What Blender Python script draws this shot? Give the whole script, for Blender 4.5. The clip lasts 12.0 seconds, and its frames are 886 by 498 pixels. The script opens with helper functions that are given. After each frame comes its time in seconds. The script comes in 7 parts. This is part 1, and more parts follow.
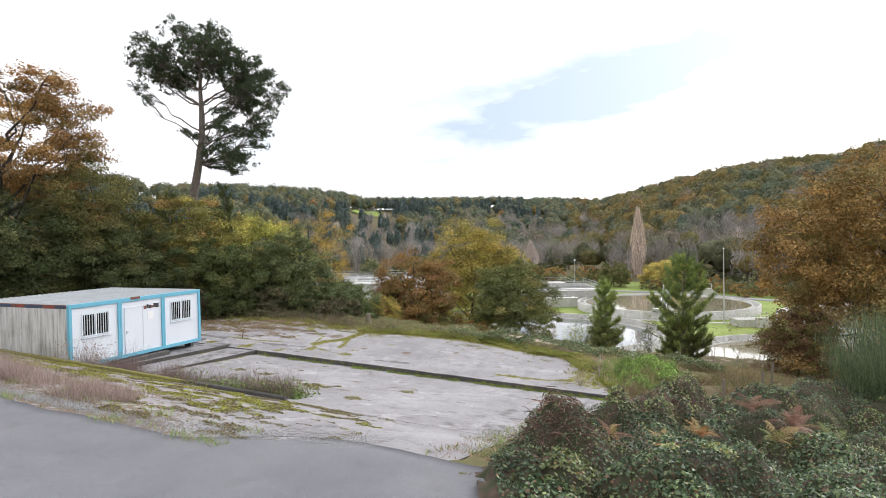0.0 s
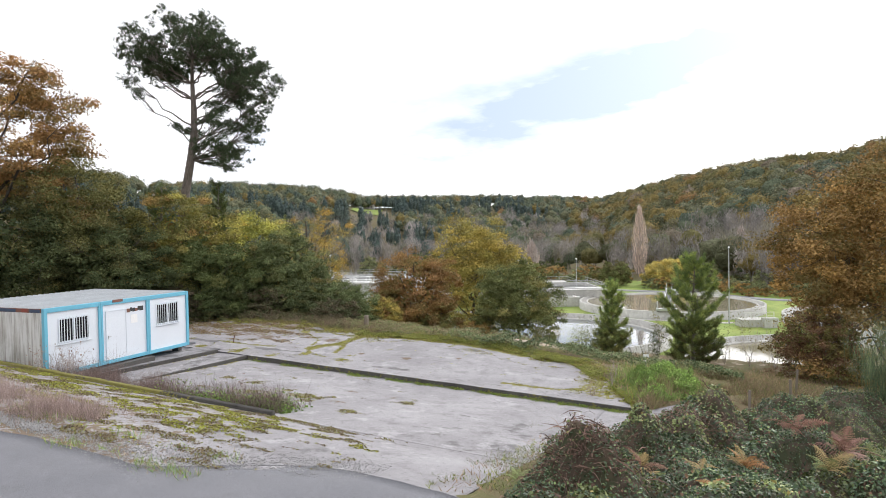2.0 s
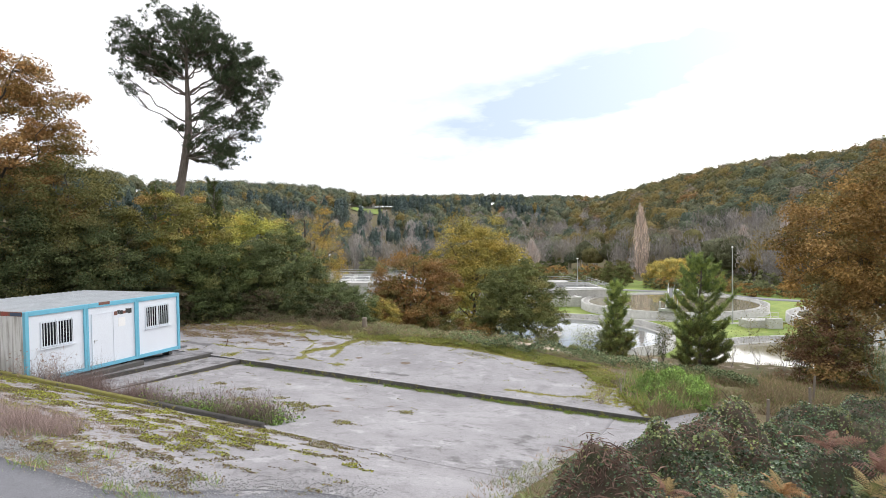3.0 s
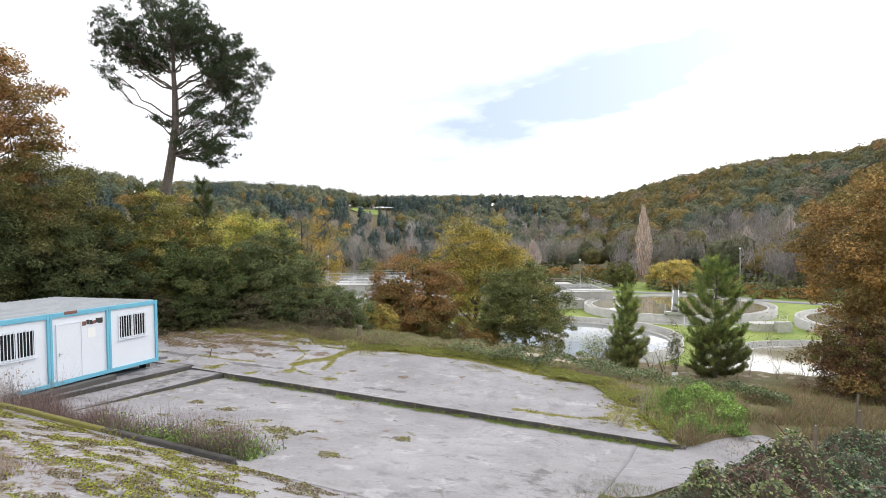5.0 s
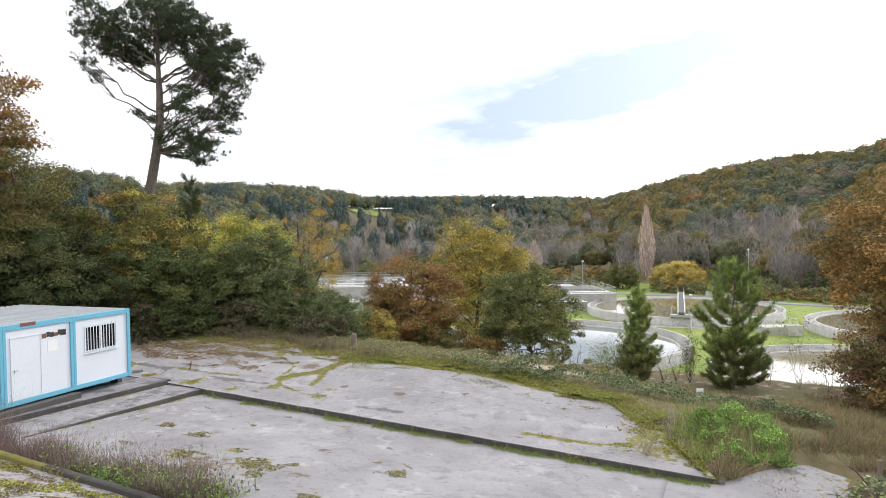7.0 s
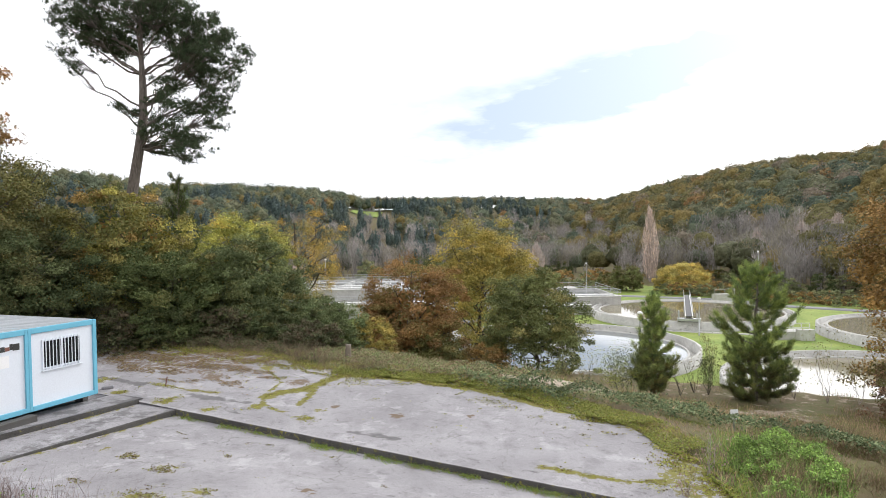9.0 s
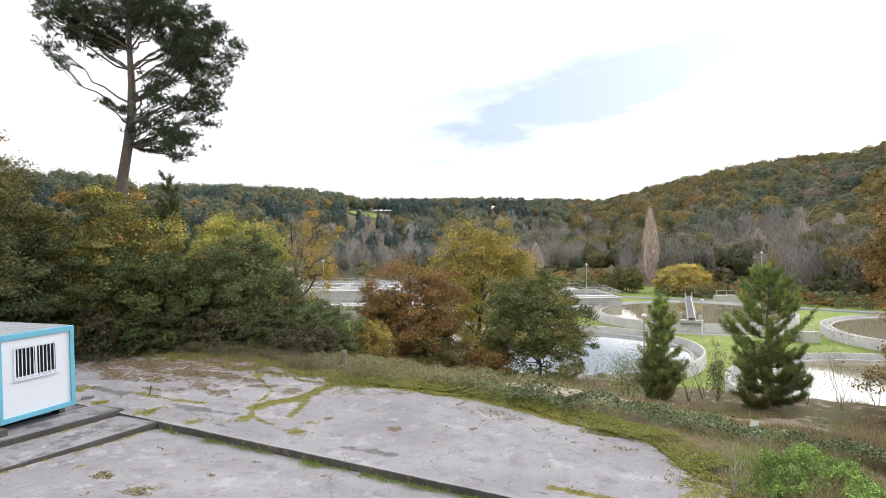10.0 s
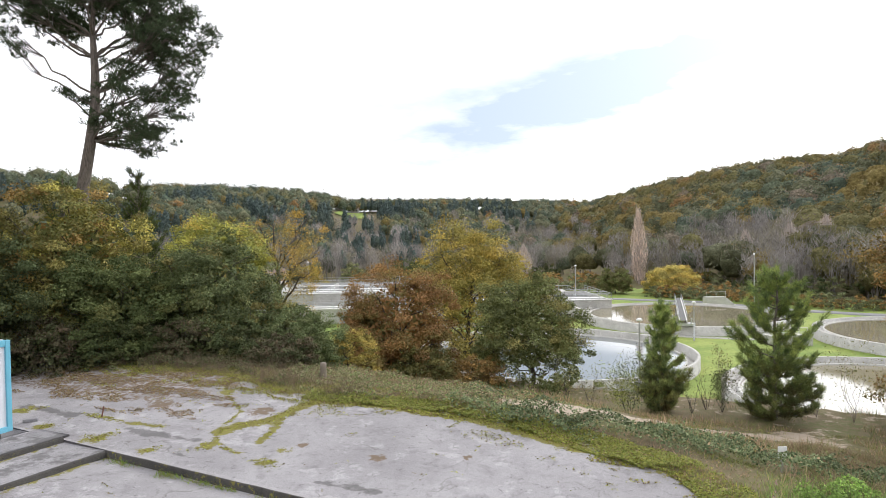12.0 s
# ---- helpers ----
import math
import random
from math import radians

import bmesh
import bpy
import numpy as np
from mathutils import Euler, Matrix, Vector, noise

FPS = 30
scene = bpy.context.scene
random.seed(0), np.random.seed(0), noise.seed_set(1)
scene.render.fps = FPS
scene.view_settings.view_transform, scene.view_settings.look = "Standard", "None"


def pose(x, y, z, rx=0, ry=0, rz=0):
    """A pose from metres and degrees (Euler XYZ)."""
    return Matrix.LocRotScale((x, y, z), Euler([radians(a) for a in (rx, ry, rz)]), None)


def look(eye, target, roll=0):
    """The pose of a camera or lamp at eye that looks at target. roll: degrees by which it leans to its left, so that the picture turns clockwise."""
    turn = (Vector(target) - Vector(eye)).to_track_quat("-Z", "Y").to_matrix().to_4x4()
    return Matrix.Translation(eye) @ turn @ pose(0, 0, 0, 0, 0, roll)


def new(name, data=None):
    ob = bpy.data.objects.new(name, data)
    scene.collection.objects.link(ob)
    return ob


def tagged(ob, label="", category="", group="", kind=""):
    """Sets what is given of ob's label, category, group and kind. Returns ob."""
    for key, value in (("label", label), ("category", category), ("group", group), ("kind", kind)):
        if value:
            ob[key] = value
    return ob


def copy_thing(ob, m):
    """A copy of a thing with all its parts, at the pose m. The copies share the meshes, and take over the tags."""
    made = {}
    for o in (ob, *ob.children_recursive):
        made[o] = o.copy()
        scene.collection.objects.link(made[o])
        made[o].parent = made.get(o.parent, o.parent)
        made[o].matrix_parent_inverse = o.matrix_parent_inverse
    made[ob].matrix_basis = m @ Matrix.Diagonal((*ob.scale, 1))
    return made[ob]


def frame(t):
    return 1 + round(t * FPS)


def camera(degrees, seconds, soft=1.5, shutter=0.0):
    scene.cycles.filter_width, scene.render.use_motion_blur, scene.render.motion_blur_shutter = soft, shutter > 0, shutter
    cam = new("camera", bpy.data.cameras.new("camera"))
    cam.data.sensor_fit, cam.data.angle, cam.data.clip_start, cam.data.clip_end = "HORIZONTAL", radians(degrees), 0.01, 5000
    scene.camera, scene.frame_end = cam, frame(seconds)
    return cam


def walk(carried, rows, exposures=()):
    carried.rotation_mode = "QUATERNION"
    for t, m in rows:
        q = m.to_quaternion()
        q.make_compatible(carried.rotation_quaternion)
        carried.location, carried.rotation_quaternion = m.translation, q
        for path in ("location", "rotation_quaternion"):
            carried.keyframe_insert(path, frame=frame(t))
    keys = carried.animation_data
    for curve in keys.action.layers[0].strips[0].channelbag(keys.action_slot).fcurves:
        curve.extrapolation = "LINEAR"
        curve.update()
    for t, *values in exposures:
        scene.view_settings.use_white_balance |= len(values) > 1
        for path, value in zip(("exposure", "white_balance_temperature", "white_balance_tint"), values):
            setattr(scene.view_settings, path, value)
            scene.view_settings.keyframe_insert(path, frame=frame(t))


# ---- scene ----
cam = camera(73.0, 12.0, soft=0.75)
# seconds, place in metres, then yaw, pitch and roll in degrees
ROWS = [
    (0, 0.000, 0.000, 5.081, -0.000, -1.218, -0.959),
    (0.5, -0.031, 0.336, 5.079, -0.019, -1.243, -0.953),
    (1, -0.053, 0.703, 5.081, -0.015, -1.291, -0.955),
    (1.5, -0.075, 1.119, 5.089, -0.036, -1.338, -0.955),
    (2, -0.094, 1.598, 5.103, -0.027, -1.374, -0.942),
    (2.5, -0.112, 2.105, 5.110, -0.022, -1.425, -0.940),
    (3, -0.120, 2.645, 5.123, -0.020, -1.444, -0.910),
    (5, -0.153, 4.872, 5.183, -0.006, -1.375, -0.910),
    (5.5, -0.167, 5.432, 5.192, -0.016, -1.354, -0.899),
    (6, -0.166, 6.009, 5.200, 0.001, -1.336, -0.928),
    (6.5, -0.162, 6.567, 5.206, 0.013, -1.328, -0.958),
    (7, -0.164, 7.157, 5.217, 0.011, -1.287, -0.977),
    (9, -0.235, 9.560, 5.251, 0.053, -1.159, -0.972),
    (9.5, -0.262, 10.173, 5.249, 0.075, -1.116, -0.958),
    (10, -0.289, 10.809, 5.245, -0.070, -1.084, -0.985),
    (10.5, -0.316, 11.439, 5.241, -0.429, -1.073, -0.989),
    (11, -0.336, 12.066, 5.255, -0.822, -1.031, -0.970),
    (11.5, -0.351, 12.605, 5.281, -1.206, -1.025, -0.969),
    (12, -0.379, 13.004, 5.282, -1.344, -1.016, -0.968),
]
walk(cam, [(t, pose(x, y, z, 90 + pitch, 0, yaw) @ pose(0, 0, 0, 0, 0, roll)) for t, x, y, z, yaw, pitch, roll in ROWS])

# ---- world and light: bright overcast sky with one thin blue gap ----
world = bpy.data.worlds.new("sky")
scene.world = world
world.use_nodes = True
wn, wl = world.node_tree.nodes, world.node_tree.links
wn.clear()
w_out = wn.new("ShaderNodeOutputWorld")
w_bg = wn.new("ShaderNodeBackground")
w_sky = wn.new("ShaderNodeTexSky")
w_sky.sky_type, w_sky.sun_disc = "NISHITA", False
SUN_EL, SUN_ROT = radians(27), radians(44)
w_sky.sun_elevation, w_sky.sun_rotation = SUN_EL, SUN_ROT
w_co = wn.new("ShaderNodeTexCoord")


def w_dot(way):
    d = wn.new("ShaderNodeVectorMath")
    d.operation = "DOT_PRODUCT"
    d.inputs[1].default_value = way
    wl.new(w_co.outputs["Generated"], d.inputs[0])
    return d.outputs["Value"]


def w_math(op, a, b):
    m = wn.new("ShaderNodeMath")
    m.operation = op
    for k, val in enumerate((a, b)):
        if isinstance(val, (int, float)):
            m.inputs[k].default_value = val
        else:
            wl.new(val, m.inputs[k])
    return m.outputs[0]


# the thin blue gap: a long, ragged streak low in the sky
GAP_AZ, GAP_EL, GAP_TILT = radians(15.0), radians(13.4), radians(16)
g_c = Vector((math.sin(GAP_AZ) * math.cos(GAP_EL), math.cos(GAP_AZ) * math.cos(GAP_EL), math.sin(GAP_EL)))
g_r = g_c.cross(Vector((0, 0, 1))).normalized()
g_u = g_r.cross(g_c)
g_a = g_r * math.cos(GAP_TILT) + g_u * math.sin(GAP_TILT)
g_b = g_u * math.cos(GAP_TILT) - g_r * math.sin(GAP_TILT)
w_map = wn.new("ShaderNodeMapping")
w_map.inputs["Scale"].default_value = (1.3, 1.3, 4.5)
w_noise = wn.new("ShaderNodeTexNoise")
w_noise.inputs["Scale"].default_value = 6.5
w_noise.inputs["Detail"].default_value = 6
w_noise.inputs["Roughness"].default_value = 0.55
wl.new(w_co.outputs["Generated"], w_map.inputs["Vector"])
wl.new(w_map.outputs["Vector"], w_noise.inputs["Vector"])
w_p = w_math("POWER", w_math("ABSOLUTE", w_math("DIVIDE", w_dot(g_a), 0.24), 0), 2)
w_q = w_math("POWER", w_math("ABSOLUTE", w_math("DIVIDE", w_dot(g_b), 0.046), 0), 2)
w_front = w_math("GREATER_THAN", w_dot(g_c), 0.0)
w_far = w_math("ADD", w_math("POWER", w_math("ADD", w_p, w_q), 0.5), w_math("MULTIPLY", w_math("SUBTRACT", w_noise.outputs["Fac"], 0.5), 1.9))
w_gap = w_math("MULTIPLY", w_math("MULTIPLY", w_math("SUBTRACT", 1.85, w_far), 0.95), w_front)
w_p2 = w_math("POWER", w_math("ABSOLUTE", w_math("DIVIDE", w_dot(g_r * 0.985 + g_u * 0.174), 0.36), 0), 2)
w_q2 = w_math("POWER", w_math("ABSOLUTE", w_math("DIVIDE", w_math("SUBTRACT", w_dot(g_u * 0.985 - g_r * 0.174), 0.035), 0.034), 0), 2)
w_far2 = w_math("ADD", w_math("POWER", w_math("ADD", w_p2, w_q2), 0.5), w_math("MULTIPLY", w_math("SUBTRACT", w_noise.outputs["Fac"], 0.5), 1.5))
w_tail = w_math("MULTIPLY", w_math("MULTIPLY", w_math("SUBTRACT", 1.9, w_far2), 0.60), w_front)
w_thin = w_math("MAXIMUM", w_tail, w_math("MULTIPLY", w_math("SUBTRACT", 0.36, w_noise.outputs["Fac"]), 1.2))
w_blue = wn.new("ShaderNodeClamp")
wl.new(w_math("MAXIMUM", w_gap, w_thin), w_blue.inputs["Value"])
w_gain = wn.new("ShaderNodeVectorMath")
w_gain.operation = "SCALE"
w_gain.inputs["Scale"].default_value = 0.02
w_mix = wn.new("ShaderNodeMix")
w_mix.data_type = "RGBA"
# the clouds shine brighter towards the hidden sun
w_glow = w_math("POWER", w_math("MAXIMUM", w_dot((math.sin(SUN_ROT) * math.cos(SUN_EL), math.cos(SUN_ROT) * math.cos(SUN_EL), math.sin(SUN_EL))), 0.0), 7)
w_cloud = wn.new("ShaderNodeVectorMath")
w_cloud.operation = "SCALE"
w_cloud.inputs[0].default_value = (1.30, 1.31, 1.36)
wl.new(w_math("ADD", 1.0, w_math("MULTIPLY", w_glow, 1.9)), w_cloud.inputs["Scale"])
wl.new(w_cloud.outputs["Vector"], w_mix.inputs["A"])
wl.new(w_sky.outputs["Color"], w_gain.inputs[0])
w_veil = wn.new("ShaderNodeVectorMath")
w_veil.operation = "ADD"
w_veil.inputs[1].default_value = (0.45, 0.57, 0.76)
wl.new(w_gain.outputs["Vector"], w_veil.inputs[0])
wl.new(w_veil.outputs["Vector"], w_mix.inputs["B"])
wl.new(w_math("MULTIPLY", w_blue.outputs["Result"], 0.85), w_mix.inputs["Factor"])
wl.new(w_mix.outputs["Result"], w_bg.inputs["Color"])
w_bg.inputs["Strength"].default_value = 1.0
wl.new(w_bg.outputs["Background"], w_out.inputs["Surface"])

sun_data = bpy.data.lights.new("sun", "SUN")
sun_data.energy, sun_data.angle, sun_data.color = 1.2, radians(25), (1.0, 0.96, 0.9)
sun = new("sun", sun_data)
SUN_WAY = Vector((math.sin(SUN_ROT) * math.cos(SUN_EL), math.cos(SUN_ROT) * math.cos(SUN_EL), math.sin(SUN_EL)))
sun.matrix_world = look(SUN_WAY * 100, (0, 0, 0))


# ---- materials ----
def material(name, rough=0.8, metal=0.0, spec=0.5):
    m = bpy.data.materials.new(name)
    m.use_nodes = True
    b = m.node_tree.nodes["Principled BSDF"]
    b.inputs["Roughness"].default_value = rough
    b.inputs["Metallic"].default_value = metal
    b.inputs["Specular IOR Level"].default_value = spec
    return m, m.node_tree.nodes, m.node_tree.links, b


def add_noise(n, l, scale, detail=5, rough=0.6, vec=None):
    t = n.new("ShaderNodeTexNoise")
    t.inputs["Scale"].default_value = scale
    t.inputs["Detail"].default_value = detail
    t.inputs["Roughness"].default_value = rough
    if vec is None:
        vec = n.new("ShaderNodeTexCoord").outputs["Object"]
    l.new(vec, t.inputs["Vector"])
    return t.outputs["Fac"]


def ramp(n, l, fac, stops):
    r = n.new("ShaderNodeValToRGB")
    e = r.color_ramp.elements
    while len(e) < len(stops):
        e.new(0.5)
    for k, (p, c) in enumerate(stops):
        e[k].position = p
        e[k].color = (c, c, c, 1) if isinstance(c, (int, float)) else (*c, 1)
    l.new(fac, r.inputs["Fac"])
    return r.outputs["Color"]


def mix(n, l, fac, a, b, blend="MIX"):
    m = n.new("ShaderNodeMix")
    m.data_type, m.blend_type = "RGBA", blend
    for key, val in (("Factor", fac), ("A", a), ("B", b)):
        if isinstance(val, (int, float)):
            m.inputs[key].default_value = val
        elif isinstance(val, tuple):
            m.inputs[key].default_value = (*val, 1)
        else:
            l.new(val, m.inputs[key])
    return m.outputs["Result"]


def bump(n, l, b, height, strength=0.3, dist=0.02):
    k = n.new("ShaderNodeBump")
    k.inputs["Strength"].default_value = strength
    k.inputs["Distance"].default_value = dist
    l.new(height, k.inputs["Height"])
    l.new(k.outputs["Normal"], b.inputs["Normal"])


def maths(n, l, op, a, b):
    m = n.new("ShaderNodeMath")
    m.operation = op
    for k, val in enumerate((a, b)):
        if isinstance(val, (int, float)):
            m.inputs[k].default_value = val
        else:
            l.new(val, m.inputs[k])
    return m.outputs[0]


def attr(n, name, socket="Color"):
    a = n.new("ShaderNodeAttribute")
    a.attribute_name = name
    return a.outputs[socket]


def plain(name, colour, rough=0.6, metal=0.0, vary=0.25, scale=3.0, fine=40.0, relief=0.15):
    m, n, l, b = material(name, rough, metal)
    dark = tuple(c * (1 - vary) for c in colour)
    c1 = mix(n, l, ramp(n, l, add_noise(n, l, scale), [(0.3, 0.0), (0.7, 1.0)]), dark, colour)
    c2 = mix(n, l, ramp(n, l, add_noise(n, l, fine, 3), [(0.35, 0.0), (0.65, 1.0)]), tuple(c * 0.88 for c in colour), colour)
    l.new(mix(n, l, 0.5, c1, c2), b.inputs["Base Color"])
    bump(n, l, b, add_noise(n, l, fine, 4), relief, 0.01)
    return m


def foliage_material(name, low, high, clear, blue, rough=0.75, spec=0.12):
    m, n, l, b = material(name, rough, 0, spec)
    col = attr(n, "tint")
    isl = n.new("ShaderNodeNewGeometry").outputs["Random Per Island"]
    k = ramp(n, l, isl, [(0.0, low), (1.0, high)])
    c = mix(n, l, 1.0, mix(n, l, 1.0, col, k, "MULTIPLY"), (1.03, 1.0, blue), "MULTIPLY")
    l.new(c, b.inputs["Base Color"])
    tr = n.new("ShaderNodeBsdfTranslucent")
    l.new(c, tr.inputs["Color"])
    ms = n.new("ShaderNodeMixShader")
    ms.inputs["Fac"].default_value = clear
    l.new(b.outputs["BSDF"], ms.inputs[1])
    l.new(tr.outputs["BSDF"], ms.inputs[2])
    l.new(ms.outputs["Shader"], n["Material Output"].inputs["Surface"])
    return m


def crown_material():
    """Closed tree crowns seen from afar: clusters of leaves as strong relief, darker in its hollows and lighter on its
    rises.
    """
    m, n, l, b = material("far_crown", 0.9, 0, 0.1)
    co = n.new("ShaderNodeTexCoord").outputs["Object"]
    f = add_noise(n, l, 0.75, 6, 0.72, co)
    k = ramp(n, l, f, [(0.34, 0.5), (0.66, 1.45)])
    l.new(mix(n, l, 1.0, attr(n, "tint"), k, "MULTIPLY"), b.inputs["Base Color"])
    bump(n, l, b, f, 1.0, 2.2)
    return m


def concrete_material(name, base, light, dark, moss=True):
    """Old broken concrete: pale scoured patches, dark stains, fine grit, moss where the attribute allows it."""
    m, n, l, b = material(name, 0.88, 0, 0.3)
    co = n.new("ShaderNodeTexCoord").outputs["Object"]
    big = ramp(n, l, add_noise(n, l, 0.35, 6, 0.62, co), [(0.36, 0.0), (0.62, 1.0)])
    c = mix(n, l, big, base, light)
    mid = ramp(n, l, add_noise(n, l, 1.6, 7, 0.68, co), [(0.52, 0.0), (0.68, 1.0)])
    c = mix(n, l, maths(n, l, "MULTIPLY", mid, 0.55), c, dark)
    scour = ramp(n, l, add_noise(n, l, 0.9, 8, 0.7, n_shift(n, l, co, 31)), [(0.57, 0.0), (0.615, 1.0)])
    c = mix(n, l, maths(n, l, "MULTIPLY", scour, 0.45), c, tuple(min(1, k * 1.4) for k in light))
    fleck = ramp(n, l, add_noise(n, l, 6.5, 6, 0.75, n_shift(n, l, co, 53)), [(0.58, 0.0), (0.66, 1.0)])
    c = mix(n, l, maths(n, l, "MULTIPLY", fleck, 0.75), c, tuple(k * 0.7 for k in dark))
    grit = ramp(n, l, add_noise(n, l, 42, 4, 0.7, co), [(0.3, 0.66), (0.7, 1.26)])
    c = mix(n, l, 1.0, c, grit, "MULTIPLY")
    vor = n.new("ShaderNodeTexVoronoi")
    vor.feature = "DISTANCE_TO_EDGE"
    vor.inputs["Scale"].default_value = 0.42
    wob = n.new("ShaderNodeVectorMath")
    wob.operation = "MULTIPLY_ADD"
    nt = n.new("ShaderNodeTexNoise")
    nt.inputs["Scale"].default_value = 1.1
    nt.inputs["Detail"].default_value = 5
    l.new(co, nt.inputs["Vector"])
    l.new(nt.outputs["Color"], wob.inputs[0])
    wob.inputs[1].default_value = (1.6, 1.6, 1.6)
    l.new(co, wob.inputs[2])
    l.new(wob.outputs["Vector"], vor.inputs["Vector"])
    crack = ramp(n, l, vor.outputs["Distance"], [(0.0, 1.0), (0.012, 0.0)])
    gate = ramp(n, l, add_noise(n, l, 0.5, 2, 0.5, n_shift(n, l, co, 77)), [(0.5, 0.0), (0.62, 1.0)])
    c = mix(n, l, maths(n, l, "MULTIPLY", maths(n, l, "MULTIPLY", crack, gate), 0.7), c, (0.09, 0.085, 0.07))
    if moss:
        st = ramp(n, l, maths(n, l, "ADD", add_noise(n, l, 1.2, 6, 0.7, n_shift(n, l, co, 5)), maths(n, l, "MULTIPLY", attr(n, "stain", "Fac"), 0.35)), [(0.68, 0.0), (0.78, 1.0)])
        c = mix(n, l, maths(n, l, "MULTIPLY", st, 0.75), c, (0.105, 0.10, 0.10))
        so = ramp(n, l, maths(n, l, "ADD", add_noise(n, l, 4.5, 8, 0.75, n_shift(n, l, co, 19)), maths(n, l, "MULTIPLY", attr(n, "soil", "Fac"), 0.34)), [(0.68, 0.0), (0.72, 1.0)])
        c = mix(n, l, maths(n, l, "MULTIPLY", so, 0.9), c, (0.15, 0.105, 0.066))
        dens = attr(n, "moss", "Fac")
        tex = add_noise(n, l, 4.2, 8, 0.75, n_shift(n, l, co, 11))
        lvl = maths(n, l, "ADD", tex, maths(n, l, "MULTIPLY", dens, 0.34))
        mask = ramp(n, l, lvl, [(0.695, 0.0), (0.715, 1.0)])
        mc = mix(n, l, add_noise(n, l, 5, 4, 0.6, co), (0.12, 0.095, 0.04), (0.25, 0.245, 0.05))
        c = mix(n, l, mask, c, mc)
    l.new(c, b.inputs["Base Color"])
    bump(n, l, b, maths(n, l, "ADD", add_noise(n, l, 30, 5, 0.65, co), maths(n, l, "MULTIPLY", mid, 0.5)), 0.4, 0.02)
    return m


def n_shift(n, l, co, k):
    s = n.new("ShaderNodeVectorMath")
    s.operation = "ADD"
    s.inputs[1].default_value = (k, k * 0.37, k * 0.11)
    l.new(co, s.inputs[0])
    return s.outputs["Vector"]


def ground_material():
    m, n, l, b = material("earth", 0.95, 0, 0.2)
    co = n.new("ShaderNodeTexCoord").outputs["Object"]
    c = mix(n, l, ramp(n, l, add_noise(n, l, 0.25, 6, 0.6, co), [(0.38, 0.0), (0.6, 1.0)]), (0.14, 0.105, 0.065), (0.125, 0.13, 0.05))
    c = mix(n, l, ramp(n, l, add_noise(n, l, 2.2, 6, 0.7, co), [(0.45, 0.0), (0.65, 1.0)]), c, (0.18, 0.14, 0.085))
    sand = attr(n, "sand", "Fac")
    s = ramp(n, l, maths(n, l, "ADD", add_noise(n, l, 1.2, 6, 0.7, n_shift(n, l, co, 9)), maths(n, l, "MULTIPLY", sand, 0.3)), [(0.66, 0.0), (0.76, 1.0)])
    c = mix(n, l, s, c, (0.40, 0.33, 0.26))
    l.new(c, b.inputs["Base Color"])
    bump(n, l, b, add_noise(n, l, 8, 6, 0.7, co), 0.6, 0.05)
    return m


def asphalt_material():
    m, n, l, b = material("asphalt", 0.85, 0, 0.35)
    co = n.new("ShaderNodeTexCoord").outputs["Object"]
    c = mix(n, l, ramp(n, l, add_noise(n, l, 0.5, 6, 0.6, co), [(0.35, 0.0), (0.65, 1.0)]), (0.155, 0.156, 0.172), (0.19, 0.19, 0.205))
    dark = ramp(n, l, add_noise(n, l, 1.1, 7, 0.72, n_shift(n, l, co, 4)), [(0.56, 0.0), (0.66, 1.0)])
    c = mix(n, l, maths(n, l, "MULTIPLY", dark, 0.35), c, (0.11, 0.11, 0.115))
    c = mix(n, l, 1.0, c, ramp(n, l, add_noise(n, l, 55, 4, 0.75, co), [(0.36, 0.45), (0.64, 1.55)]), "MULTIPLY")
    l.new(c, b.inputs["Base Color"])
    bump(n, l, b, add_noise(n, l, 60, 3, 0.6, co), 0.6, 0.015)
    return m


def lawn_material():
    m, n, l, b = material("mown_grass", 0.9, 0, 0.2)
    co = n.new("ShaderNodeTexCoord").outputs["Object"]
    c = mix(n, l, ramp(n, l, add_noise(n, l, 0.18, 6, 0.65, co), [(0.35, 0.0), (0.65, 1.0)]), (0.16, 0.24, 0.05), (0.29, 0.34, 0.09))
    c = mix(n, l, 1.0, c, ramp(n, l, add_noise(n, l, 3.0, 5, 0.7, co), [(0.3, 0.75), (0.7, 1.2)]), "MULTIPLY")
    l.new(c, b.inputs["Base Color"])
    bump(n, l, b, add_noise(n, l, 10, 4, 0.7, co), 0.5, 0.05)
    return m


def water_material(name, colour, rough=0.04):
    m, n, l, b = material(name, rough, 0, 0.5)
    co = n.new("ShaderNodeTexCoord").outputs["Object"]
    c = mix(n, l, add_noise(n, l, 0.2, 4, 0.5, co), colour, tuple(k * 0.8 for k in colour))
    l.new(c, b.inputs["Base Color"])
    bump(n, l, b, add_noise(n, l, 0.8, 3, 0.5, co), 0.03, 0.02)
    return m


def bark_material(name, a, c2):
    m, n, l, b = material(name, 0.95, 0, 0.2)
    co = n.new("ShaderNodeTexCoord").outputs["Object"]
    mp = n.new("ShaderNodeMapping")
    mp.inputs["Scale"].default_value = (6, 6, 1.2)
    l.new(co, mp.inputs["Vector"])
    f = add_noise(n, l, 3, 6, 0.7, mp.outputs["Vector"])
    l.new(mix(n, l, ramp(n, l, f, [(0.35, 0.0), (0.65, 1.0)]), a, c2), b.inputs["Base Color"])
    bump(n, l, b, f, 0.7, 0.05)
    return m


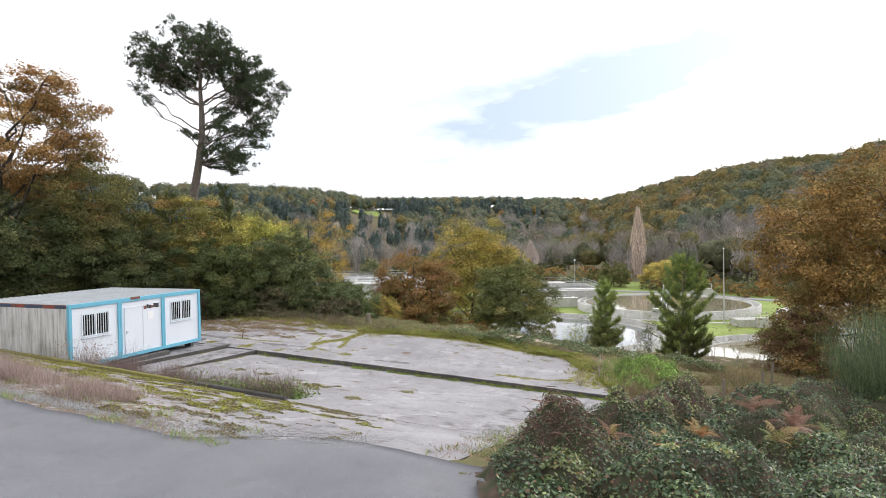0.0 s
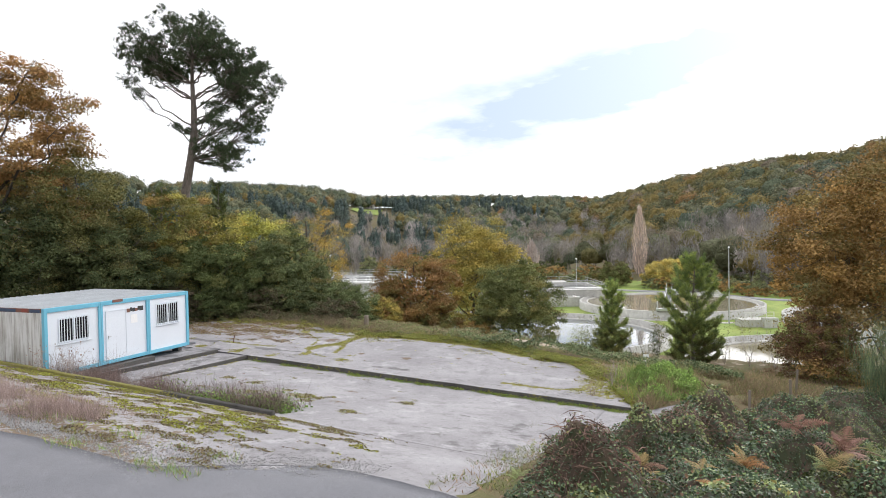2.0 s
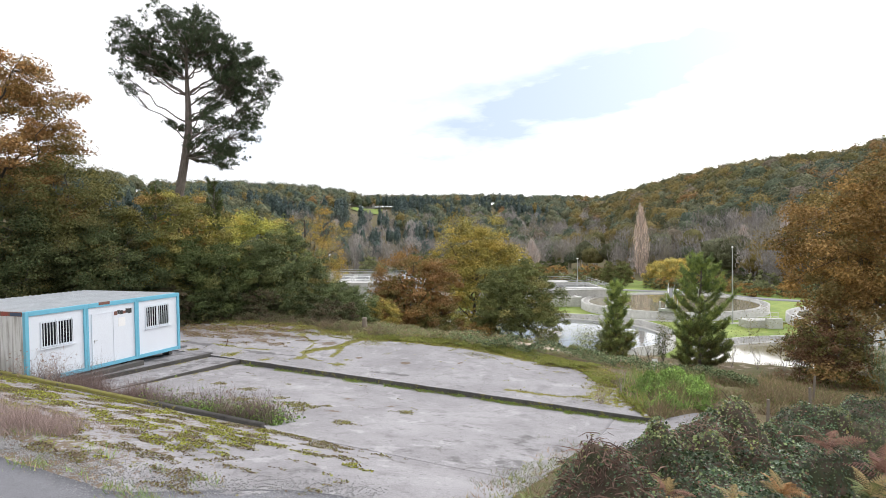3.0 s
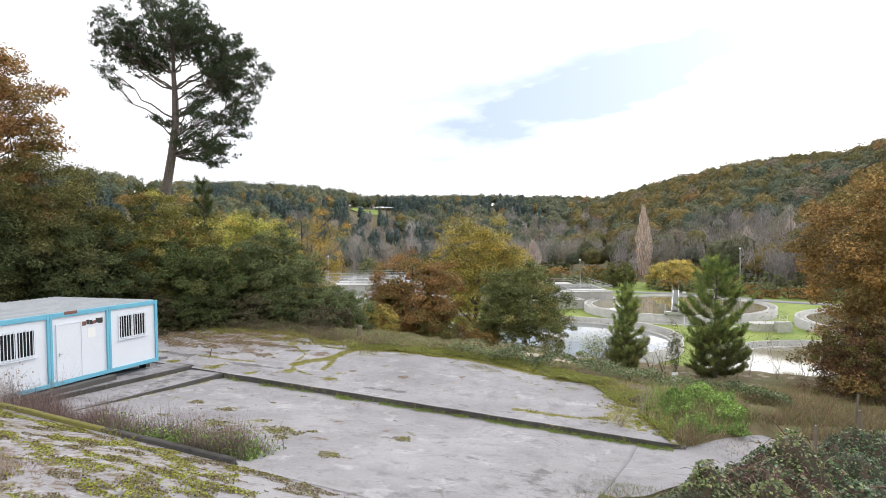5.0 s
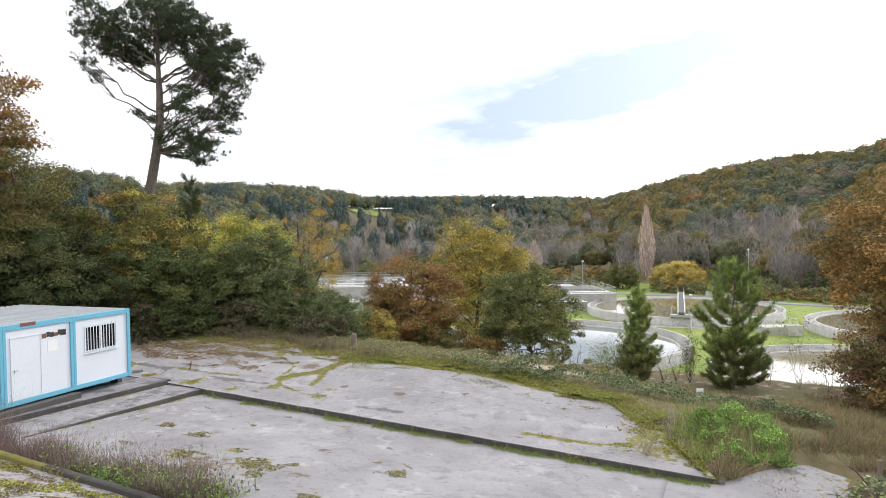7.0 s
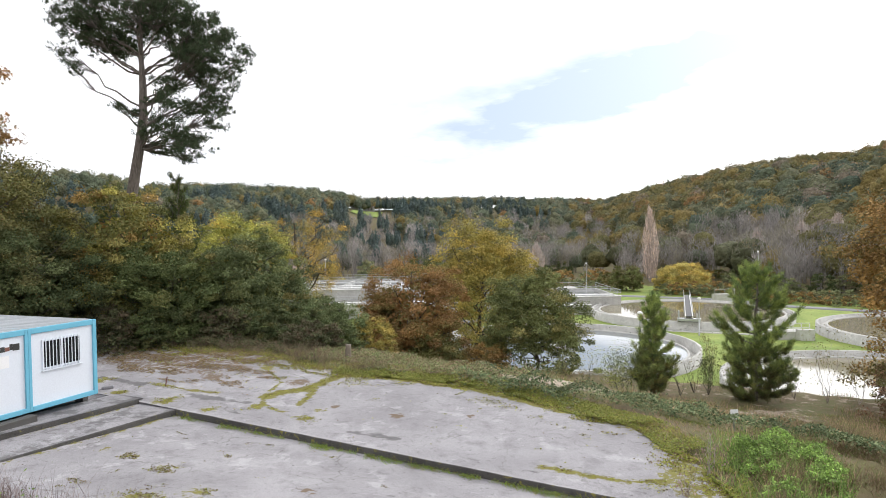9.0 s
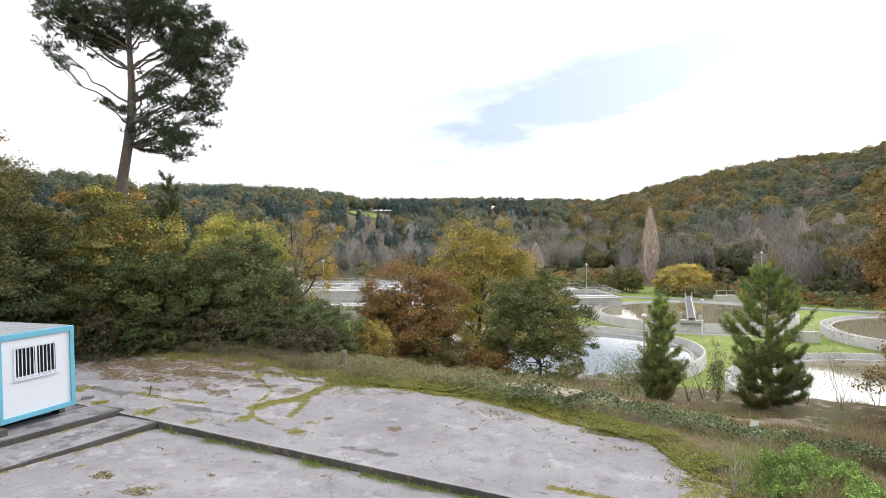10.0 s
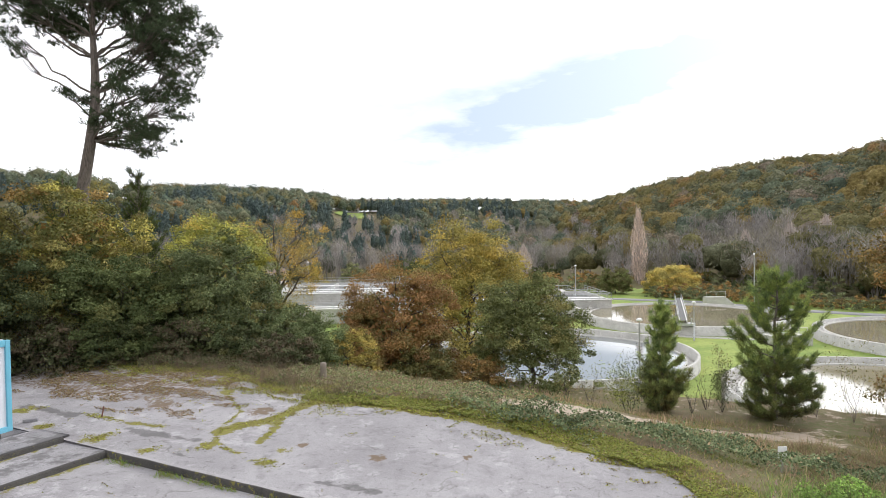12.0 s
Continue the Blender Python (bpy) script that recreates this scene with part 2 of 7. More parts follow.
def streaked(name, clean, dirty):
    """Sheet metal with grime run down it in vertical streaks."""
    m, n, l, b = material(name, 0.65, 0, 0.4)
    co = n.new("ShaderNodeTexCoord").outputs["Object"]
    mp = n.new("ShaderNodeMapping")
    mp.inputs["Scale"].default_value = (4.5, 4.5, 0.35)
    l.new(co, mp.inputs["Vector"])
    f = add_noise(n, l, 1.6, 6, 0.65, mp.outputs["Vector"])
    c = mix(n, l, ramp(n, l, f, [(0.45, 0.0), (0.68, 1.0)]), clean, dirty)
    c = mix(n, l, ramp(n, l, add_noise(n, l, 1.0, 5, 0.6, co), [(0.5, 0.0), (0.75, 0.5)]), c, (0.22, 0.20, 0.15))
    l.new(c, b.inputs["Base Color"])
    return m


FOLIAGE = foliage_material("foliage", 1.0, 1.85, 0.17, 1.02)
FAR_CROWN = crown_material()
# extra blue puts a little haze into the colour of the far leaves
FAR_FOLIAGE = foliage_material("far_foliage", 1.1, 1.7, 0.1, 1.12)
GLOSSY_LEAF = foliage_material("glossy_leaf", 0.65, 1.6, 0.12, 1.05, 0.46, 0.42)
CONCRETE = concrete_material("old_concrete", (0.264, 0.252, 0.262), (0.350, 0.337, 0.348), (0.165, 0.155, 0.160))
KERB_MAT = plain("kerb_concrete", (0.10, 0.095, 0.09), 0.9, 0, 0.5, 2.0, 30, 0.4)
TANK_MAT = concrete_material("tank_concrete", (0.45, 0.44, 0.41), (0.56, 0.55, 0.52), (0.33, 0.32, 0.30), False)
EARTH = ground_material()
ASPHALT = asphalt_material()
LAWN = lawn_material()
BARK = bark_material("bark_grey", (0.05, 0.042, 0.035), (0.13, 0.115, 0.10))
BARK_PINE = bark_material("bark_pine", (0.10, 0.085, 0.075), (0.26, 0.225, 0.20))
BARK_PALE = bark_material("bark_pale", (0.30, 0.25, 0.22), (0.48, 0.42, 0.38))
WATER_CLEAR = water_material("tank_water_grey", (0.22, 0.24, 0.24))
WATER_BROWN = water_material("tank_water_brown", (0.29, 0.26, 0.18))
STEEL = plain("galvanised_steel", (0.55, 0.56, 0.57), 0.45, 0.7, 0.2)
WHITE_PANEL = plain("white_panel", (0.75, 0.79, 0.85), 0.5, 0, 0.06, 1.5, 20, 0.03)
BLUE_PAINT = plain("blue_paint", (0.16, 0.48, 0.64), 0.45, 0, 0.15, 2, 30, 0.05)
ROOF_MAT = plain("roof_sheet", (0.52, 0.545, 0.57), 0.5, 0.0, 0.35, 1.2, 12, 0.1)
DIRTY_PANEL = streaked("grey_panel", (0.64, 0.64, 0.63), (0.29, 0.275, 0.25))
RUST_PAINT = plain("rusted_blue_paint", (0.22, 0.10, 0.075), 0.8, 0, 0.6, 2.5, 20, 0.2)
NAVY_PAINT = plain("dark_blue_paint", (0.05, 0.08, 0.14), 0.6, 0, 0.4, 3, 25, 0.1)
RED_PAINT = plain("faded_red_paint", (0.30, 0.07, 0.05), 0.7, 0, 0.4, 3, 25, 0.1)
GLASS = plain("dark_glass", (0.02, 0.022, 0.025), 0.08, 0, 0.2)
BLACK = plain("black_print", (0.03, 0.03, 0.03), 0.6, 0, 0.2)
PAPER = plain("paper", (0.86, 0.86, 0.86), 0.7, 0, 0.05)
STONE = plain("gravel_stone", (0.34, 0.335, 0.335), 0.9, 0, 0.4, 1.0, 9)
ROOF_TILE = plain("tiled_roof", (0.30, 0.22, 0.19), 0.8, 0, 0.3)
PLASTER = plain("white_plaster", (0.75, 0.74, 0.72), 0.8, 0, 0.1)
POST_WOOD = plain("weathered_wood", (0.24, 0.20, 0.16), 0.9, 0, 0.4, 3, 30, 0.4)
# base far darker than the slabs; the moss comes from the attribute
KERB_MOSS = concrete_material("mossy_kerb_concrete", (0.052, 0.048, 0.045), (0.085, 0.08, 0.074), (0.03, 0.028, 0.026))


# ---- mesh helpers ----
def raw_mesh(name, verts, faces, mat, tint=None, extra=None, smooth=False):
    """A mesh from arrays: verts (n, 3), faces (m, k); tint (n, 3) and extra {name: (n,)} become point attributes."""
    verts, faces = np.asarray(verts, np.float32), np.asarray(faces, np.int32)
    me = bpy.data.meshes.new(name)
    me.vertices.add(len(verts))
    me.vertices.foreach_set("co", verts.ravel())
    me.loops.add(faces.size)
    me.loops.foreach_set("vertex_index", faces.ravel())
    me.polygons.add(len(faces))
    me.polygons.foreach_set("loop_start", np.arange(len(faces), dtype=np.int32) * faces.shape[1])
    if smooth:
        me.polygons.foreach_set("use_smooth", np.ones(len(faces), bool))
    if tint is not None:
        rgba = np.ones((len(verts), 4), np.float32)
        rgba[:, :3] = tint
        me.attributes.new("tint", "FLOAT_COLOR", "POINT").data.foreach_set("color", rgba.ravel())
    for key, val in (extra or {}).items():
        me.attributes.new(key, "FLOAT", "POINT").data.foreach_set("value", np.asarray(val, np.float32))
    me.materials.append(mat)
    me.update(calc_edges=True)
    return me


def thing(name, label, category, group="", kind="", place=None):
    ob = new(name)
    if place is not None:
        ob.matrix_world = place
    return tagged(ob, label, category, group, kind)


def child(name, me, parent, label=""):
    ob = new(name, me)
    ob.parent = parent
    return tagged(ob, label)


def part(name, bm, mat, parent, label=""):
    """Links a bmesh as one mesh object under a thing or a part."""
    me = bpy.data.meshes.new(name)
    bm.to_mesh(me)
    bm.free()
    me.materials.append(mat)
    return child(name, me, parent, label)


def box(bm, x0, x1, y0, y1, z0, z1, bevel=0.0):
    r = bmesh.ops.create_cube(bm, size=1.0)
    for v in r["verts"]:
        v.co = Vector(((x0 + x1) / 2 + v.co.x * (x1 - x0), (y0 + y1) / 2 + v.co.y * (y1 - y0), (z0 + z1) / 2 + v.co.z * (z1 - z0)))
    if bevel:
        edges = list({e for v in r["verts"] for e in v.link_edges})
        bmesh.ops.bevel(bm, geom=edges, offset=bevel, segments=1, affect="EDGES")
    return bm


def boxes(*dims, bevel=0.0):
    bm = bmesh.new()
    for dd in dims:
        box(bm, *dd, bevel=bevel)
    return bm


def tube(points, radii, sides=7):
    """A tapered tube along points; returns verts and quad faces."""
    pts = np.asarray(points, float)
    tang = np.gradient(pts, axis=0)
    tang /= np.linalg.norm(tang, axis=1)[:, None] + 1e-9
    ref = np.where(np.abs(tang[:, 2:3]) > 0.9, np.array([[1.0, 0, 0]]), np.array([[0, 0, 1.0]]))
    a = np.cross(tang, ref)
    a /= np.linalg.norm(a, axis=1)[:, None] + 1e-9
    b = np.cross(tang, a)
    ang = np.linspace(0, 2 * np.pi, sides, endpoint=False)
    ring = a[:, None, :] * np.cos(ang)[None, :, None] + b[:, None, :] * np.sin(ang)[None, :, None]
    verts = pts[:, None, :] + ring * np.asarray(radii, float)[:, None, None]
    n = len(pts)
    i, j = np.meshgrid(np.arange(n - 1), np.arange(sides), indexing="ij")
    k = (j + 1) % sides
    faces = np.stack([i * sides + j, i * sides + k, (i + 1) * sides + k, (i + 1) * sides + j], -1).reshape(-1, 4)
    return verts.reshape(-1, 3), faces


def joined(pieces):
    vs, fs, at = [], [], 0
    for v, fc in pieces:
        vs.append(v)
        fs.append(np.asarray(fc) + at)
        at += len(v)
    return np.concatenate(vs), np.concatenate(fs)


def leaf_quads(cent, size, rng, aspect=0.55, up=0.0, out=None):
    """Diamond leaves at random turns; up draws their faces towards the sky, out along given ways. Returns verts, faces."""
    n = len(cent)
    nor = rng.normal(size=(n, 3))
    if out is not None:
        nor = nor * 0.75 + out
    nor[:, 2] += up * 2
    nor /= np.linalg.norm(nor, axis=1)[:, None]
    a = np.cross(nor, rng.normal(size=(n, 3)))
    a /= np.linalg.norm(a, axis=1)[:, None] + 1e-9
    b = np.cross(nor, a)
    s = np.asarray(size).reshape(-1, 1) * rng.uniform(0.65, 1.35, (n, 1))
    v = np.stack([cent - a * s, cent + b * s * aspect, cent + a * s, cent - b * s * aspect], 1).reshape(-1, 3)
    return v, np.arange(4 * n).reshape(-1, 4)


def leaf_tris(cent, size, rng, aspect=0.75, up=0.0, out=None):
    """Three-cornered leaves at random turns, for crowns seen from afar."""
    n = len(cent)
    nor = rng.normal(size=(n, 3))
    if out is not None:
        nor = nor * 0.75 + out
    nor[:, 2] += up * 2
    nor /= np.linalg.norm(nor, axis=1)[:, None]
    a = np.cross(nor, rng.normal(size=(n, 3)))
    a /= np.linalg.norm(a, axis=1)[:, None] + 1e-9
    b = np.cross(nor, a)
    s = np.asarray(size).reshape(-1, 1) * rng.uniform(0.65, 1.35, (n, 1))
    v = np.stack([cent - a * s - b * s * aspect, cent - a * s + b * s * aspect, cent + a * s], 1).reshape(-1, 3)
    return v, np.arange(3 * n).reshape(-1, 3)


def blades(base, height, width, lean, rng):
    """Thin three-cornered blades standing on base."""
    n = len(base)
    ang = rng.uniform(0, 2 * np.pi, n)
    side = np.stack([np.cos(ang), np.sin(ang), np.zeros(n)], 1) * (np.asarray(width) * 0.5).reshape(-1, 1)
    to = rng.normal(size=(n, 3)) * np.asarray(lean).reshape(-1, 1)
    to[:, 2] = 1.0
    tip = base + to * np.asarray(height).reshape(-1, 1)
    v = np.stack([base - side, base + side, tip], 1).reshape(-1, 3)
    return v, np.arange(3 * n).reshape(-1, 3)


def pick(rng, colours, n):
    """n colours from weighted (r, g, b, weight) rows."""
    c = np.asarray(colours, float)
    k = rng.choice(len(c), n, p=c[:, 3] / c[:, 3].sum())
    return c[k, :3]


# ---- the plan: u runs along the long kerb, v away from the road ----
KX, KY, UX, UY = -9.4, 29.7, 0.898, -0.44


def uv_of(x, y):
    return UX * (x - KX) + UY * (y - KY), -UY * (x - KX) + UX * (y - KY)


def xy_of(u, v):
    return KX + UX * u - UY * v, KY + UY * u + UX * v


def sm(a, b, t):
    t = np.clip((np.asarray(t, float) - a) / (b - a), 0, 1)
    return t * t * (3 - 2 * t)


def z_upper(u, v):
    return -0.42 - 0.03 * u + 0.035 * v


def z_lower(u, v):
    return -0.55 - 0.028 * u + (0.05 + 0.095 * sm(0, 9, u)) * np.maximum(-v - 1.5, 0) - 0.06 * sm(-0.9, -0.15, v)


def z_drive(u, v):
    w = np.maximum(-v - 1.5, 0)
    w = np.where(w > 11.5, 11.5 + (w - 11.5) * 0.35, w)
    return -0.55 - 0.028 * u + (0.145 + 0.02 * sm(8.5, 10.5, -np.asarray(v, float))) * w - 0.06 * sm(-0.9, -0.15, v) * sm(18.5, 17, u)


def z_pad(u, v):
    u, v = np.asarray(u, float), np.asarray(v, float)
    inner = sm(9.3, 9.9, u)
    low = z_lower(u, v) * (1 - inner) + z_drive(u, v) * inner
    return np.where(v > 0, z_upper(u, v), np.where(v > -8.5, low, z_drive(u, v)))


RIDGE_AZ = (-180, -75, -40, -29.5, -25, -16, -9.7, -7.6, 4, 11.6, 14.8, 18, 21.5, 26, 34, 37, 50, 90, 180)
RIDGE_EL = (4.0, 4.0, 6.0, 5.7, 4.9, 5.0, 4.4, 3.75, 3.6, 3.3, 3.05, 3.9, 4.75, 5.7, 6.35, 7.1, 8.0, 5.0, 4.0)
RIDGE_D = (600, 600, 420, 400, 430, 460, 480, 500, 620, 640, 620, 460, 400, 350, 310, 290, 260, 400, 600)
RIDGE_S = (150, 150, 120, 120, 140, 190, 210, 220, 230, 230, 220, 175, 165, 160, 150, 150, 140, 150, 150)
FLOOR = -9.2


def ground_z(x, y):
    x, y = np.asarray(x, float), np.asarray(y, float)
    u, v = uv_of(x, y)
    z = z_pad(u, np.minimum(v, 7.0)) + 0.035 * np.clip(v - 7, 0, 3)
    z = z - 0.10 * np.clip(u - 19, 0, 30) * sm(-12, -2, v)
    z = z - np.where((v > -24.5) & (v < np.where(u < 17.4, far_edge(u) - 0.8, 6.4)) & (u < np.where(v < -13, 99, np.where(v < -5, 15.6, 17.6))), 0.12, 0.0)
    z = z - np.where(u < 17.4, 0.035 * np.exp(-((v - far_edge(u) + 0.2) / 0.7) ** 2), 0.0)
    z = z - 0.95 * sm(9, 18, u) * sm(4.6, 9.5, v)
    z = z * (1 - sm(7, 24, v)) - 4.3 * sm(7, 24, v)
    z = z * (1 - sm(26.5, 33, v)) + FLOOR * sm(26.5, 33, v)
    r, az = np.hypot(x, y), np.degrees(np.arctan2(x, y))
    d, s = np.interp(az, RIDGE_AZ, RIDGE_D), np.interp(az, RIDGE_AZ, RIDGE_S)
    top = 5.0 + d * np.tan(np.radians(np.interp(az, RIDGE_AZ, RIDGE_EL))) - 9.0
    hill = (top - FLOOR) * sm(s, d + 30, r) * (1 - 0.5 * sm(d + 40, 3000, r))
    side = sm(60, 140, np.maximum(-v, np.abs(u) * 0.8 - 20))
    back = sm(0, 60, -v - 30)
    return z + hill * np.maximum(sm(60, 130, v), side * back)


# ---- ground sheet ----
def far_edge(u):
    return 6.1 - 1.2 * sm(9.5, 14.5, u) - 1.9 * sm(14, 16, u) - 3.0 * sm(15.8, 17.9, u) + 1.1 * np.exp(-((u + 3) / 2.6) ** 2) + 0.7 * np.exp(-((u - 7) / 3.0) ** 2)


def sandy(u, v):
    """1 on the bare sandy strip that runs along the bank behind the brambles, 0 away from it."""
    u = np.asarray(u, float)
    mid = np.interp(u, (6, 9, 11, 12.5, 14, 16, 18, 21), (9.0, 9.3, 9.8, 11.2, 14.0, 16.8, 18.5, 19.5))
    return np.exp(-((np.asarray(v, float) - mid) / (1.3 + 0.16 * np.maximum(u - 10, 0))) ** 2) * sm(6.5, 9.5, u) * sm(22, 19, u)


def build_ground():
    rad = np.concatenate([np.arange(0, 70, 0.5), 70 * (4500 / 70) ** np.linspace(0, 1, 95)])
    na = 320
    ang = np.linspace(0, 2 * np.pi, na, endpoint=False)
    R, A = np.meshgrid(rad, ang, indexing="ij")
    x, y = R * np.sin(A), 12 + R * np.cos(A)
    z = ground_z(x, y)
    u, v = uv_of(x, y)
    rng = np.random.default_rng(5)
    wild = 1 - sm(2, 0, np.maximum(np.maximum(-14 - v, v - 6.4), u - 17.5))
    z = z + rng.normal(size=z.shape) * 0.04 * np.where(R < 70, 1, 5) * np.clip(wild, 0, 1)
    slab = (v > -12.6) & (v < np.where(u < 17.4, far_edge(u) - 0.9, 2.4 * sm(17.5, 20, u))) & (u < np.where(v > -5, 17.3 + 3.4 * sm(-5, -1, v), 16.5)) & (u > -16)
    z = np.where(slab, np.minimum(z, np.where(u < 17.4, z_pad(u, v), z_drive(u, v) - 0.1 * np.clip(u - 19, 0, 30)) - 0.15), z)
    mown = (x > -66) & (x < 126) & (y > 49) & (y < 171) & (ground_z(x, y) < FLOOR + 0.02)
    z = np.where(mown, FLOOR - 0.7, z)
    i, j = np.meshgrid(np.arange(len(rad) - 1), np.arange(na), indexing="ij")
    k = (j + 1) % na
    faces = np.stack([i * na + j, (i + 1) * na + j, (i + 1) * na + k, i * na + k], -1).reshape(-1, 4)
    sand = (0.4 * np.exp(-((v - 25) / 2.6) ** 2) * sm(-2, 6, u) + 1.1 * sandy(u, v)).ravel()
    me = raw_mesh("ground", np.stack([x, y, z], -1).reshape(-1, 3), faces, EARTH, extra={"sand": sand}, smooth=True)
    tagged(new("ground", me), "rough sloping ground of earth, sand and dead grass", "ground", kind="structure")


def sheet(name, us, vs_of, zf, mat, label, category, thick=0.15, moss_f=None, lift=0.0, step=0.16, seed=1):
    """A slab in the plan: rows along us, each row running between the two v's of vs_of(u)."""
    ua = np.arange(us[0], us[1] + step / 2, step)
    lo, hi = vs_of(ua)
    nt = max(3, int(np.max(hi - lo) / step))
    t = np.linspace(0, 1, nt)
    U = np.repeat(ua[:, None], nt, 1)
    V = lo[:, None] + (hi - lo)[:, None] * t[None]
    x, y = xy_of(U, V)
    Z = zf(U, V) + lift
    top = np.stack([x, y, Z], -1).reshape(-1, 3)
    low = top.copy()
    low[:, 2] -= thick
    nu = len(ua)
    i, j = np.meshgrid(np.arange(nu - 1), np.arange(nt - 1), indexing="ij")
    f = np.stack([i * nt + j, (i + 1) * nt + j, (i + 1) * nt + j + 1, i * nt + j + 1], -1).reshape(-1, 4)
    n = nu * nt
    rim = np.concatenate([np.arange(nt), np.arange(1, nu) * nt + nt - 1, (nu - 1) * nt + np.arange(nt - 2, -1, -1), np.arange(nu - 2, 0, -1) * nt])
    nxt = np.roll(rim, -1)
    walls = np.stack([nxt, rim, rim + n, nxt + n], -1)
    extra = {}
    if moss_f is not None:
        got = moss_f(U, V)
        for key, val in zip(("moss", "stain", "soil"), got if isinstance(got, tuple) else (got,)):
            extra[key] = np.concatenate([val.ravel(), val.ravel()])
    me = raw_mesh(name, np.concatenate([top, low]), np.concatenate([f, walls]), mat, extra=extra)
    return tagged(new(name, me), label, category, kind="structure")


def edge_noise(a, s, amp, seed):
    return np.array([noise.fractal((k * s, seed * 7.3, 0), 0.8, 2.0, 4) for k in np.asarray(a).ravel()]) * amp


build_ground()


def near_line(U, V, pts, width):
    """1 on a bent line in the plan, falling to 0 at width from it."""
    best = np.full(U.shape, 1e9)
    for (a0, b0), (a1, b1) in zip(pts[:-1], pts[1:]):
        du, dv = a1 - a0, b1 - b0
        t = np.clip(((U - a0) * du + (V - b0) * dv) / (du * du + dv * dv), 0, 1)
        best = np.minimum(best, np.hypot(U - a0 - t * du, V - b0 - t * dv))
    return sm(width, 0, best)


def spots(U, V, rows):
    out = np.zeros(U.shape)
    for a, b, r in rows:
        out = np.maximum(out, np.exp(-((U - a) ** 2 + (V - b) ** 2) / r ** 2))
    return out


CRACK = [(-1.96, 6.3), (-0.4, 5.0), (1.1, 4.0), (1.5, 2.95), (1.8, 2.15), (2.58, 1.53), (3.5, 1.3)]
MOSS_BAND = [(1.85, 2.3), (2.0, 3.0), (2.5, 3.65), (2.6, 4.55), (2.6, 5.45), (2.9, 6.1), (4.0, 6.3), (5.7, 6.4), (8.5, 6.4), (12, 5.4)]
MOSS_TWIG = [(2.8, 4.0), (3.26, 2.9), (3.5, 2.1)]
MOSS_STRIP = [(-3.4, 1.74), (-1.7, 1.74), (-0.05, 1.93)]
MOSS_SPOTS = [(-1.1, 0.47, 0.5), (-3.5, 0.45, 0.4), (-5.7, 1.1, 0.5), (2.3, 1.4, 0.4), (4.55, 1.2, 0.35), (4.5, 1.96, 0.25), (1.05, 0.43, 0.3), (-0.9, 5.4, 0.4)]


def upper_moss(U, V):
    """How thick the moss lies on the upper slab."""
    m = 1.0 * near_line(U, V, CRACK, 0.16)
    m = np.maximum(m, 1.15 * near_line(U, V, MOSS_BAND, 0.55))
    m = np.maximum(m, 1.1 * near_line(U, V, MOSS_TWIG, 0.26))
    m = np.maximum(m, 0.85 * near_line(U, V, MOSS_STRIP, 0.3))
    m = np.maximum(m, 0.95 * spots(U, V, MOSS_SPOTS))
    m = np.maximum(m, 0.75 * sm(14.3, 16.0, U) * sm(2.2, 0.6, np.abs(V - 2.0)))
    return np.maximum(m, 0.9 * near_line(U, V, [(12.5, 0.9), (14.5, 0.9), (15.5, 1.4)], 0.3))


def moss_upper(U, V):
    e = far_edge(U)
    m = np.maximum(0.6 * sm(0.9, 0.0, e - V) * sm(-1, 3, U), upper_moss(U, V))
    stain = 1.0 * near_line(U, V, [(-6.1, 1.45), (-3.7, 1.5)], 0.42) + 1.0 * near_line(U, V, [(-1.0, 1.35), (1.75, 1.48)], 0.4) + 0.9 * near_line(U, V, [(6.6, 0.8), (8.1, 0.9)], 0.3)
    stain = np.maximum(stain, 0.5 * near_line(U, V, [(0, 0.62), (17, 0.5)], 0.12))
    soil = 0.62 * sm(2.2, 3.2, V - 0.25 * np.maximum(U + 6, 0) * 0.8) * sm(0.5, -3.0, U) + 1.0 * spots(U, V, [(7.14, 2.63, 0.28), (1.7, 4.3, 0.5), (-1.9, 3.35, 0.4), (4.72, 2.5, 0.2), (9.3, 3.6, 0.2)])
    return m, stain, soil


YARD_MOSS = [(4.1, -3.7, 0.45), (6.3, -4.6, 0.5), (7.7, -5.4, 0.7), (5.5, -5.6, 0.8), (6.3, -7.2, 1.0), (8.5, -4.75, 0.3), (10.77, -3.73, 0.3), (10.35, -6.5, 0.35), (8.3, -6.1, 0.4), (1.3, -3.4, 0.3), (2.5, -3.5, 0.3)]


def moss_lower(U, V):
    m = 0.5 * sm(-6.6, -8.3, V) * sm(10, 8, U) + 0.45 * sm(-0.28, -0.08, V)
    m = np.maximum(m, 0.72 * spots(U, V, YARD_MOSS))
    m = np.maximum(m, 0.6 * sm(0.6, 0.0, U))
    soil = 0.7 * spots(U, V, [(9.1, -5.4, 0.4), (6.8, -6.0, 1.2), (8.2, -3.2, 0.3), (9.9, -3.2, 0.3)])
    stain = 0.5 * sm(11.5, 14.5, U) * sm(-3.2, -4.5, V)
    return m, stain, soil


def moss_drive(U, V):
    m = (0.34 + 0.10 * np.sin(V * 2.3)) * sm(12.0, 8.5, U) * sm(-13.4, -12.2, V) + 0.3 * sm(-12.2, -13.2, V) * sm(15.5, 13, U)
    soil = 0.28 * sm(-12.6, -13.6, V) + 0.50 * sm(12.5, 9.0, U)
    stain = 0.35 * sm(8.5, 10.5, U) * sm(15, 12, U) * sm(-9.5, -11, V)
    return m, stain, soil


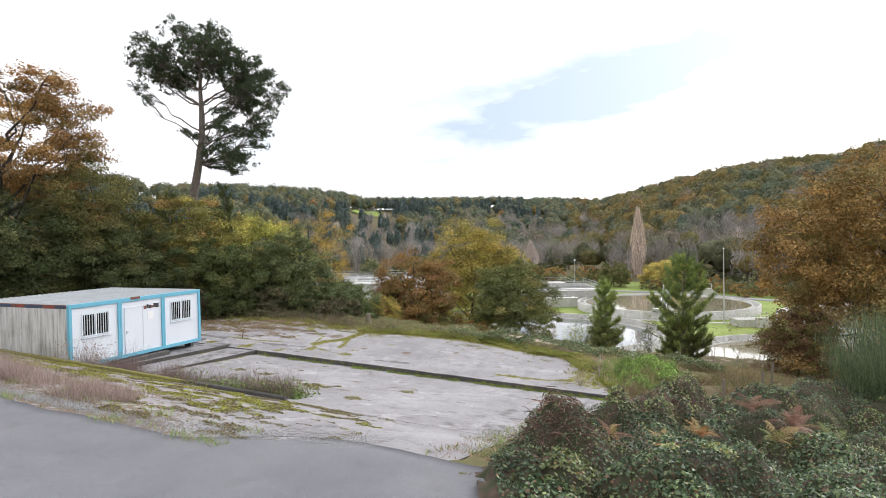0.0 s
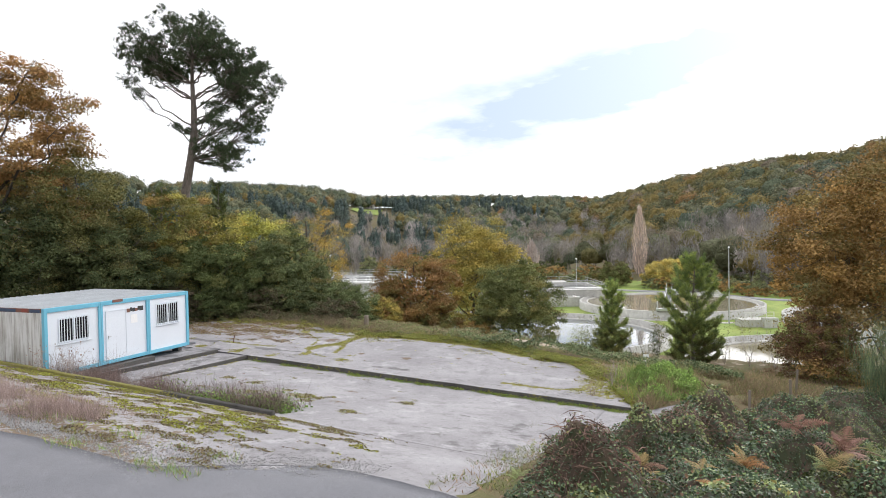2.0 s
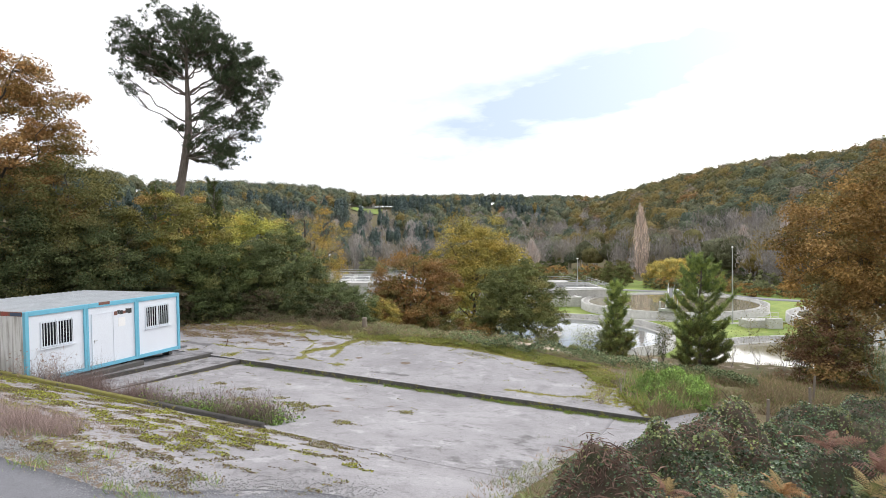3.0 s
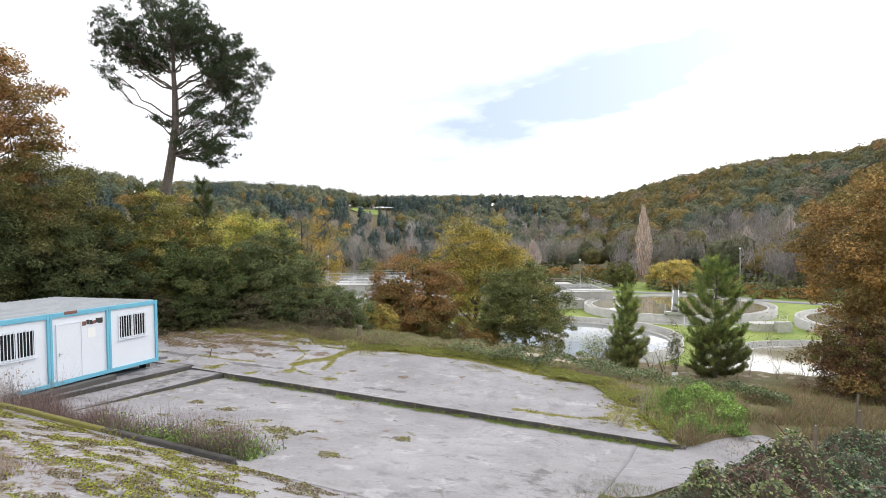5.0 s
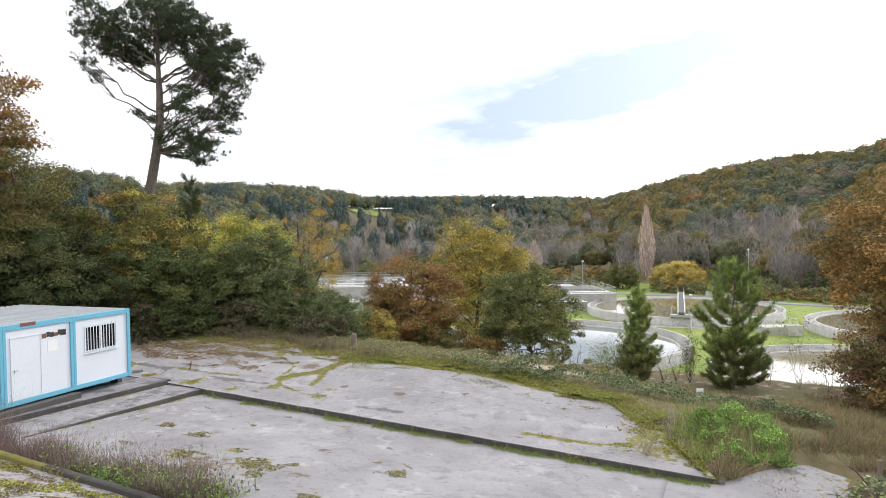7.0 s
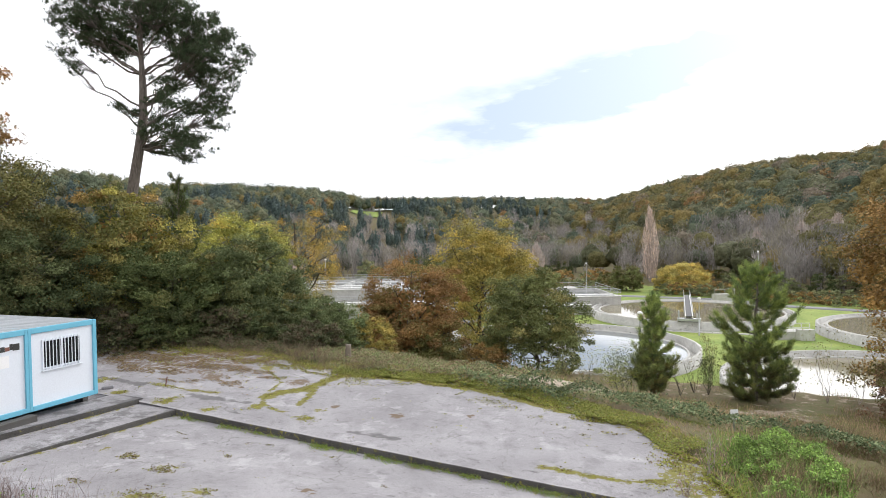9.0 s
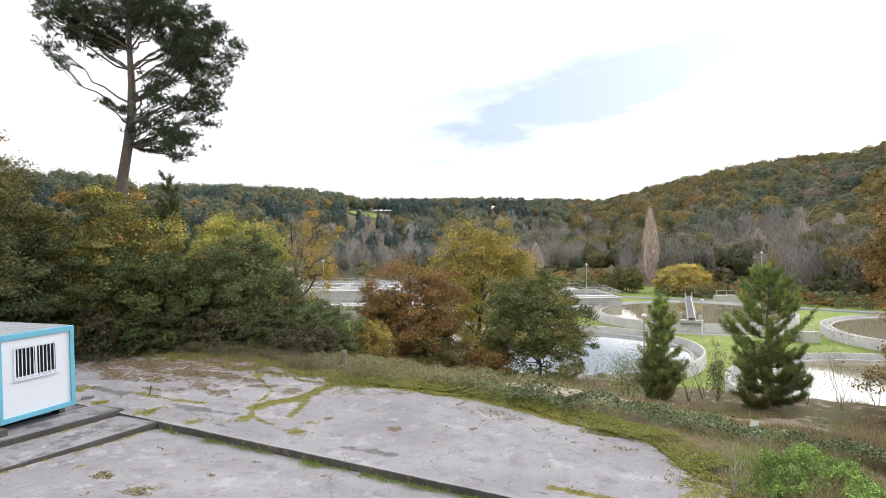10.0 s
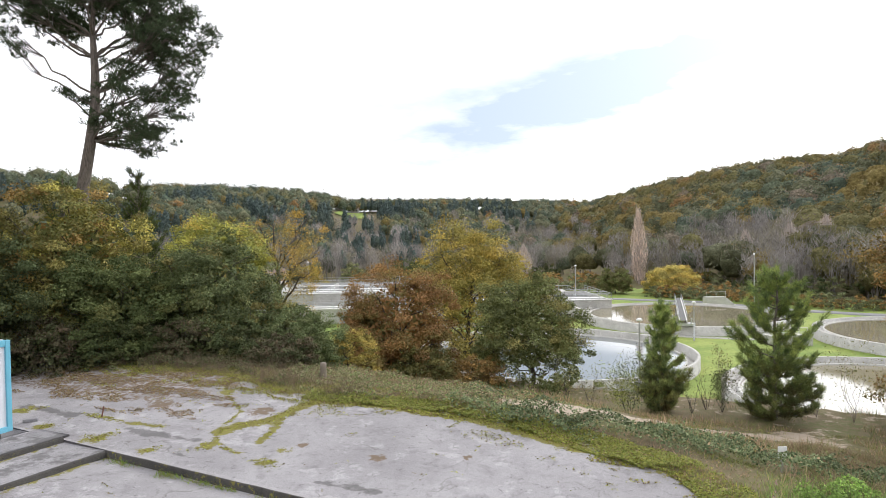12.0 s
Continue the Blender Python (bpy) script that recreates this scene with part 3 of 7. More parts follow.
sheet("pavement_upper", (-12, 17.9), lambda u: (0 * u, far_edge(u) + edge_noise(u, 0.7, 0.35, 1)), z_upper, CONCRETE,
      "weathered grey concrete slab with moss along its rim", "concrete slab", 0.22, moss_upper)
sheet("pavement_lower", (0.0, 16.7), lambda u: (np.where(u < 9.4, -8.45, -8.6) + 0 * u, -0.065 + 0 * u), z_pad, CONCRETE,
      "weathered grey concrete yard sloping to the kerb", "concrete slab", 0.2, moss_lower)
sheet("pavement_drive", (-16, 16.7), lambda u: (-14.3 + 1.9 * sm(11, 14.5, u) + edge_noise(u, 0.6, 0.25, 2), -8.6 + 0 * u), z_drive, CONCRETE,
      "cracked mossy concrete driveway beside the road", "driveway", 0.2, moss_drive)
sheet("pavement_path", (15.6, 21.5), lambda u: (-5.5 + 4.6 * sm(16.5, 20, u) + edge_noise(u, 0.8, 0.4, 3), np.where(u < 17.9, -0.065, 2.6 * sm(17.5, 20, u)) + 0 * u), lambda u, v: z_drive(u, v) - 0.10 * np.clip(u - 19, 0, 30) * sm(-12, -2, v) - 0.004 + 0.03 * sm(16.7, 18, u), CONCRETE,
      "worn concrete path breaking up into the grass", "path", 0.2, lambda U, V: 0.5 * sm(18, 21, U))
sheet("pavement_step_low", (-1.9, 0.0), lambda u: (-8.4 + 0 * u, 0 * u - 0.005), lambda u, v: -0.44 - 0.02 * v, CONCRETE,
      "low concrete step in front of the cabin", "step", 0.3, lambda U, V: (0.75 * sm(-1.5, -1.9, U), 0.5 + 0 * U))
sheet("pavement_step_high", (-3.4, -1.9), lambda u: (-8.4 + 0 * u, 0.25 + 0 * u), lambda u, v: -0.30 - 0.02 * v, CONCRETE,
      "raised concrete step under the cabin front", "step", 0.35, lambda U, V: (0.0 * U, 0.55 + 0 * U))
sheet("pavement_base", (-10.5, -3.4), lambda u: (-8.4 + 0 * u, -0.01 + 0 * u), lambda u, v: -0.33 - 0.02 * v, CONCRETE,
      "concrete base below the cabin", "concrete slab", 0.35, lambda U, V: (0.0 * U,), step=0.5)
sheet("road", (-45, 40), lambda u: (-24 + 0 * u, -14.1 + 1.9 * sm(11, 14.5, u) + edge_noise(u, 0.5, 0.2, 4) - 0.02 * np.maximum(u - 15, 0)), z_drive, ASPHALT,
      "grey worn asphalt road", "road", 0.12, None, 0.005, 0.4)


def kerb(name, us, v0, v1, zf, height, label, wob=0.0, mossy=0.0, fade=99):
    ua = np.arange(us[0], us[1] + 0.01, 0.25)
    mid = edge_noise(ua, 0.5, wob, 6)
    prof = [(v0, -0.5), (v0, -0.02), (v0 + 0.02, 0.0), (v1 - 0.02, 0.0), (v1, -0.02), (v1, -0.5)]
    V = np.array([p[0] for p in prof])[None] + mid[:, None]
    H = np.array([p[1] for p in prof])[None]
    U = np.repeat(ua[:, None], len(prof), 1)
    x, y = xy_of(U, V)
    z = zf(U, V) + height + H + edge_noise(ua, 1.5, 0.015, 8)[:, None]
    n, k = U.shape
    i, j = np.meshgrid(np.arange(n - 1), np.arange(k - 1), indexing="ij")
    f = np.stack([i * k + j, (i + 1) * k + j, (i + 1) * k + j + 1, i * k + j + 1], -1).reshape(-1, 4)
    caps = np.array([[0, 1, 4, 5], [1, 2, 3, 4]])
    f = np.concatenate([f, caps, (caps + (n - 1) * k)[:, ::-1]])
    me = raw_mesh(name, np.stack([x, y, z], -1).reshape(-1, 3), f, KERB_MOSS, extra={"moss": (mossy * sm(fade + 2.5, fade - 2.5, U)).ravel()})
    return tagged(new(name, me), label, "kerb", kind="structure")


kerb("kerb_long", (0.0, 17.9), -0.065, -0.003, lambda u, v: z_upper(u, 0 * v), 0.012, "dark worn concrete kerb between the two slabs", 0.01, 0.35)


def riser(name, u1, v0, v1, zf, drop, label):
    """Dark upright face and lip of a step that runs across the slab at u1."""
    va = np.arange(v0, v1 + 0.01, 0.3)
    wob = edge_noise(va, 0.7, 0.02, 12)
    prof = [(-0.03, -0.05), (-0.03, 0.006), (0.045, 0.006), (0.06, -0.012), (0.065, -drop)]
    U = u1 + np.array([p[0] for p in prof])[None] + wob[:, None] * np.array([0, 0, 1, 1, 1])[None]
    V = np.repeat(va[:, None], len(prof), 1)
    x, y = xy_of(U, V)
    z = zf(U, V) + np.array([p[1] for p in prof])[None]
    n, k = U.shape
    i, j = np.meshgrid(np.arange(n - 1), np.arange(k - 1), indexing="ij")
    f = np.stack([i * k + j, i * k + j + 1, (i + 1) * k + j + 1, (i + 1) * k + j], -1).reshape(-1, 4)
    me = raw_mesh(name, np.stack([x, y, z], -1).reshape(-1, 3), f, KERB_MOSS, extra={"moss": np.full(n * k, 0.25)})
    return tagged(new(name, me), label, "kerb", kind="structure")


riser("kerb_step_low", 0.0, -8.4, -0.01, lambda u, v: -0.44 - 0.02 * v, 0.4, "dark face of the low concrete step")
riser("kerb_step_high", -1.9, -8.4, 0.25, lambda u, v: -0.30 - 0.02 * v, 0.3, "dark face of the raised concrete step")
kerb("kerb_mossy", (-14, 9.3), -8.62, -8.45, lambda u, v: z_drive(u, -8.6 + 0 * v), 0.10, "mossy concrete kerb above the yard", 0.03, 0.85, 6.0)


# ---- foliage builders ----
def limb_path(rng, a, b, n=6, sag=0.0, wob=0.06):
    a, b = np.asarray(a, float), np.asarray(b, float)
    t = np.linspace(0, 1, n)[:, None]
    p = a + (b - a) * t
    d = np.linalg.norm(b - a)
    p[1:-1] += rng.normal(size=(n - 2, 3)) * d * wob
    p[:, 2] += sag * d * np.sin(np.pi * t[:, 0])
    return p


def broad_tree(name, label, x, y, height, width, colours, leaves, leaf, seed, low=0.12, bare=0.0, depth=None, z=None, trunk_r=None,
               bark=None, clumps=None, clump_r=None, lobes=None, flat=0.55, category="tree", inner=0):
    """A broad-leaved tree: trunk and limbs in one mesh, crown of many small leaves gathered in clumps."""
    rng = np.random.default_rng(seed)
    z0 = float(ground_z(x, y)) - 0.15 if z is None else z
    ob = thing(name, label, category, place=pose(x, y, z0))
    bark = bark or BARK
    rx, ry = width / 2, (depth or width) / 2
    cz, rz = height * (0.5 + low / 2), height * (0.5 - low / 2)
    tr = trunk_r or height * 0.018
    top = np.array([rng.normal() * rx * 0.1, rng.normal() * ry * 0.1, height * 0.86])
    stem = limb_path(rng, (0, 0, 0), top, 9, 0, 0.015)
    wood = [tube(stem, np.linspace(tr, tr * 0.15, 9), 8)]
    nodes = [stem[2:]]
    nl = 15
    ends = []
    for k in range(nl):
        a = k * 2.4 + rng.uniform(0, 0.6)
        h = low + (0.92 - low) * (k + 0.5) / nl
        zz = h * height
        q = np.sqrt(max(0.05, 1 - ((zz - cz) / rz) ** 2))
        e = np.array([np.cos(a) * rx * q * 0.86, np.sin(a) * ry * q * 0.86, min(zz + 0.05 * height, height * 0.97)])
        s = stem[min(8, max(1, int(h * 8 * 0.8)))]
        p = limb_path(rng, s, e, 7, 0.05, 0.04)
        wood.append(tube(p, np.linspace(tr * 0.38, tr * 0.06, 7), 5))
        nodes.append(p[2:])
        ends.append(e)
    nodes = np.concatenate(nodes)
    m = clumps or 300
    d = rng.normal(size=(m * 3, 3))
    d /= np.linalg.norm(d, axis=1)[:, None]
    rr = rng.uniform(0.25, 1.0, m * 3) ** 0.45
    lump = np.array([noise.fractal((q[0] * 1.7 + seed, q[1] * 1.7, q[2] * 1.7), 0.7, 2.0, 3) for q in d])
    rr = rr * (1 + 0.22 * lump)
    flare = np.where((d[:, 2] < 0) & (low < 0.06), 1 / np.sqrt(np.maximum(0.2, 1 - d[:, 2] ** 2)), 1.0)
    c = d * rr[:, None] * np.stack([rx * flare, ry * flare, np.full(len(d), rz)], 1) + np.array([0, 0, cz])
    if lobes:
        keep = np.zeros(len(c), bool)
        for lx, lz, lr in lobes:
            keep |= np.hypot((c[:, 0] - lx * rx) / rx, (c[:, 2] / height - lz) * height / rz) < lr
        c = c[keep]
    hole = np.array([noise.noise((q[0] * 2.2 / rx + seed * 3, q[1] * 2.2 / ry, q[2] * 2.2 / rz)) for q in c])
    c = c[hole > -0.10 + bare * 0.5][:m]
    for q in c[:: 2]:
        near = nodes[np.argmin(np.linalg.norm(nodes - q - np.array([0, 0, -0.1 * height]) * 0.3, axis=1))]
        wood.append(tube(limb_path(rng, near, q, 4, 0.03, 0.06), np.linspace(tr * 0.09, tr * 0.025, 4), 3))
    wv, wf = joined(wood)
    child("trunk", raw_mesh("trunk", wv, wf, bark, smooth=True), ob)
    cr = clump_r or 0.082 * (width + height) / 2
    per = max(1, leaves // max(1, len(c)))
    w = np.repeat(np.arange(len(c)), per)
    ball = rng.normal(size=(len(w), 3))
    ball /= np.linalg.norm(ball, axis=1)[:, None]
    ball[:, 2] += 0.25
    size = rng.uniform(0.6, 1.4, len(c))
    off = ball * (rng.random((len(w), 1)) ** 0.4) * cr * np.array([1, 1, flat]) * size[w][:, None]
    off[:, 2] -= 0.3 * cr * ((off[:, 0] ** 2 + off[:, 1] ** 2) / cr ** 2)
    pos = c[w] + off
    tone = pick(rng, colours, len(c))
    col = tone[w] * 0.75 + pick(rng, colours, len(w)) * 0.25
    lit = rng.uniform(0.7, 1.35, len(c))
    col = col * lit[w][:, None] * rng.uniform(0.8, 1.2, (len(w), 1))
    v, f = leaf_tris(pos, leaf, rng, 0.7, 0.3, (off / cr + np.array([0, 0, 0.35])) * 0.9)
    if inner:
        inner *= 2
        d = rng.normal(size=(inner, 3))
        d /= np.linalg.norm(d, axis=1)[:, None]
        q = d * rng.random((inner, 1)) ** 0.4 * 0.64 * np.array([rx, ry, rz]) + np.array([0, 0, cz])
        if low < 0.06:
            q[: inner // 4] = d[: inner // 4] * np.array([rx * 0.8, ry * 0.8, rz * 0.25]) + np.array([0, 0, height * 0.12])
        v2, f2 = leaf_tris(q, min(0.15, 0.019 * (width + height) / 2), rng, 0.7, 0.2)
        f = np.concatenate([f, f2 + len(v)])
        v = np.concatenate([v, v2])
        col = np.concatenate([col, pick(rng, colours, inner)])
    child("crown", raw_mesh("crown", v, f, FOLIAGE, np.repeat(col, 3, 0)), ob)
    return ob


def needle_tufts(cent, axis, length, per, width, rng, spread=0.55):
    """Fans of needles: per thin blades from each centre along its axis."""
    n = len(cent)
    w = np.repeat(np.arange(n), per)
    d = axis[w] + rng.normal(size=(len(w), 3)) * spread
    d /= np.linalg.norm(d, axis=1)[:, None]
    s = np.cross(d, rng.normal(size=d.shape))
    s /= np.linalg.norm(s, axis=1)[:, None] + 1e-9
    ln = np.asarray(length).reshape(-1, 1) * rng.uniform(0.7, 1.2, (len(w), 1))
    b = cent[w] + rng.normal(size=d.shape) * np.asarray(length).reshape(-1, 1) * 0.18
    v = np.stack([b - s * width, b + s * width, b + d * ln], 1).reshape(-1, 3)
    return v, np.arange(3 * len(w)).reshape(-1, 3), w


def young_pine(name, label, x, y, height, width, seed, per=26, z=None, brown=0.25, shade=1.0):
    """A young pine: open whorls of upswept branches, each a brush of needle tufts with a few side shoots."""
    rng = np.random.default_rng(seed)
    z0 = float(ground_z(x, y)) - 0.1 if z is None else z
    ob = thing(name, label, "pine tree", place=pose(x, y, z0))
    stem = limb_path(rng, (0, 0, 0), (0.02 * height, 0, height * 0.95), 10, 0, 0.006)
    wood = [tube(stem, np.linspace(height * 0.016, height * 0.004, 10), 7)]
    cs, ax, inward = [], [], []

    def shoot(s, a, r, rise, q0, h, thick):
        """One branch that leaves level and sweeps up, thick with needles towards its tip."""
        t = np.linspace(0, 1, 7)
        a2 = a + rng.normal() * 0.25 * t
        p = s + np.stack([np.cos(a2) * r * t, np.sin(a2) * r * t, r * (0.10 * t + rise * t ** 2)], 1)
        p[1:] += rng.normal(size=(6, 3)) * 0.02 * r
        wood.append(tube(p, np.linspace(thick, thick * 0.35, 7), 4))
        ln = r * (1 + 0.4 * rise)
        for q in np.linspace(q0, 1.0, max(3, int(ln * (1 - q0) / 0.085))):
            i = min(5, int(q * 6))
            d = p[i + 1] - p[i]
            cs.append(p[i] + d * (q * 6 - i) + rng.normal(size=3) * 0.04)
            ax.append(d / (np.linalg.norm(d) + 1e-9) * 0.9 + np.array([0, 0, 0.35]))
            inward.append((1 - q) * 0.8 + (0.42 - h))
        return p

    h = 0.02
    while h < 0.95:
        nb = 6 if h < 0.25 else 4 if h < 0.8 else 3
        a0 = rng.uniform(0, 6.3)
        reach = width / 2 * ((0.80 + 0.20 * h / 0.35) if h < 0.35 else max(0.05, (1.04 - h) / 0.69) ** 0.8)
        for k in range(nb):
            a = a0 + k * 2 * np.pi / nb + rng.normal() * 0.4
            r = reach * rng.uniform(0.55, 1.12)
            hh = h + rng.normal() * 0.012
            s = np.array([stem[int(h * 9), 0], stem[int(h * 9), 1], max(0.05, hh * height)])
            p = shoot(s, a, r, rng.uniform(0.25, 0.5) + 0.7 * h, 0.32, h, height * 0.0045)
            for g in range((5 if h < 0.35 else 3) if r > 0.5 else 2):
                shoot(p[rng.integers(1, 5)], a + rng.choice([-1, 1]) * rng.uniform(0.35, 1.1), r * rng.uniform(0.25, 0.5), rng.uniform(0.4, 1.0), 0.25, h, height * 0.002)
        h += (0.062 + 0.025 * rng.random()) * (1.0 if h < 0.7 else 0.8)
    for k in range(8):
        cs.append(stem[-1] + np.array([0, 0, 0.04 * height - 0.015 * height * k]))
        ax.append(np.array([0, 0, 1.5]) + rng.normal(size=3) * 0.3)
        inward.append(-1)
    cs, ax, inward = np.array(cs), np.array(ax), np.array(inward)
    ax /= np.linalg.norm(ax, axis=1)[:, None]
    v, f, w = needle_tufts(cs, ax, 0.29, per, 0.010, rng, 0.62)
    fresh = pick(rng, [(0.14, 0.185, 0.06, 3), (0.21, 0.255, 0.075, 2), (0.08, 0.115, 0.045, 2)], len(cs))
    old = pick(rng, [(0.20, 0.17, 0.08, 2), (0.13, 0.15, 0.075, 2), (0.25, 0.155, 0.075, 1)], len(cs))
    t = np.clip(inward - 0.5 + brown, 0, 1)[:, None]
    # colour gets darker inward and down the crown, lightest at the shoot tips
    col = (fresh * (1 - t) + old * t) * shade * np.clip(1.65 - 1.3 * (inward - 0.42 + 0.35), 0.6, 1.6)[:, None]
    wv, wf = joined(wood)
    child("trunk", raw_mesh("trunk", wv, wf, BARK_PINE, smooth=True), ob)
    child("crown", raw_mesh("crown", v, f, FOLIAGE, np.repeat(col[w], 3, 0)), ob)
    return ob


# ---- clarifier tanks ----
RIM, TANK_R = -7.8, 16.02


def ring(r0, r1, z0, z1, n=96):
    """A closed ring of rectangular section."""
    a = np.linspace(0, 2 * np.pi, n, endpoint=False)
    prof = [(r1, z0), (r1, z1), (r0, z1), (r0, z0)]
    v = np.stack([np.stack([np.cos(a) * r, np.sin(a) * r, np.full(n, zz)], -1) for r, zz in prof], 1).reshape(-1, 3)
    i, j = np.meshgrid(np.arange(n), np.arange(4), indexing="ij")
    k, m = (i + 1) % n, (j + 1) % 4
    return v, np.stack([i * 4 + j, k * 4 + j, k * 4 + m, i * 4 + m], -1).reshape(-1, 4)


def disc(r, z, n=96):
    a = np.linspace(0, 2 * np.pi, n, endpoint=False)
    v = np.concatenate([[[0, 0, z]], np.stack([np.cos(a) * r, np.sin(a) * r, np.full(n, z)], -1)])
    k = np.arange(n)
    return v, np.stack([np.zeros(n, int), k + 1, (k + 1) % n + 1], -1)


def clarifier(x, y, water, level, label):
    ob = thing("clarifier_tank", label, "water tank", "clarifier tanks", place=pose(x, y, 0))
    child("wall", raw_mesh("wall", *ring(TANK_R - 0.35, TANK_R, FLOOR - 3, RIM), TANK_MAT), ob)
    child("launder", raw_mesh("launder", *ring(TANK_R - 1.5, TANK_R - 1.25, FLOOR - 3, level + 0.12), TANK_MAT), ob)
    child("channel_floor", raw_mesh("channel_floor", *ring(TANK_R - 1.25, TANK_R - 0.35, FLOOR - 3, level - 0.4), TANK_MAT), ob, "dark wet channel")
    child("water", raw_mesh("water", *disc(TANK_R - 1.5, level), water), ob, "still water reflecting the sky")
    return ob


TANKS = [(41.4, 111.9, WATER_BROWN, RIM - 0.25), (13.8, 82.6, WATER_CLEAR, RIM - 0.75), (40.0, 58.8, WATER_BROWN, RIM - 0.6), (66.7, 87.1, WATER_BROWN, RIM - 0.3)]
for tx, ty, tm, tl in TANKS:
    clarifier(tx, ty, tm, tl, "round concrete settling tank brimful of still water")


def build_lawn():
    xs, ys = np.linspace(-70, 130, 60), np.linspace(45, 175, 40)
    X, Y = np.meshgrid(xs, ys, indexing="ij")
    n, k = X.shape
    Z = np.full(X.shape, FLOOR + 0.05)
    i, j = np.meshgrid(np.arange(n - 1), np.arange(k - 1), indexing="ij")
    f = np.stack([i * k + j, (i + 1) * k + j, (i + 1) * k + j + 1, i * k + j + 1], -1).reshape(-1, 4)
    me = raw_mesh("lawn", np.stack([X, Y, Z], -1).reshape(-1, 3), f, LAWN)
    tagged(new("lawn", me), "mown green lawn round the tanks", "lawn", kind="structure")


build_lawn()

# ---- cabin: three steel modules side by side ----
CAB = np.array([(-12.37, 30.29), (-14.85, 23.63)])


def cabin_place(k):
    d = CAB[0] - CAB[1]
    d /= np.linalg.norm(d)
    o = CAB[1] + d * 2.38 * k
    return pose(o[0], o[1], 0.0, 0, 0, math.degrees(math.atan2(d[1], d[0])))


def cabin_window(ob, x0, x1, z0, z1):
    win = part("window", boxes((x0, x1, 0.025, 0.06, z1 - 0.05, z1), (x0, x1, 0.025, 0.06, z0, z0 + 0.05), (x0, x0 + 0.05, 0.025, 0.06, z0 + 0.05, z1 - 0.05),
                               (x1 - 0.05, x1, 0.025, 0.06, z0 + 0.05, z1 - 0.05), ((x0 + x1) / 2 - 0.03, (x0 + x1) / 2 + 0.03, 0.025, 0.06, z0 + 0.05, z1 - 0.05)), WHITE_PANEL, ob, "white framed barred window")
    mid = (x0 + x1) / 2
    for a, b in ((x0 + 0.05, mid - 0.03), (mid + 0.03, x1 - 0.05)):
        part("pane", boxes((a, b, 0.046, 0.052, z0 + 0.05, z1 - 0.05)), GLASS, win, "dark window pane")
        for q in range(5):
            c = a + (b - a) * (q + 0.5) / 5
            part("bar", boxes((c - 0.010, c + 0.010, 0.0, 0.02, z0 - 0.05, z1 + 0.03)), WHITE_PANEL, win)
    part("sill", boxes((x0 - 0.04, x1 + 0.04, -0.02, 0.05, z0 - 0.06, z0 - 0.032)), WHITE_PANEL, win)


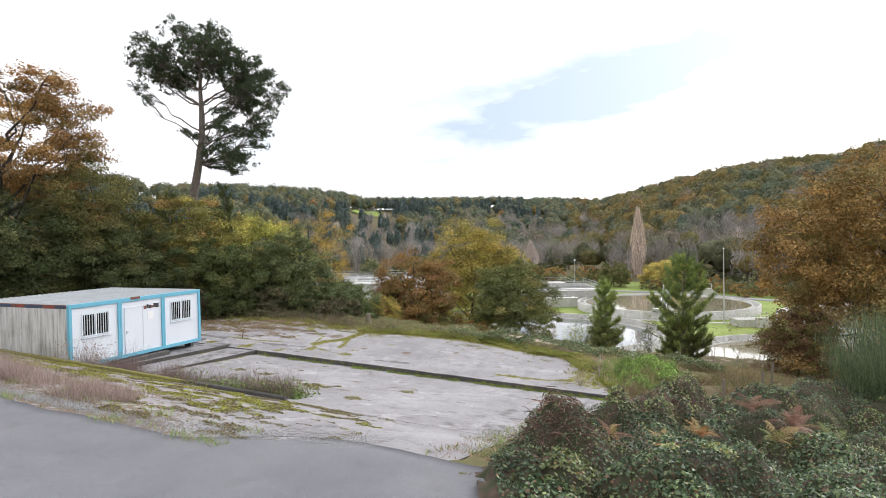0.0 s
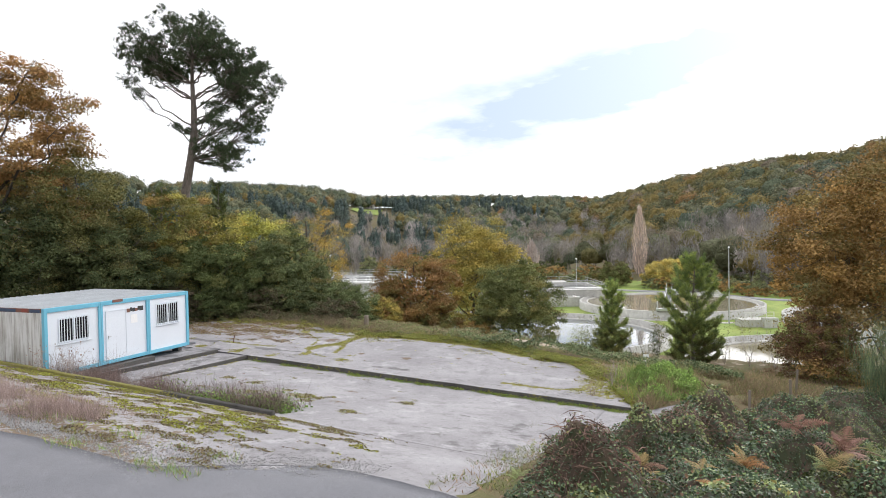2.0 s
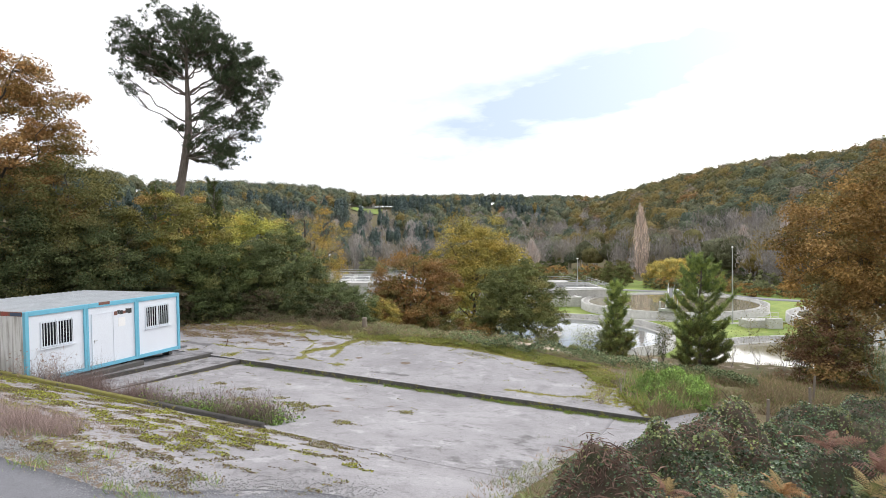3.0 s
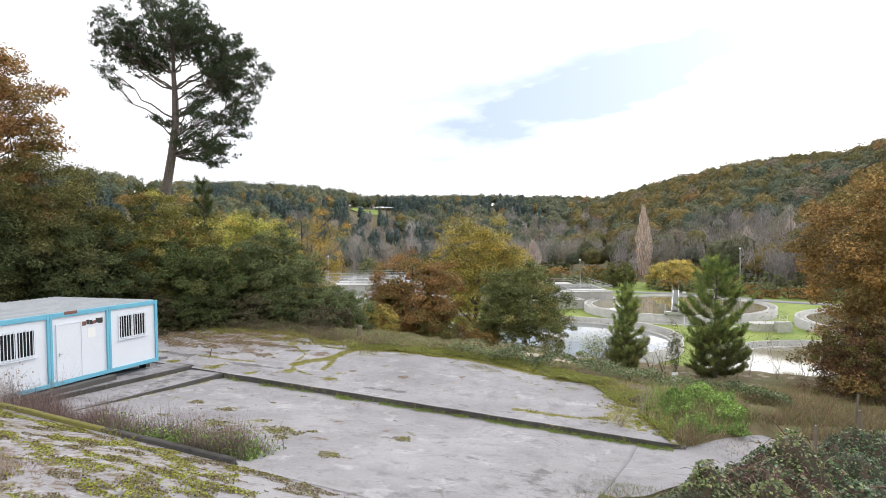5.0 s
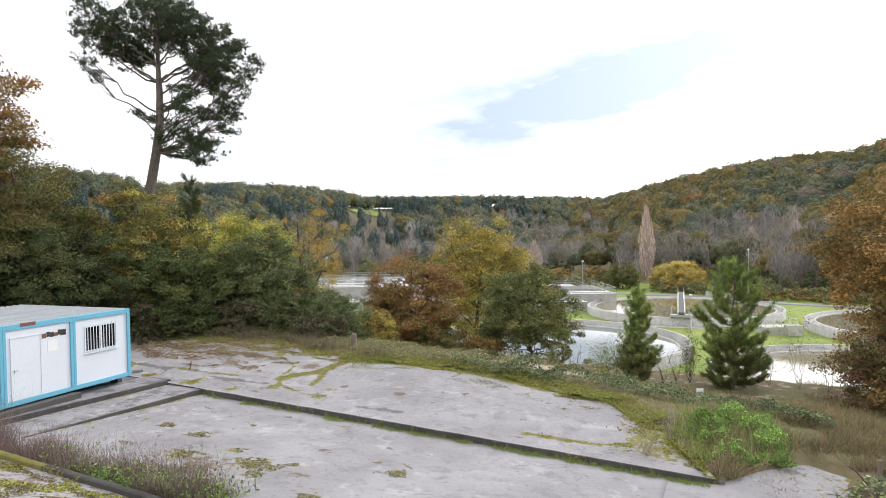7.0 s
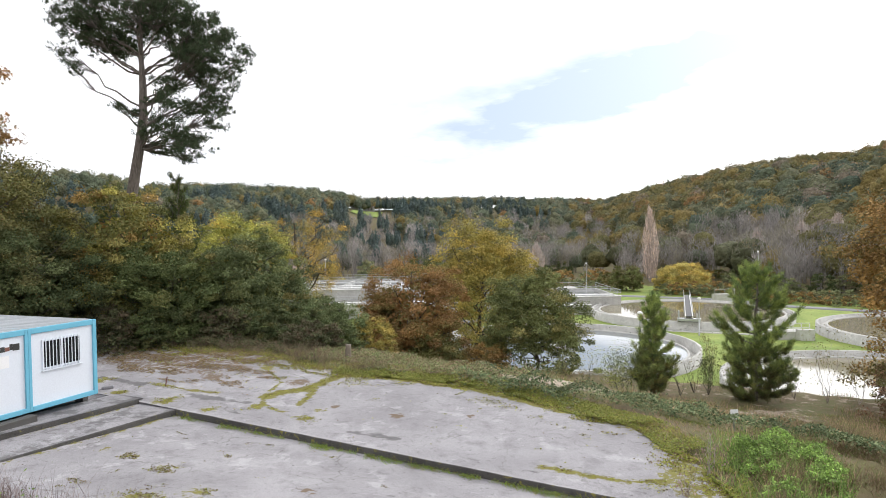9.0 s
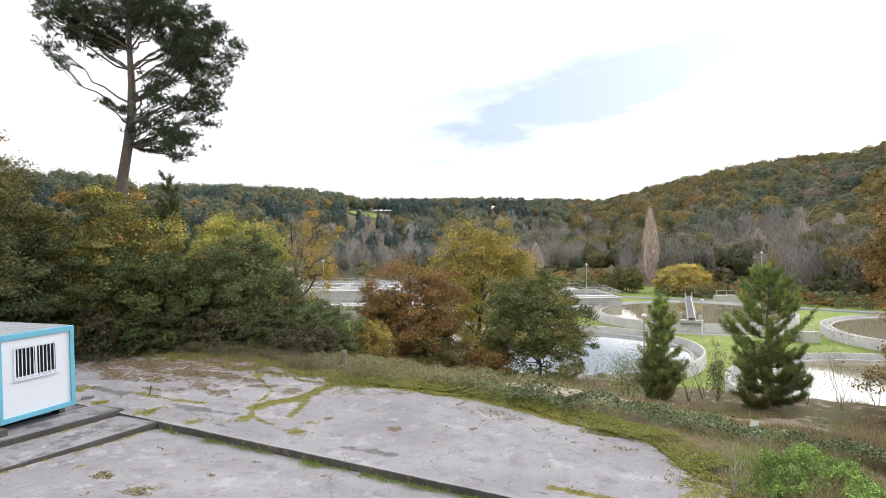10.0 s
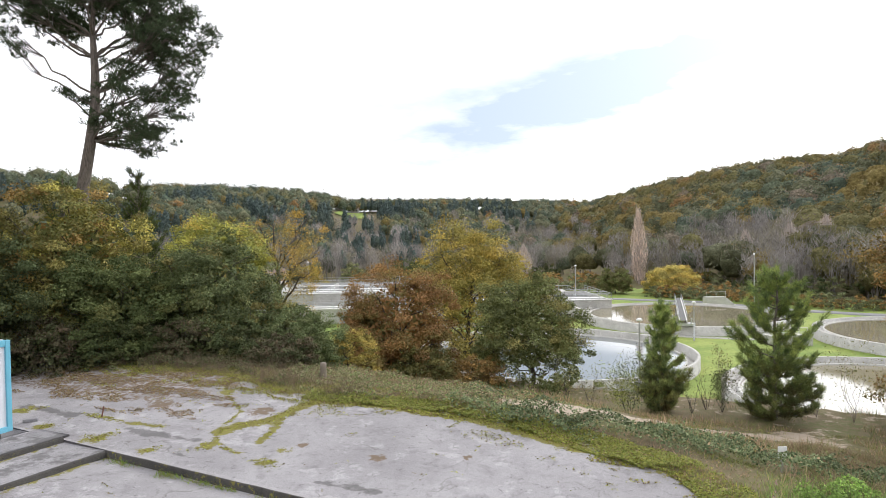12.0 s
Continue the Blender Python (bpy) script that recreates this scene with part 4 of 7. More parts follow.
def cabin_module(k):
    """x along the front, y away from it (0 to 6 m), z up."""
    lab = ("white site cabin end module with barred window and grey stained side", "white site cabin middle module with a closed white door", "white site cabin end module with barred window")[k]
    ob = thing("cabin_module", lab, "site cabin", "cabin modules", place=cabin_place(k))
    w, dp, h = 2.38, 6.0, 2.6
    l, r = (0.14 if k == 0 else 0.10), (0.14 if k == 2 else 0.10)
    part("front_frame", boxes((0.002, l, 0, 0.14, 0, h), (w - r, w - 0.002, 0, 0.14, 0, h), (l, w - r, 0, 0.14, h - 0.17, h), (l, w - r, 0, 0.14, 0, 0.15), bevel=0.008), BLUE_PAINT, ob, "sky-blue painted steel frame")
    part("front_wall", boxes((l, w - r, 0.055, 0.11, 0.15, h - 0.17)), WHITE_PANEL, ob)
    for xa, xb in ((0.012, 0.06), (w - 0.06, w - 0.012)):
        sgn, face = (-1, xa) if xa < 1 else (1, xb)
        back = xb if xa < 1 else xa
        line = [(back, 0.14), (face, 0.14)]
        for q in range(20):
            yy = 0.3 + q * 0.28
            line += [(face, yy), (face + sgn * 0.012, yy + 0.02), (face + sgn * 0.012, yy + 0.12), (face, yy + 0.14)]
        line += [(face, dp), (back, dp)]
        bm = bmesh.new()
        ends = [[bm.verts.new((px, py, pz)) for px, py in line] for pz in (0.1, h - 0.16)]
        for q in range(len(line)):
            m = (q + 1) % len(line)
            bm.faces.new((ends[0][q], ends[0][m], ends[1][m], ends[1][q]))
        bm.faces.new(ends[0][::-1])
        bm.faces.new(ends[1])
        bmesh.ops.recalc_face_normals(bm, faces=bm.faces)
        part("side_wall", bm, DIRTY_PANEL if k == 0 else WHITE_PANEL, ob, "grey weather-stained ribbed side" if k == 0 else "")
        part("side_beam", boxes((xa - 0.012 if xa < 1 else xa, xb if xa < 1 else xb + 0.012, 0.14, dp, h - 0.16, h - 0.01)), RUST_PAINT if k == 0 else BLUE_PAINT, ob, "rusted steel beam with flaking blue paint" if k == 0 else "")
    if k == 0:
        for q, (ya, yb) in enumerate(((0.2, 0.75), (0.85, 1.2), (1.5, 2.5), (2.6, 3.0), (3.3, 4.6))):
            part("paint_patch", boxes((-0.004, 0.0, ya, yb, h - 0.15, h - 0.03)), (NAVY_PAINT, RED_PAINT)[q % 2], ob, ("dark blue paint patch", "faded red paint patch")[q % 2])
    part("back_wall", boxes((0.06, w - 0.06, dp - 0.06, dp, 0.1, h - 0.15)), WHITE_PANEL, ob)
    part("floor_frame", boxes((0.0, w, 0.14, dp, 0.0, 0.1)), BLUE_PAINT, ob)
    prof = [(0.06, h - 0.15), (0.06, h - 0.02)]
    for q in range(9):
        xx = 0.14 + q * 0.26
        prof += [(xx, h - 0.02), (xx + 0.015, h + 0.022), (xx + 0.05, h + 0.022), (xx + 0.065, h - 0.02)]
    prof += [(w - 0.06, h - 0.02), (w - 0.06, h - 0.15)]
    bm = bmesh.new()
    ends = [[bm.verts.new((px, py, pz)) for px, pz in prof] for py in (0.13, dp)]
    for q in range(len(prof)):
        m = (q + 1) % len(prof)
        bm.faces.new((ends[0][q], ends[0][m], ends[1][m], ends[1][q]))
    bm.faces.new(ends[0][::-1])
    bm.faces.new(ends[1])
    part("roof", bm, ROOF_MAT, ob, "pale ribbed metal roof")
    if k == 0:
        cabin_window(ob, 0.58, 1.88, 1.22, 2.16)
    elif k == 2:
        cabin_window(ob, 0.46, 1.80, 1.24, 2.18)
    else:
        bm = boxes((0.26, 1.22, 0.035, 0.052, 0.16, 2.14))
        box(bm, 0.24, 0.265, 0.02, 0.054, 0.16, 2.16)
        box(bm, 1.215, 1.24, 0.02, 0.054, 0.16, 2.16)
        box(bm, 0.24, 1.24, 0.02, 0.054, 2.16, 2.18)
        door = part("door", bm, WHITE_PANEL, ob, "closed plain white door")
        part("handle", boxes((0.33, 0.36, 0.015, 0.034, 1.02, 1.16), (0.33, 0.45, -0.01, 0.015, 1.10, 1.125)), STEEL, door, "small metal handle")
        sign = part("sign", boxes((1.26, 2.16, 0.046, 0.052, 1.98, 2.24)), WHITE_PANEL, ob, "peeling sign with dark unreadable marks")
        for q, (a, b, z_lo, z_hi) in enumerate(((1.28, 1.44, 2.00, 2.16), (1.45, 1.56, 2.03, 2.20), (1.57, 1.70, 2.01, 2.17), (1.705, 1.84, 2.02, 2.14), (1.845, 1.93, 2.04, 2.22), (1.935, 2.14, 2.01, 2.21))):
            part("mark", boxes((a, b, 0.040, 0.046, z_lo, z_hi)), (RUST_PAINT, BLACK, BLACK)[q % 3], sign, "dark peeled bar")
        part("notice", boxes((1.48, 1.82, 0.045, 0.053, 1.52, 1.88)), PAPER, ob, "blank white paper notice")
        part("roof_plate", boxes((0.55, 1.05, -0.012, 0.0, h - 0.09, h + 0.02)), RUST_PAINT, ob, "small rusty plate on the beam")
    return ob


for kk in range(3):
    cabin_module(kk)

base_place = cabin_place(0)
step_ob = thing("door_step", "dark concrete step below the cabin door", "step", place=base_place)
part("slab", boxes((1.3, 4.75, -0.34, -0.02, -0.5, -0.04), bevel=0.015), KERB_MAT, step_ob)
for q in range(8):
    blk = thing("support_block", "grey concrete block under the cabin", "block", "cabin support blocks", place=base_place @ pose(0.1 + q % 4 * 2.28, 0.5 + (q // 4) * 5, 0))
    part("block", boxes((0, 0.2, 0, 0.4, -0.5, -0.002)), KERB_MAT, blk)


# ---- lamps, rails and the treatment works ----
def street_lamp(x, y, height, label="tall galvanised lamp post with a white head"):
    ob = thing("street_lamp", label, "street lamp", "street lamps", place=pose(x, y, FLOOR))
    v, f = tube([(0, 0, 0), (0, 0, 0.9), (0, 0, 0.91), (0, 0, height * 0.6), (0, 0, height)], [0.11, 0.11, 0.08, 0.07, 0.05], 8)
    child("post", raw_mesh("post", v, f, STEEL, smooth=True), ob)
    a = np.linspace(0, 2 * np.pi, 12, endpoint=False)
    rings = [(0.06, -0.08), (0.27, 0.0), (0.26, 0.10), (0.15, 0.2), (0.03, 0.24)]
    vv = np.concatenate([np.stack([np.cos(a) * r, np.sin(a) * r, np.full(12, height + z)], -1) for r, z in rings])
    i, j = np.meshgrid(np.arange(len(rings) - 1), np.arange(12), indexing="ij")
    k = (j + 1) % 12
    ff = np.stack([i * 12 + j, i * 12 + k, (i + 1) * 12 + k, (i + 1) * 12 + j], -1).reshape(-1, 4)
    child("head", raw_mesh("head", vv, ff, PAPER, smooth=True), ob, "white lamp head")
    return ob


for lx, ly, lh in ((30.3, 138.0, 8.2), (35.3, 93.0, 5.2), (16.9, 62.0, 7.4), (-28, 150, 9.5), (17.5, 141, 8.0)):
    street_lamp(lx, ly, lh)
mast = thing("mast", "thin white metal mast beside a tank", "mast", place=pose(43.6, 93, FLOOR))
child("pole", raw_mesh("pole", *tube([(0, 0, 0), (0, 0, 6), (0, 0, 11.6)], [0.12, 0.09, 0.05], 8), STEEL), mast)
child("cap", raw_mesh("cap", *tube([(0, 0, 11.55), (0, 0, 11.7), (0, 0, 11.8)], [0.14, 0.14, 0.05], 8), PAPER), mast)


def railing(pts, label="galvanised steel handrail on the concrete edge", gap=2.2, height=1.1):
    """A handrail along points: each post a part, two rails."""
    pts = [np.array(p, float) for p in pts]
    ob = thing("railing", label, "railing", "handrails", place=pose(*pts[0]))
    o = pts[0]
    for a, b in zip(pts[:-1], pts[1:]):
        n = max(1, int(np.linalg.norm(b - a) / gap))
        for k in range(n + 1):
            q = a + (b - a) * k / n - o
            child("post", raw_mesh("post", *tube([q, q + (0, 0, height)], [0.035, 0.035], 5), STEEL), ob)
        for h in (0.55, 1.0):
            child("rail", raw_mesh("rail", *tube([a - o + (0, 0, height * h), b - o + (0, 0, height * h)], [0.035, 0.035], 5), STEEL), ob)
    return ob


def basin(name, x0, x1, y0, y1, top, label, cells=3):
    """An open concrete basin: walls, inner dividing walls, water."""
    ob = thing(name, label, "basin", "concrete basins", place=pose(x0, y0, FLOOR))
    w, d, h = x1 - x0, y1 - y0, top - FLOOR
    part("wall", boxes((0, w, 0, 0.4, 0, h), (0, w, d - 0.4, d, 0, h), (0, 0.4, 0.4, d - 0.4, 0, h), (w - 0.4, w, 0.4, d - 0.4, 0, h)), TANK_MAT, ob)
    for k in range(1, cells):
        part("divider", boxes((w * k / cells - 0.2, w * k / cells + 0.2, 0.4, d - 0.4, 0, h - 0.02)), TANK_MAT, ob)
    part("coping", boxes((-0.15, w + 0.15, -0.15, 0.6, h, h + 0.12)), PLASTER, ob, "pale concrete coping")
    part("water", boxes((0.4, w - 0.4, 0.4, d - 0.4, 0, h - 0.7)), WATER_CLEAR, ob, "grey still water")
    return ob


basin("aeration_basin", -30, 4, 124, 152, -4.6, "long pale concrete basin with walkways and handrails", 4)
basin("aeration_basin", -24, 2, 116, 123.5, -6.6, "low concrete basin in front of a taller one", 5)
basin("settling_basin", 8, 33, 122, 141, -6.5, "concrete basin with handrails beside the lawn", 3)
basin("settling_basin", 14.5, 26, 116.5, 121.5, -7.4, "small low concrete basin", 2)
railing([(-30, 124, -4.5), (4, 124, -4.5), (4, 152, -4.5)])
railing([(-30, 138, -4.5), (4, 138, -4.5)])
railing([(-30, 152, -4.5), (4, 152, -4.5)])
railing([(-24, 116, -6.5), (2, 116, -6.5)])
railing([(8, 122, -6.4), (33, 122, -6.4), (33, 141, -6.4)])
railing([(8, 131, -6.4), (33, 131, -6.4)])
deck = thing("platform", "raised concrete platform with a flat roof and steps", "platform", place=pose(19, 127, FLOOR))
part("body", boxes((0, 6.5, 0, 4, 0, 2.8)), KERB_MAT, deck)
part("roof", boxes((-0.5, 7, -0.5, 4.5, 3.7, 3.95)), TANK_MAT, deck)
for q in range(4):
    part("column", boxes((0.1 + 2.0 * q, 0.35 + 2.0 * q, 0.1, 0.35, 2.8, 3.7)), TANK_MAT, deck)
railing([(19, 126.7, -5.2), (26, 126.7, -5.2), (29, 126.7, -6.4)], "white handrail along a raised platform", 1.6)
v, f = tube([(0, 0, 0), (0, 0, 0.5), (0.12, 0, 0.78), (0.4, 0, 0.88), (0.68, 0, 0.78), (0.8, 0, 0.5), (0.8, 0, 0)], [0.10] * 7, 8)
pipe = thing("bent_pipe", "white bent pipe rising from the basin", "pipe", "bent pipes", place=pose(-22, 125.2, -4.6))
child("pipe", raw_mesh("pipe", v, f, PAPER, smooth=True), pipe)
for q in range(1, 10):
    copy_thing(pipe, pose(-22 + q * 2.6, 125.2 + (q % 3) * 3.0, -4.6))
for q, (wx0, wx1, wy, wz) in enumerate(((-30, 4, 128.0, -4.5), (-30, 4, 133.0, -4.5), (-30, 4, 143.0, -4.5), (-24, 2, 119.5, -6.5), (8, 33, 126.0, -6.4))):
    deck = thing("walkway", "pale concrete walkway across the basin", "walkway", "basin walkways", place=pose(wx0, wy, wz))
    part("slab", boxes((0.3, wx1 - wx0 - 0.3, -0.7, 0.7, -0.2, 0.0)), PLASTER, deck)
    railing([(wx0, wy - 0.6, wz), (wx1, wy - 0.6, wz)], gap=3.0)
shed = thing("works_building", "white works building with a dark pitched roof", "building", place=pose(-47, 138, FLOOR))
part("wall", boxes((0, 15, 0, 9, 0, 6.2)), PLASTER, shed)
bm = bmesh.new()
rv = [bm.verts.new(c) for c in ((-0.5, -0.6, 6.1), (15.5, -0.6, 6.1), (15.5, 9.6, 6.1), (-0.5, 9.6, 6.1), (-0.5, 4.5, 8.6), (15.5, 4.5, 8.6))]
for fc in ((0, 1, 5, 4), (3, 4, 5, 2), (0, 4, 3), (1, 2, 5), (0, 3, 2, 1)):
    bm.faces.new([rv[k] for k in fc])
part("roof", bm, ROOF_TILE, shed)
for q in range(4):
    part("window", boxes((1.5 + q * 3.4, 3.0 + q * 3.4, -0.03, 0.02, 3.6, 5.0)), GLASS, shed)

# bridge of the far tank, centre drum of the near one, valve chamber
far_tank = (41.4, 111.9)
bd = np.array([-6.5, -16.5]) / np.hypot(6.5, 16.5)
bridge = thing("tank_bridge", "steel scraper bridge with dark deck and white rails", "tank bridge", place=pose(far_tank[0], far_tank[1], RIM, 0, 0, math.degrees(math.atan2(bd[1], bd[0]))))
part("deck", boxes((-16.2, 16.2, -0.42, 0.42, 0.75, 0.85)), BLACK, bridge, "dark grated deck")
for sy in (-0.5, 0.5):
    part("side_rail", boxes((-16.2, 16.2, sy - 0.07, sy + 0.07, 0.62, 0.92)), PLASTER, bridge, "white painted rail")
    part("handrail", boxes((-16.2, 16.2, sy * 1.1 - 0.02, sy * 1.1 + 0.02, 1.80, 1.85)), STEEL, bridge)
    for q in range(17):
        part("rail_post", boxes((-16 + q * 2, -15.96 + q * 2, sy * 1.1 - 0.02, sy * 1.1 + 0.02, 0.8, 1.8)), STEEL, bridge)
part("end_truck", boxes((15.3, 16.3, -1.6, 1.6, 0.1, 0.5), (15.5, 16.0, -1.5, -1.3, 0.5, 1.6), (15.5, 16.0, 1.0, 1.2, 0.5, 1.2), bevel=0.02), STEEL, bridge)
part("wheel", boxes((15.65, 16.0, -1.5, -1.1, -0.0, 0.1), (15.65, 16.0, 1.1, 1.5, 0.0, 0.1)), KERB_MAT, bridge)
part("centre_column", boxes((-0.6, 0.6, -0.6, 0.6, -1.0, 0.75)), TANK_MAT, bridge)
drum = thing("centre_drum", "concrete centre drum with a white rail in the water", "drum", place=pose(13.8, 82.6, 0))
child("drum", raw_mesh("drum", *ring(0.8, 1.8, RIM - 2, RIM - 0.3, 32), TANK_MAT), drum)
child("cover", raw_mesh("cover", *disc(1.7, RIM - 0.28, 32), TANK_MAT), drum)
for q in range(8):
    an = q * math.pi / 4
    child("rail_post", raw_mesh("rail_post", *tube([(1.6 * math.cos(an), 1.6 * math.sin(an), RIM - 0.3), (1.6 * math.cos(an), 1.6 * math.sin(an), RIM + 0.8)], [0.05, 0.05], 5), PLASTER), drum)
child("rail", raw_mesh("rail", *ring(1.55, 1.65, RIM + 0.75, RIM + 0.83, 24), PLASTER), drum)
chamber = thing("valve_chamber", "low concrete valve chamber with white handrails", "valve chamber", place=pose(43.5, 88.5, FLOOR))
part("body", boxes((0, 4.6, 0, 2.5, 0, 1.15), (2.6, 4.6, -1.0, 0, 0, 1.5), bevel=0.03), TANK_MAT, chamber)
for q in range(5):
    part("rail_post", boxes((0.1 + q * 1.1, 0.16 + q * 1.1, 0.05, 0.11, 1.15, 2.2)), PLASTER, chamber)
part("rail", boxes((0.1, 4.56, 0.05, 0.11, 2.2, 2.26), (0.1, 4.56, 0.05, 0.11, 1.65, 1.7)), PLASTER, chamber)
stairs = thing("access_steps", "white railed steps behind the far tank", "steps", place=pose(54.5, 130.5, FLOOR))
part("landing", boxes((0, 4, 0, 1.5, 0, 1.9)), TANK_MAT, stairs)
for q in range(5):
    part("tread", boxes((4 + q * 0.4, 4.4 + q * 0.4, 0, 1.5, 0, 1.6 - q * 0.32)), TANK_MAT, stairs)
part("handrail", boxes((0, 4, 0.0, 0.06, 2.9, 2.97), (0, 0.06, 0, 0.06, 1.9, 2.9), (2, 2.06, 0, 0.06, 1.9, 2.9), (3.94, 4, 0, 0.06, 1.9, 2.9)), PLASTER, stairs)


def strip(name, pts, width, mat, label, z=FLOOR + 0.09):
    p = np.array(pts, float)
    d = np.gradient(p, axis=0)
    d /= np.linalg.norm(d, axis=1)[:, None]
    nrm = np.stack([-d[:, 1], d[:, 0]], 1) * width / 2
    n = len(p)
    v = np.concatenate([np.column_stack([p + nrm, np.full(n, z)]), np.column_stack([p - nrm, np.full(n, z)]),
                        np.column_stack([p + nrm, np.full(n, z - 0.2)]), np.column_stack([p - nrm, np.full(n, z - 0.2)])])
    k = np.arange(n - 1)
    f = np.concatenate([np.stack([k + n, k + n + 1, k + 1, k], -1), np.stack([k, k + 1, k + 2 * n + 1, k + 2 * n], -1), np.stack([k + n + 1, k + n, k + 3 * n, k + 3 * n + 1], -1)])
    tagged(new(name, raw_mesh(name, v, f, mat)), label, "service road", kind="structure")


SERVICE = plain("service_asphalt", (0.24, 0.24, 0.25), 0.85, 0, 0.2, 0.3, 8)
strip("road_service_back", [(34, 156), (38, 150), (48, 144), (58, 138), (65, 124), (76, 114), (95, 106), (125, 98)], 4.0, SERVICE, "grey service road behind the tanks")
strip("road_service_side", [(-5, 108), (8, 112), (17, 118.5), (24, 122), (30, 127), (36, 140), (36.5, 156)], 4.5, SERVICE, "grey service road beside the basins")
strip("pavement_walk", [(24, 105), (30, 99), (36, 96), (43, 93), (52, 94)], 1.2, TANK_MAT, "narrow concrete footpath across the lawn")


# ---- the tall pine ----
PINE_LOBES = [(160, 100, 50), (110, 190, 42), (200, 165, 80), (245, 115, 45), (235, 255, 85), (350, 90, 65), (420, 120, 85), (490, 105, 60), (350, 205, 90),
              (455, 205, 95), (530, 185, 75), (300, 285, 55), (540, 275, 85), (605, 215, 70), (645, 250, 60), (692, 265, 45), (620, 335, 85), (690, 385, 75),
              (745, 335, 42), (560, 375, 75), (640, 465, 75), (500, 455, 45), (530, 525, 60), (620, 545, 65), (480, 610, 50), (550, 645, 55), (440, 668, 38),
              (510, 690, 38), (370, 540, 22), (140, 310, 42), (165, 372, 32)]


def tall_pine():
    rng = np.random.default_rng(77)
    x0, y0, z0 = -18.8, 46.0, -1.2
    k = 1 / 57.0
    ob = thing("tall_pine", "tall old pine with a long bare trunk and ragged crown", "pine tree", place=pose(x0, y0, z0))

    def to(px, py, dy=0.0):
        return np.array([(px - 368) * k, dy, (830 - py) / 60.8 + 8.30 - z0])

    spine = [np.array([-1.05, 0, 0]), np.array([-0.75, 0, 5.0]), to(353, 820), to(378, 680), to(396, 560), to(398, 450), to(394, 330), to(397, 200), to(400, 110)]
    wood = [tube(spine, [0.40, 0.36, 0.31, 0.28, 0.25, 0.21, 0.14, 0.08, 0.03], 10)]
    forks = np.array([to(395, 470), to(398, 450), to(394, 400), to(395, 330), to(396, 250), to(397, 180), to(386, 670), to(388, 640), to(392, 600), to(394, 560), to(395, 520)])
    cs, ax = [], []
    for px, py, r in PINE_LOBES:
        rr = r * k
        reach = max(0.8, min(4.6, 5.2 - abs(px - 410) * k * 0.75))
        for side in (-1, 0, 1):
            c = to(px, py, side * reach * rng.uniform(0.25, 0.6))
            if side and (abs(px - 410) > 210 or rng.random() < 0.35):
                continue
            out = np.hypot(c[0] - 0.5, c[1])
            s = forks[np.argmin(np.abs(forks[:, 2] - (c[2] - 0.8 * out + 0.3)))]
            p = limb_path(rng, s, c, 7, -0.05, 0.022)
            wood.append(tube(p, np.linspace(0.068, 0.018, 7), 5))
            m = int(11 * rr * rr) + 4
            d = rng.normal(size=(m, 3))
            d /= np.linalg.norm(d, axis=1)[:, None]
            pads = c + d * (rng.random((m, 1)) ** 0.4) * rr * 1.05 * np.array([1, 1, 0.8])
            for e in pads:
                wood.append(tube(limb_path(rng, p[4], e, 4, -0.03, 0.04), [0.022, 0.016, 0.011, 0.006], 3))
            w = np.repeat(np.arange(m), 15)
            d = rng.normal(size=(len(w), 3))
            d /= np.linalg.norm(d, axis=1)[:, None]
            cs.append(pads[w] + d * (rng.random((len(w), 1)) ** 0.5) * rng.uniform(0.22, 0.48, m)[w][:, None] * np.array([1, 1, 0.6]))
            ax.append(d * 0.8 + np.array([0, 0, 0.7]))
    cs, ax = np.concatenate(cs), np.concatenate(ax)
    v, f, w = needle_tufts(cs, ax, 0.19, 9, 0.016, rng, 0.7)
    col = pick(rng, [(0.045, 0.065, 0.035, 3), (0.06, 0.085, 0.045, 2), (0.05, 0.06, 0.035, 2)], len(cs))
    wv, wf = joined(wood)
    child("trunk", raw_mesh("trunk", wv, wf, BARK_PINE, smooth=True), ob)
    child("crown", raw_mesh("crown", v, f, FOLIAGE, np.repeat(col[w], 3, 0)), ob)


tall_pine()

# ---- broad-leaved trees ----
GREEN = [(0.065, 0.086, 0.034, 3), (0.086, 0.107, 0.04, 3), (0.113, 0.116, 0.04, 1)]
DEEP = [(0.051, 0.068, 0.03, 3), (0.07, 0.084, 0.035, 3), (0.093, 0.088, 0.035, 1)]
OLIVE = [(0.106, 0.112, 0.043, 3), (0.14, 0.134, 0.048, 2), (0.183, 0.122, 0.045, 0.6)]
TURN = [(0.26, 0.24, 0.06, 1.2), (0.128, 0.14, 0.051, 3), (0.246, 0.157, 0.055, 0.9), (0.196, 0.178, 0.06, 2)]
RUST = [(0.26, 0.155, 0.065, 3), (0.31, 0.20, 0.075, 2), (0.18, 0.145, 0.065, 2)]
BROWN = [(0.215, 0.14, 0.055, 3), (0.27, 0.175, 0.06, 2), (0.165, 0.14, 0.055, 2)]
BRUSH = [(0.085, 0.075, 0.045, 3), (0.07, 0.085, 0.04, 2), (0.12, 0.09, 0.06, 1)]
RUSSET = [(0.21, 0.125, 0.055, 3), (0.25, 0.15, 0.055, 2), (0.15, 0.13, 0.05, 2.5)]
GOLD = [(0.31, 0.30, 0.07, 3), (0.22, 0.24, 0.065, 4), (0.38, 0.27, 0.06, 0.7)]
MOSSG = [(0.10, 0.125, 0.055, 3), (0.13, 0.15, 0.06, 2), (0.078, 0.098, 0.045, 2), (0.20, 0.17, 0.06, 0.5)]
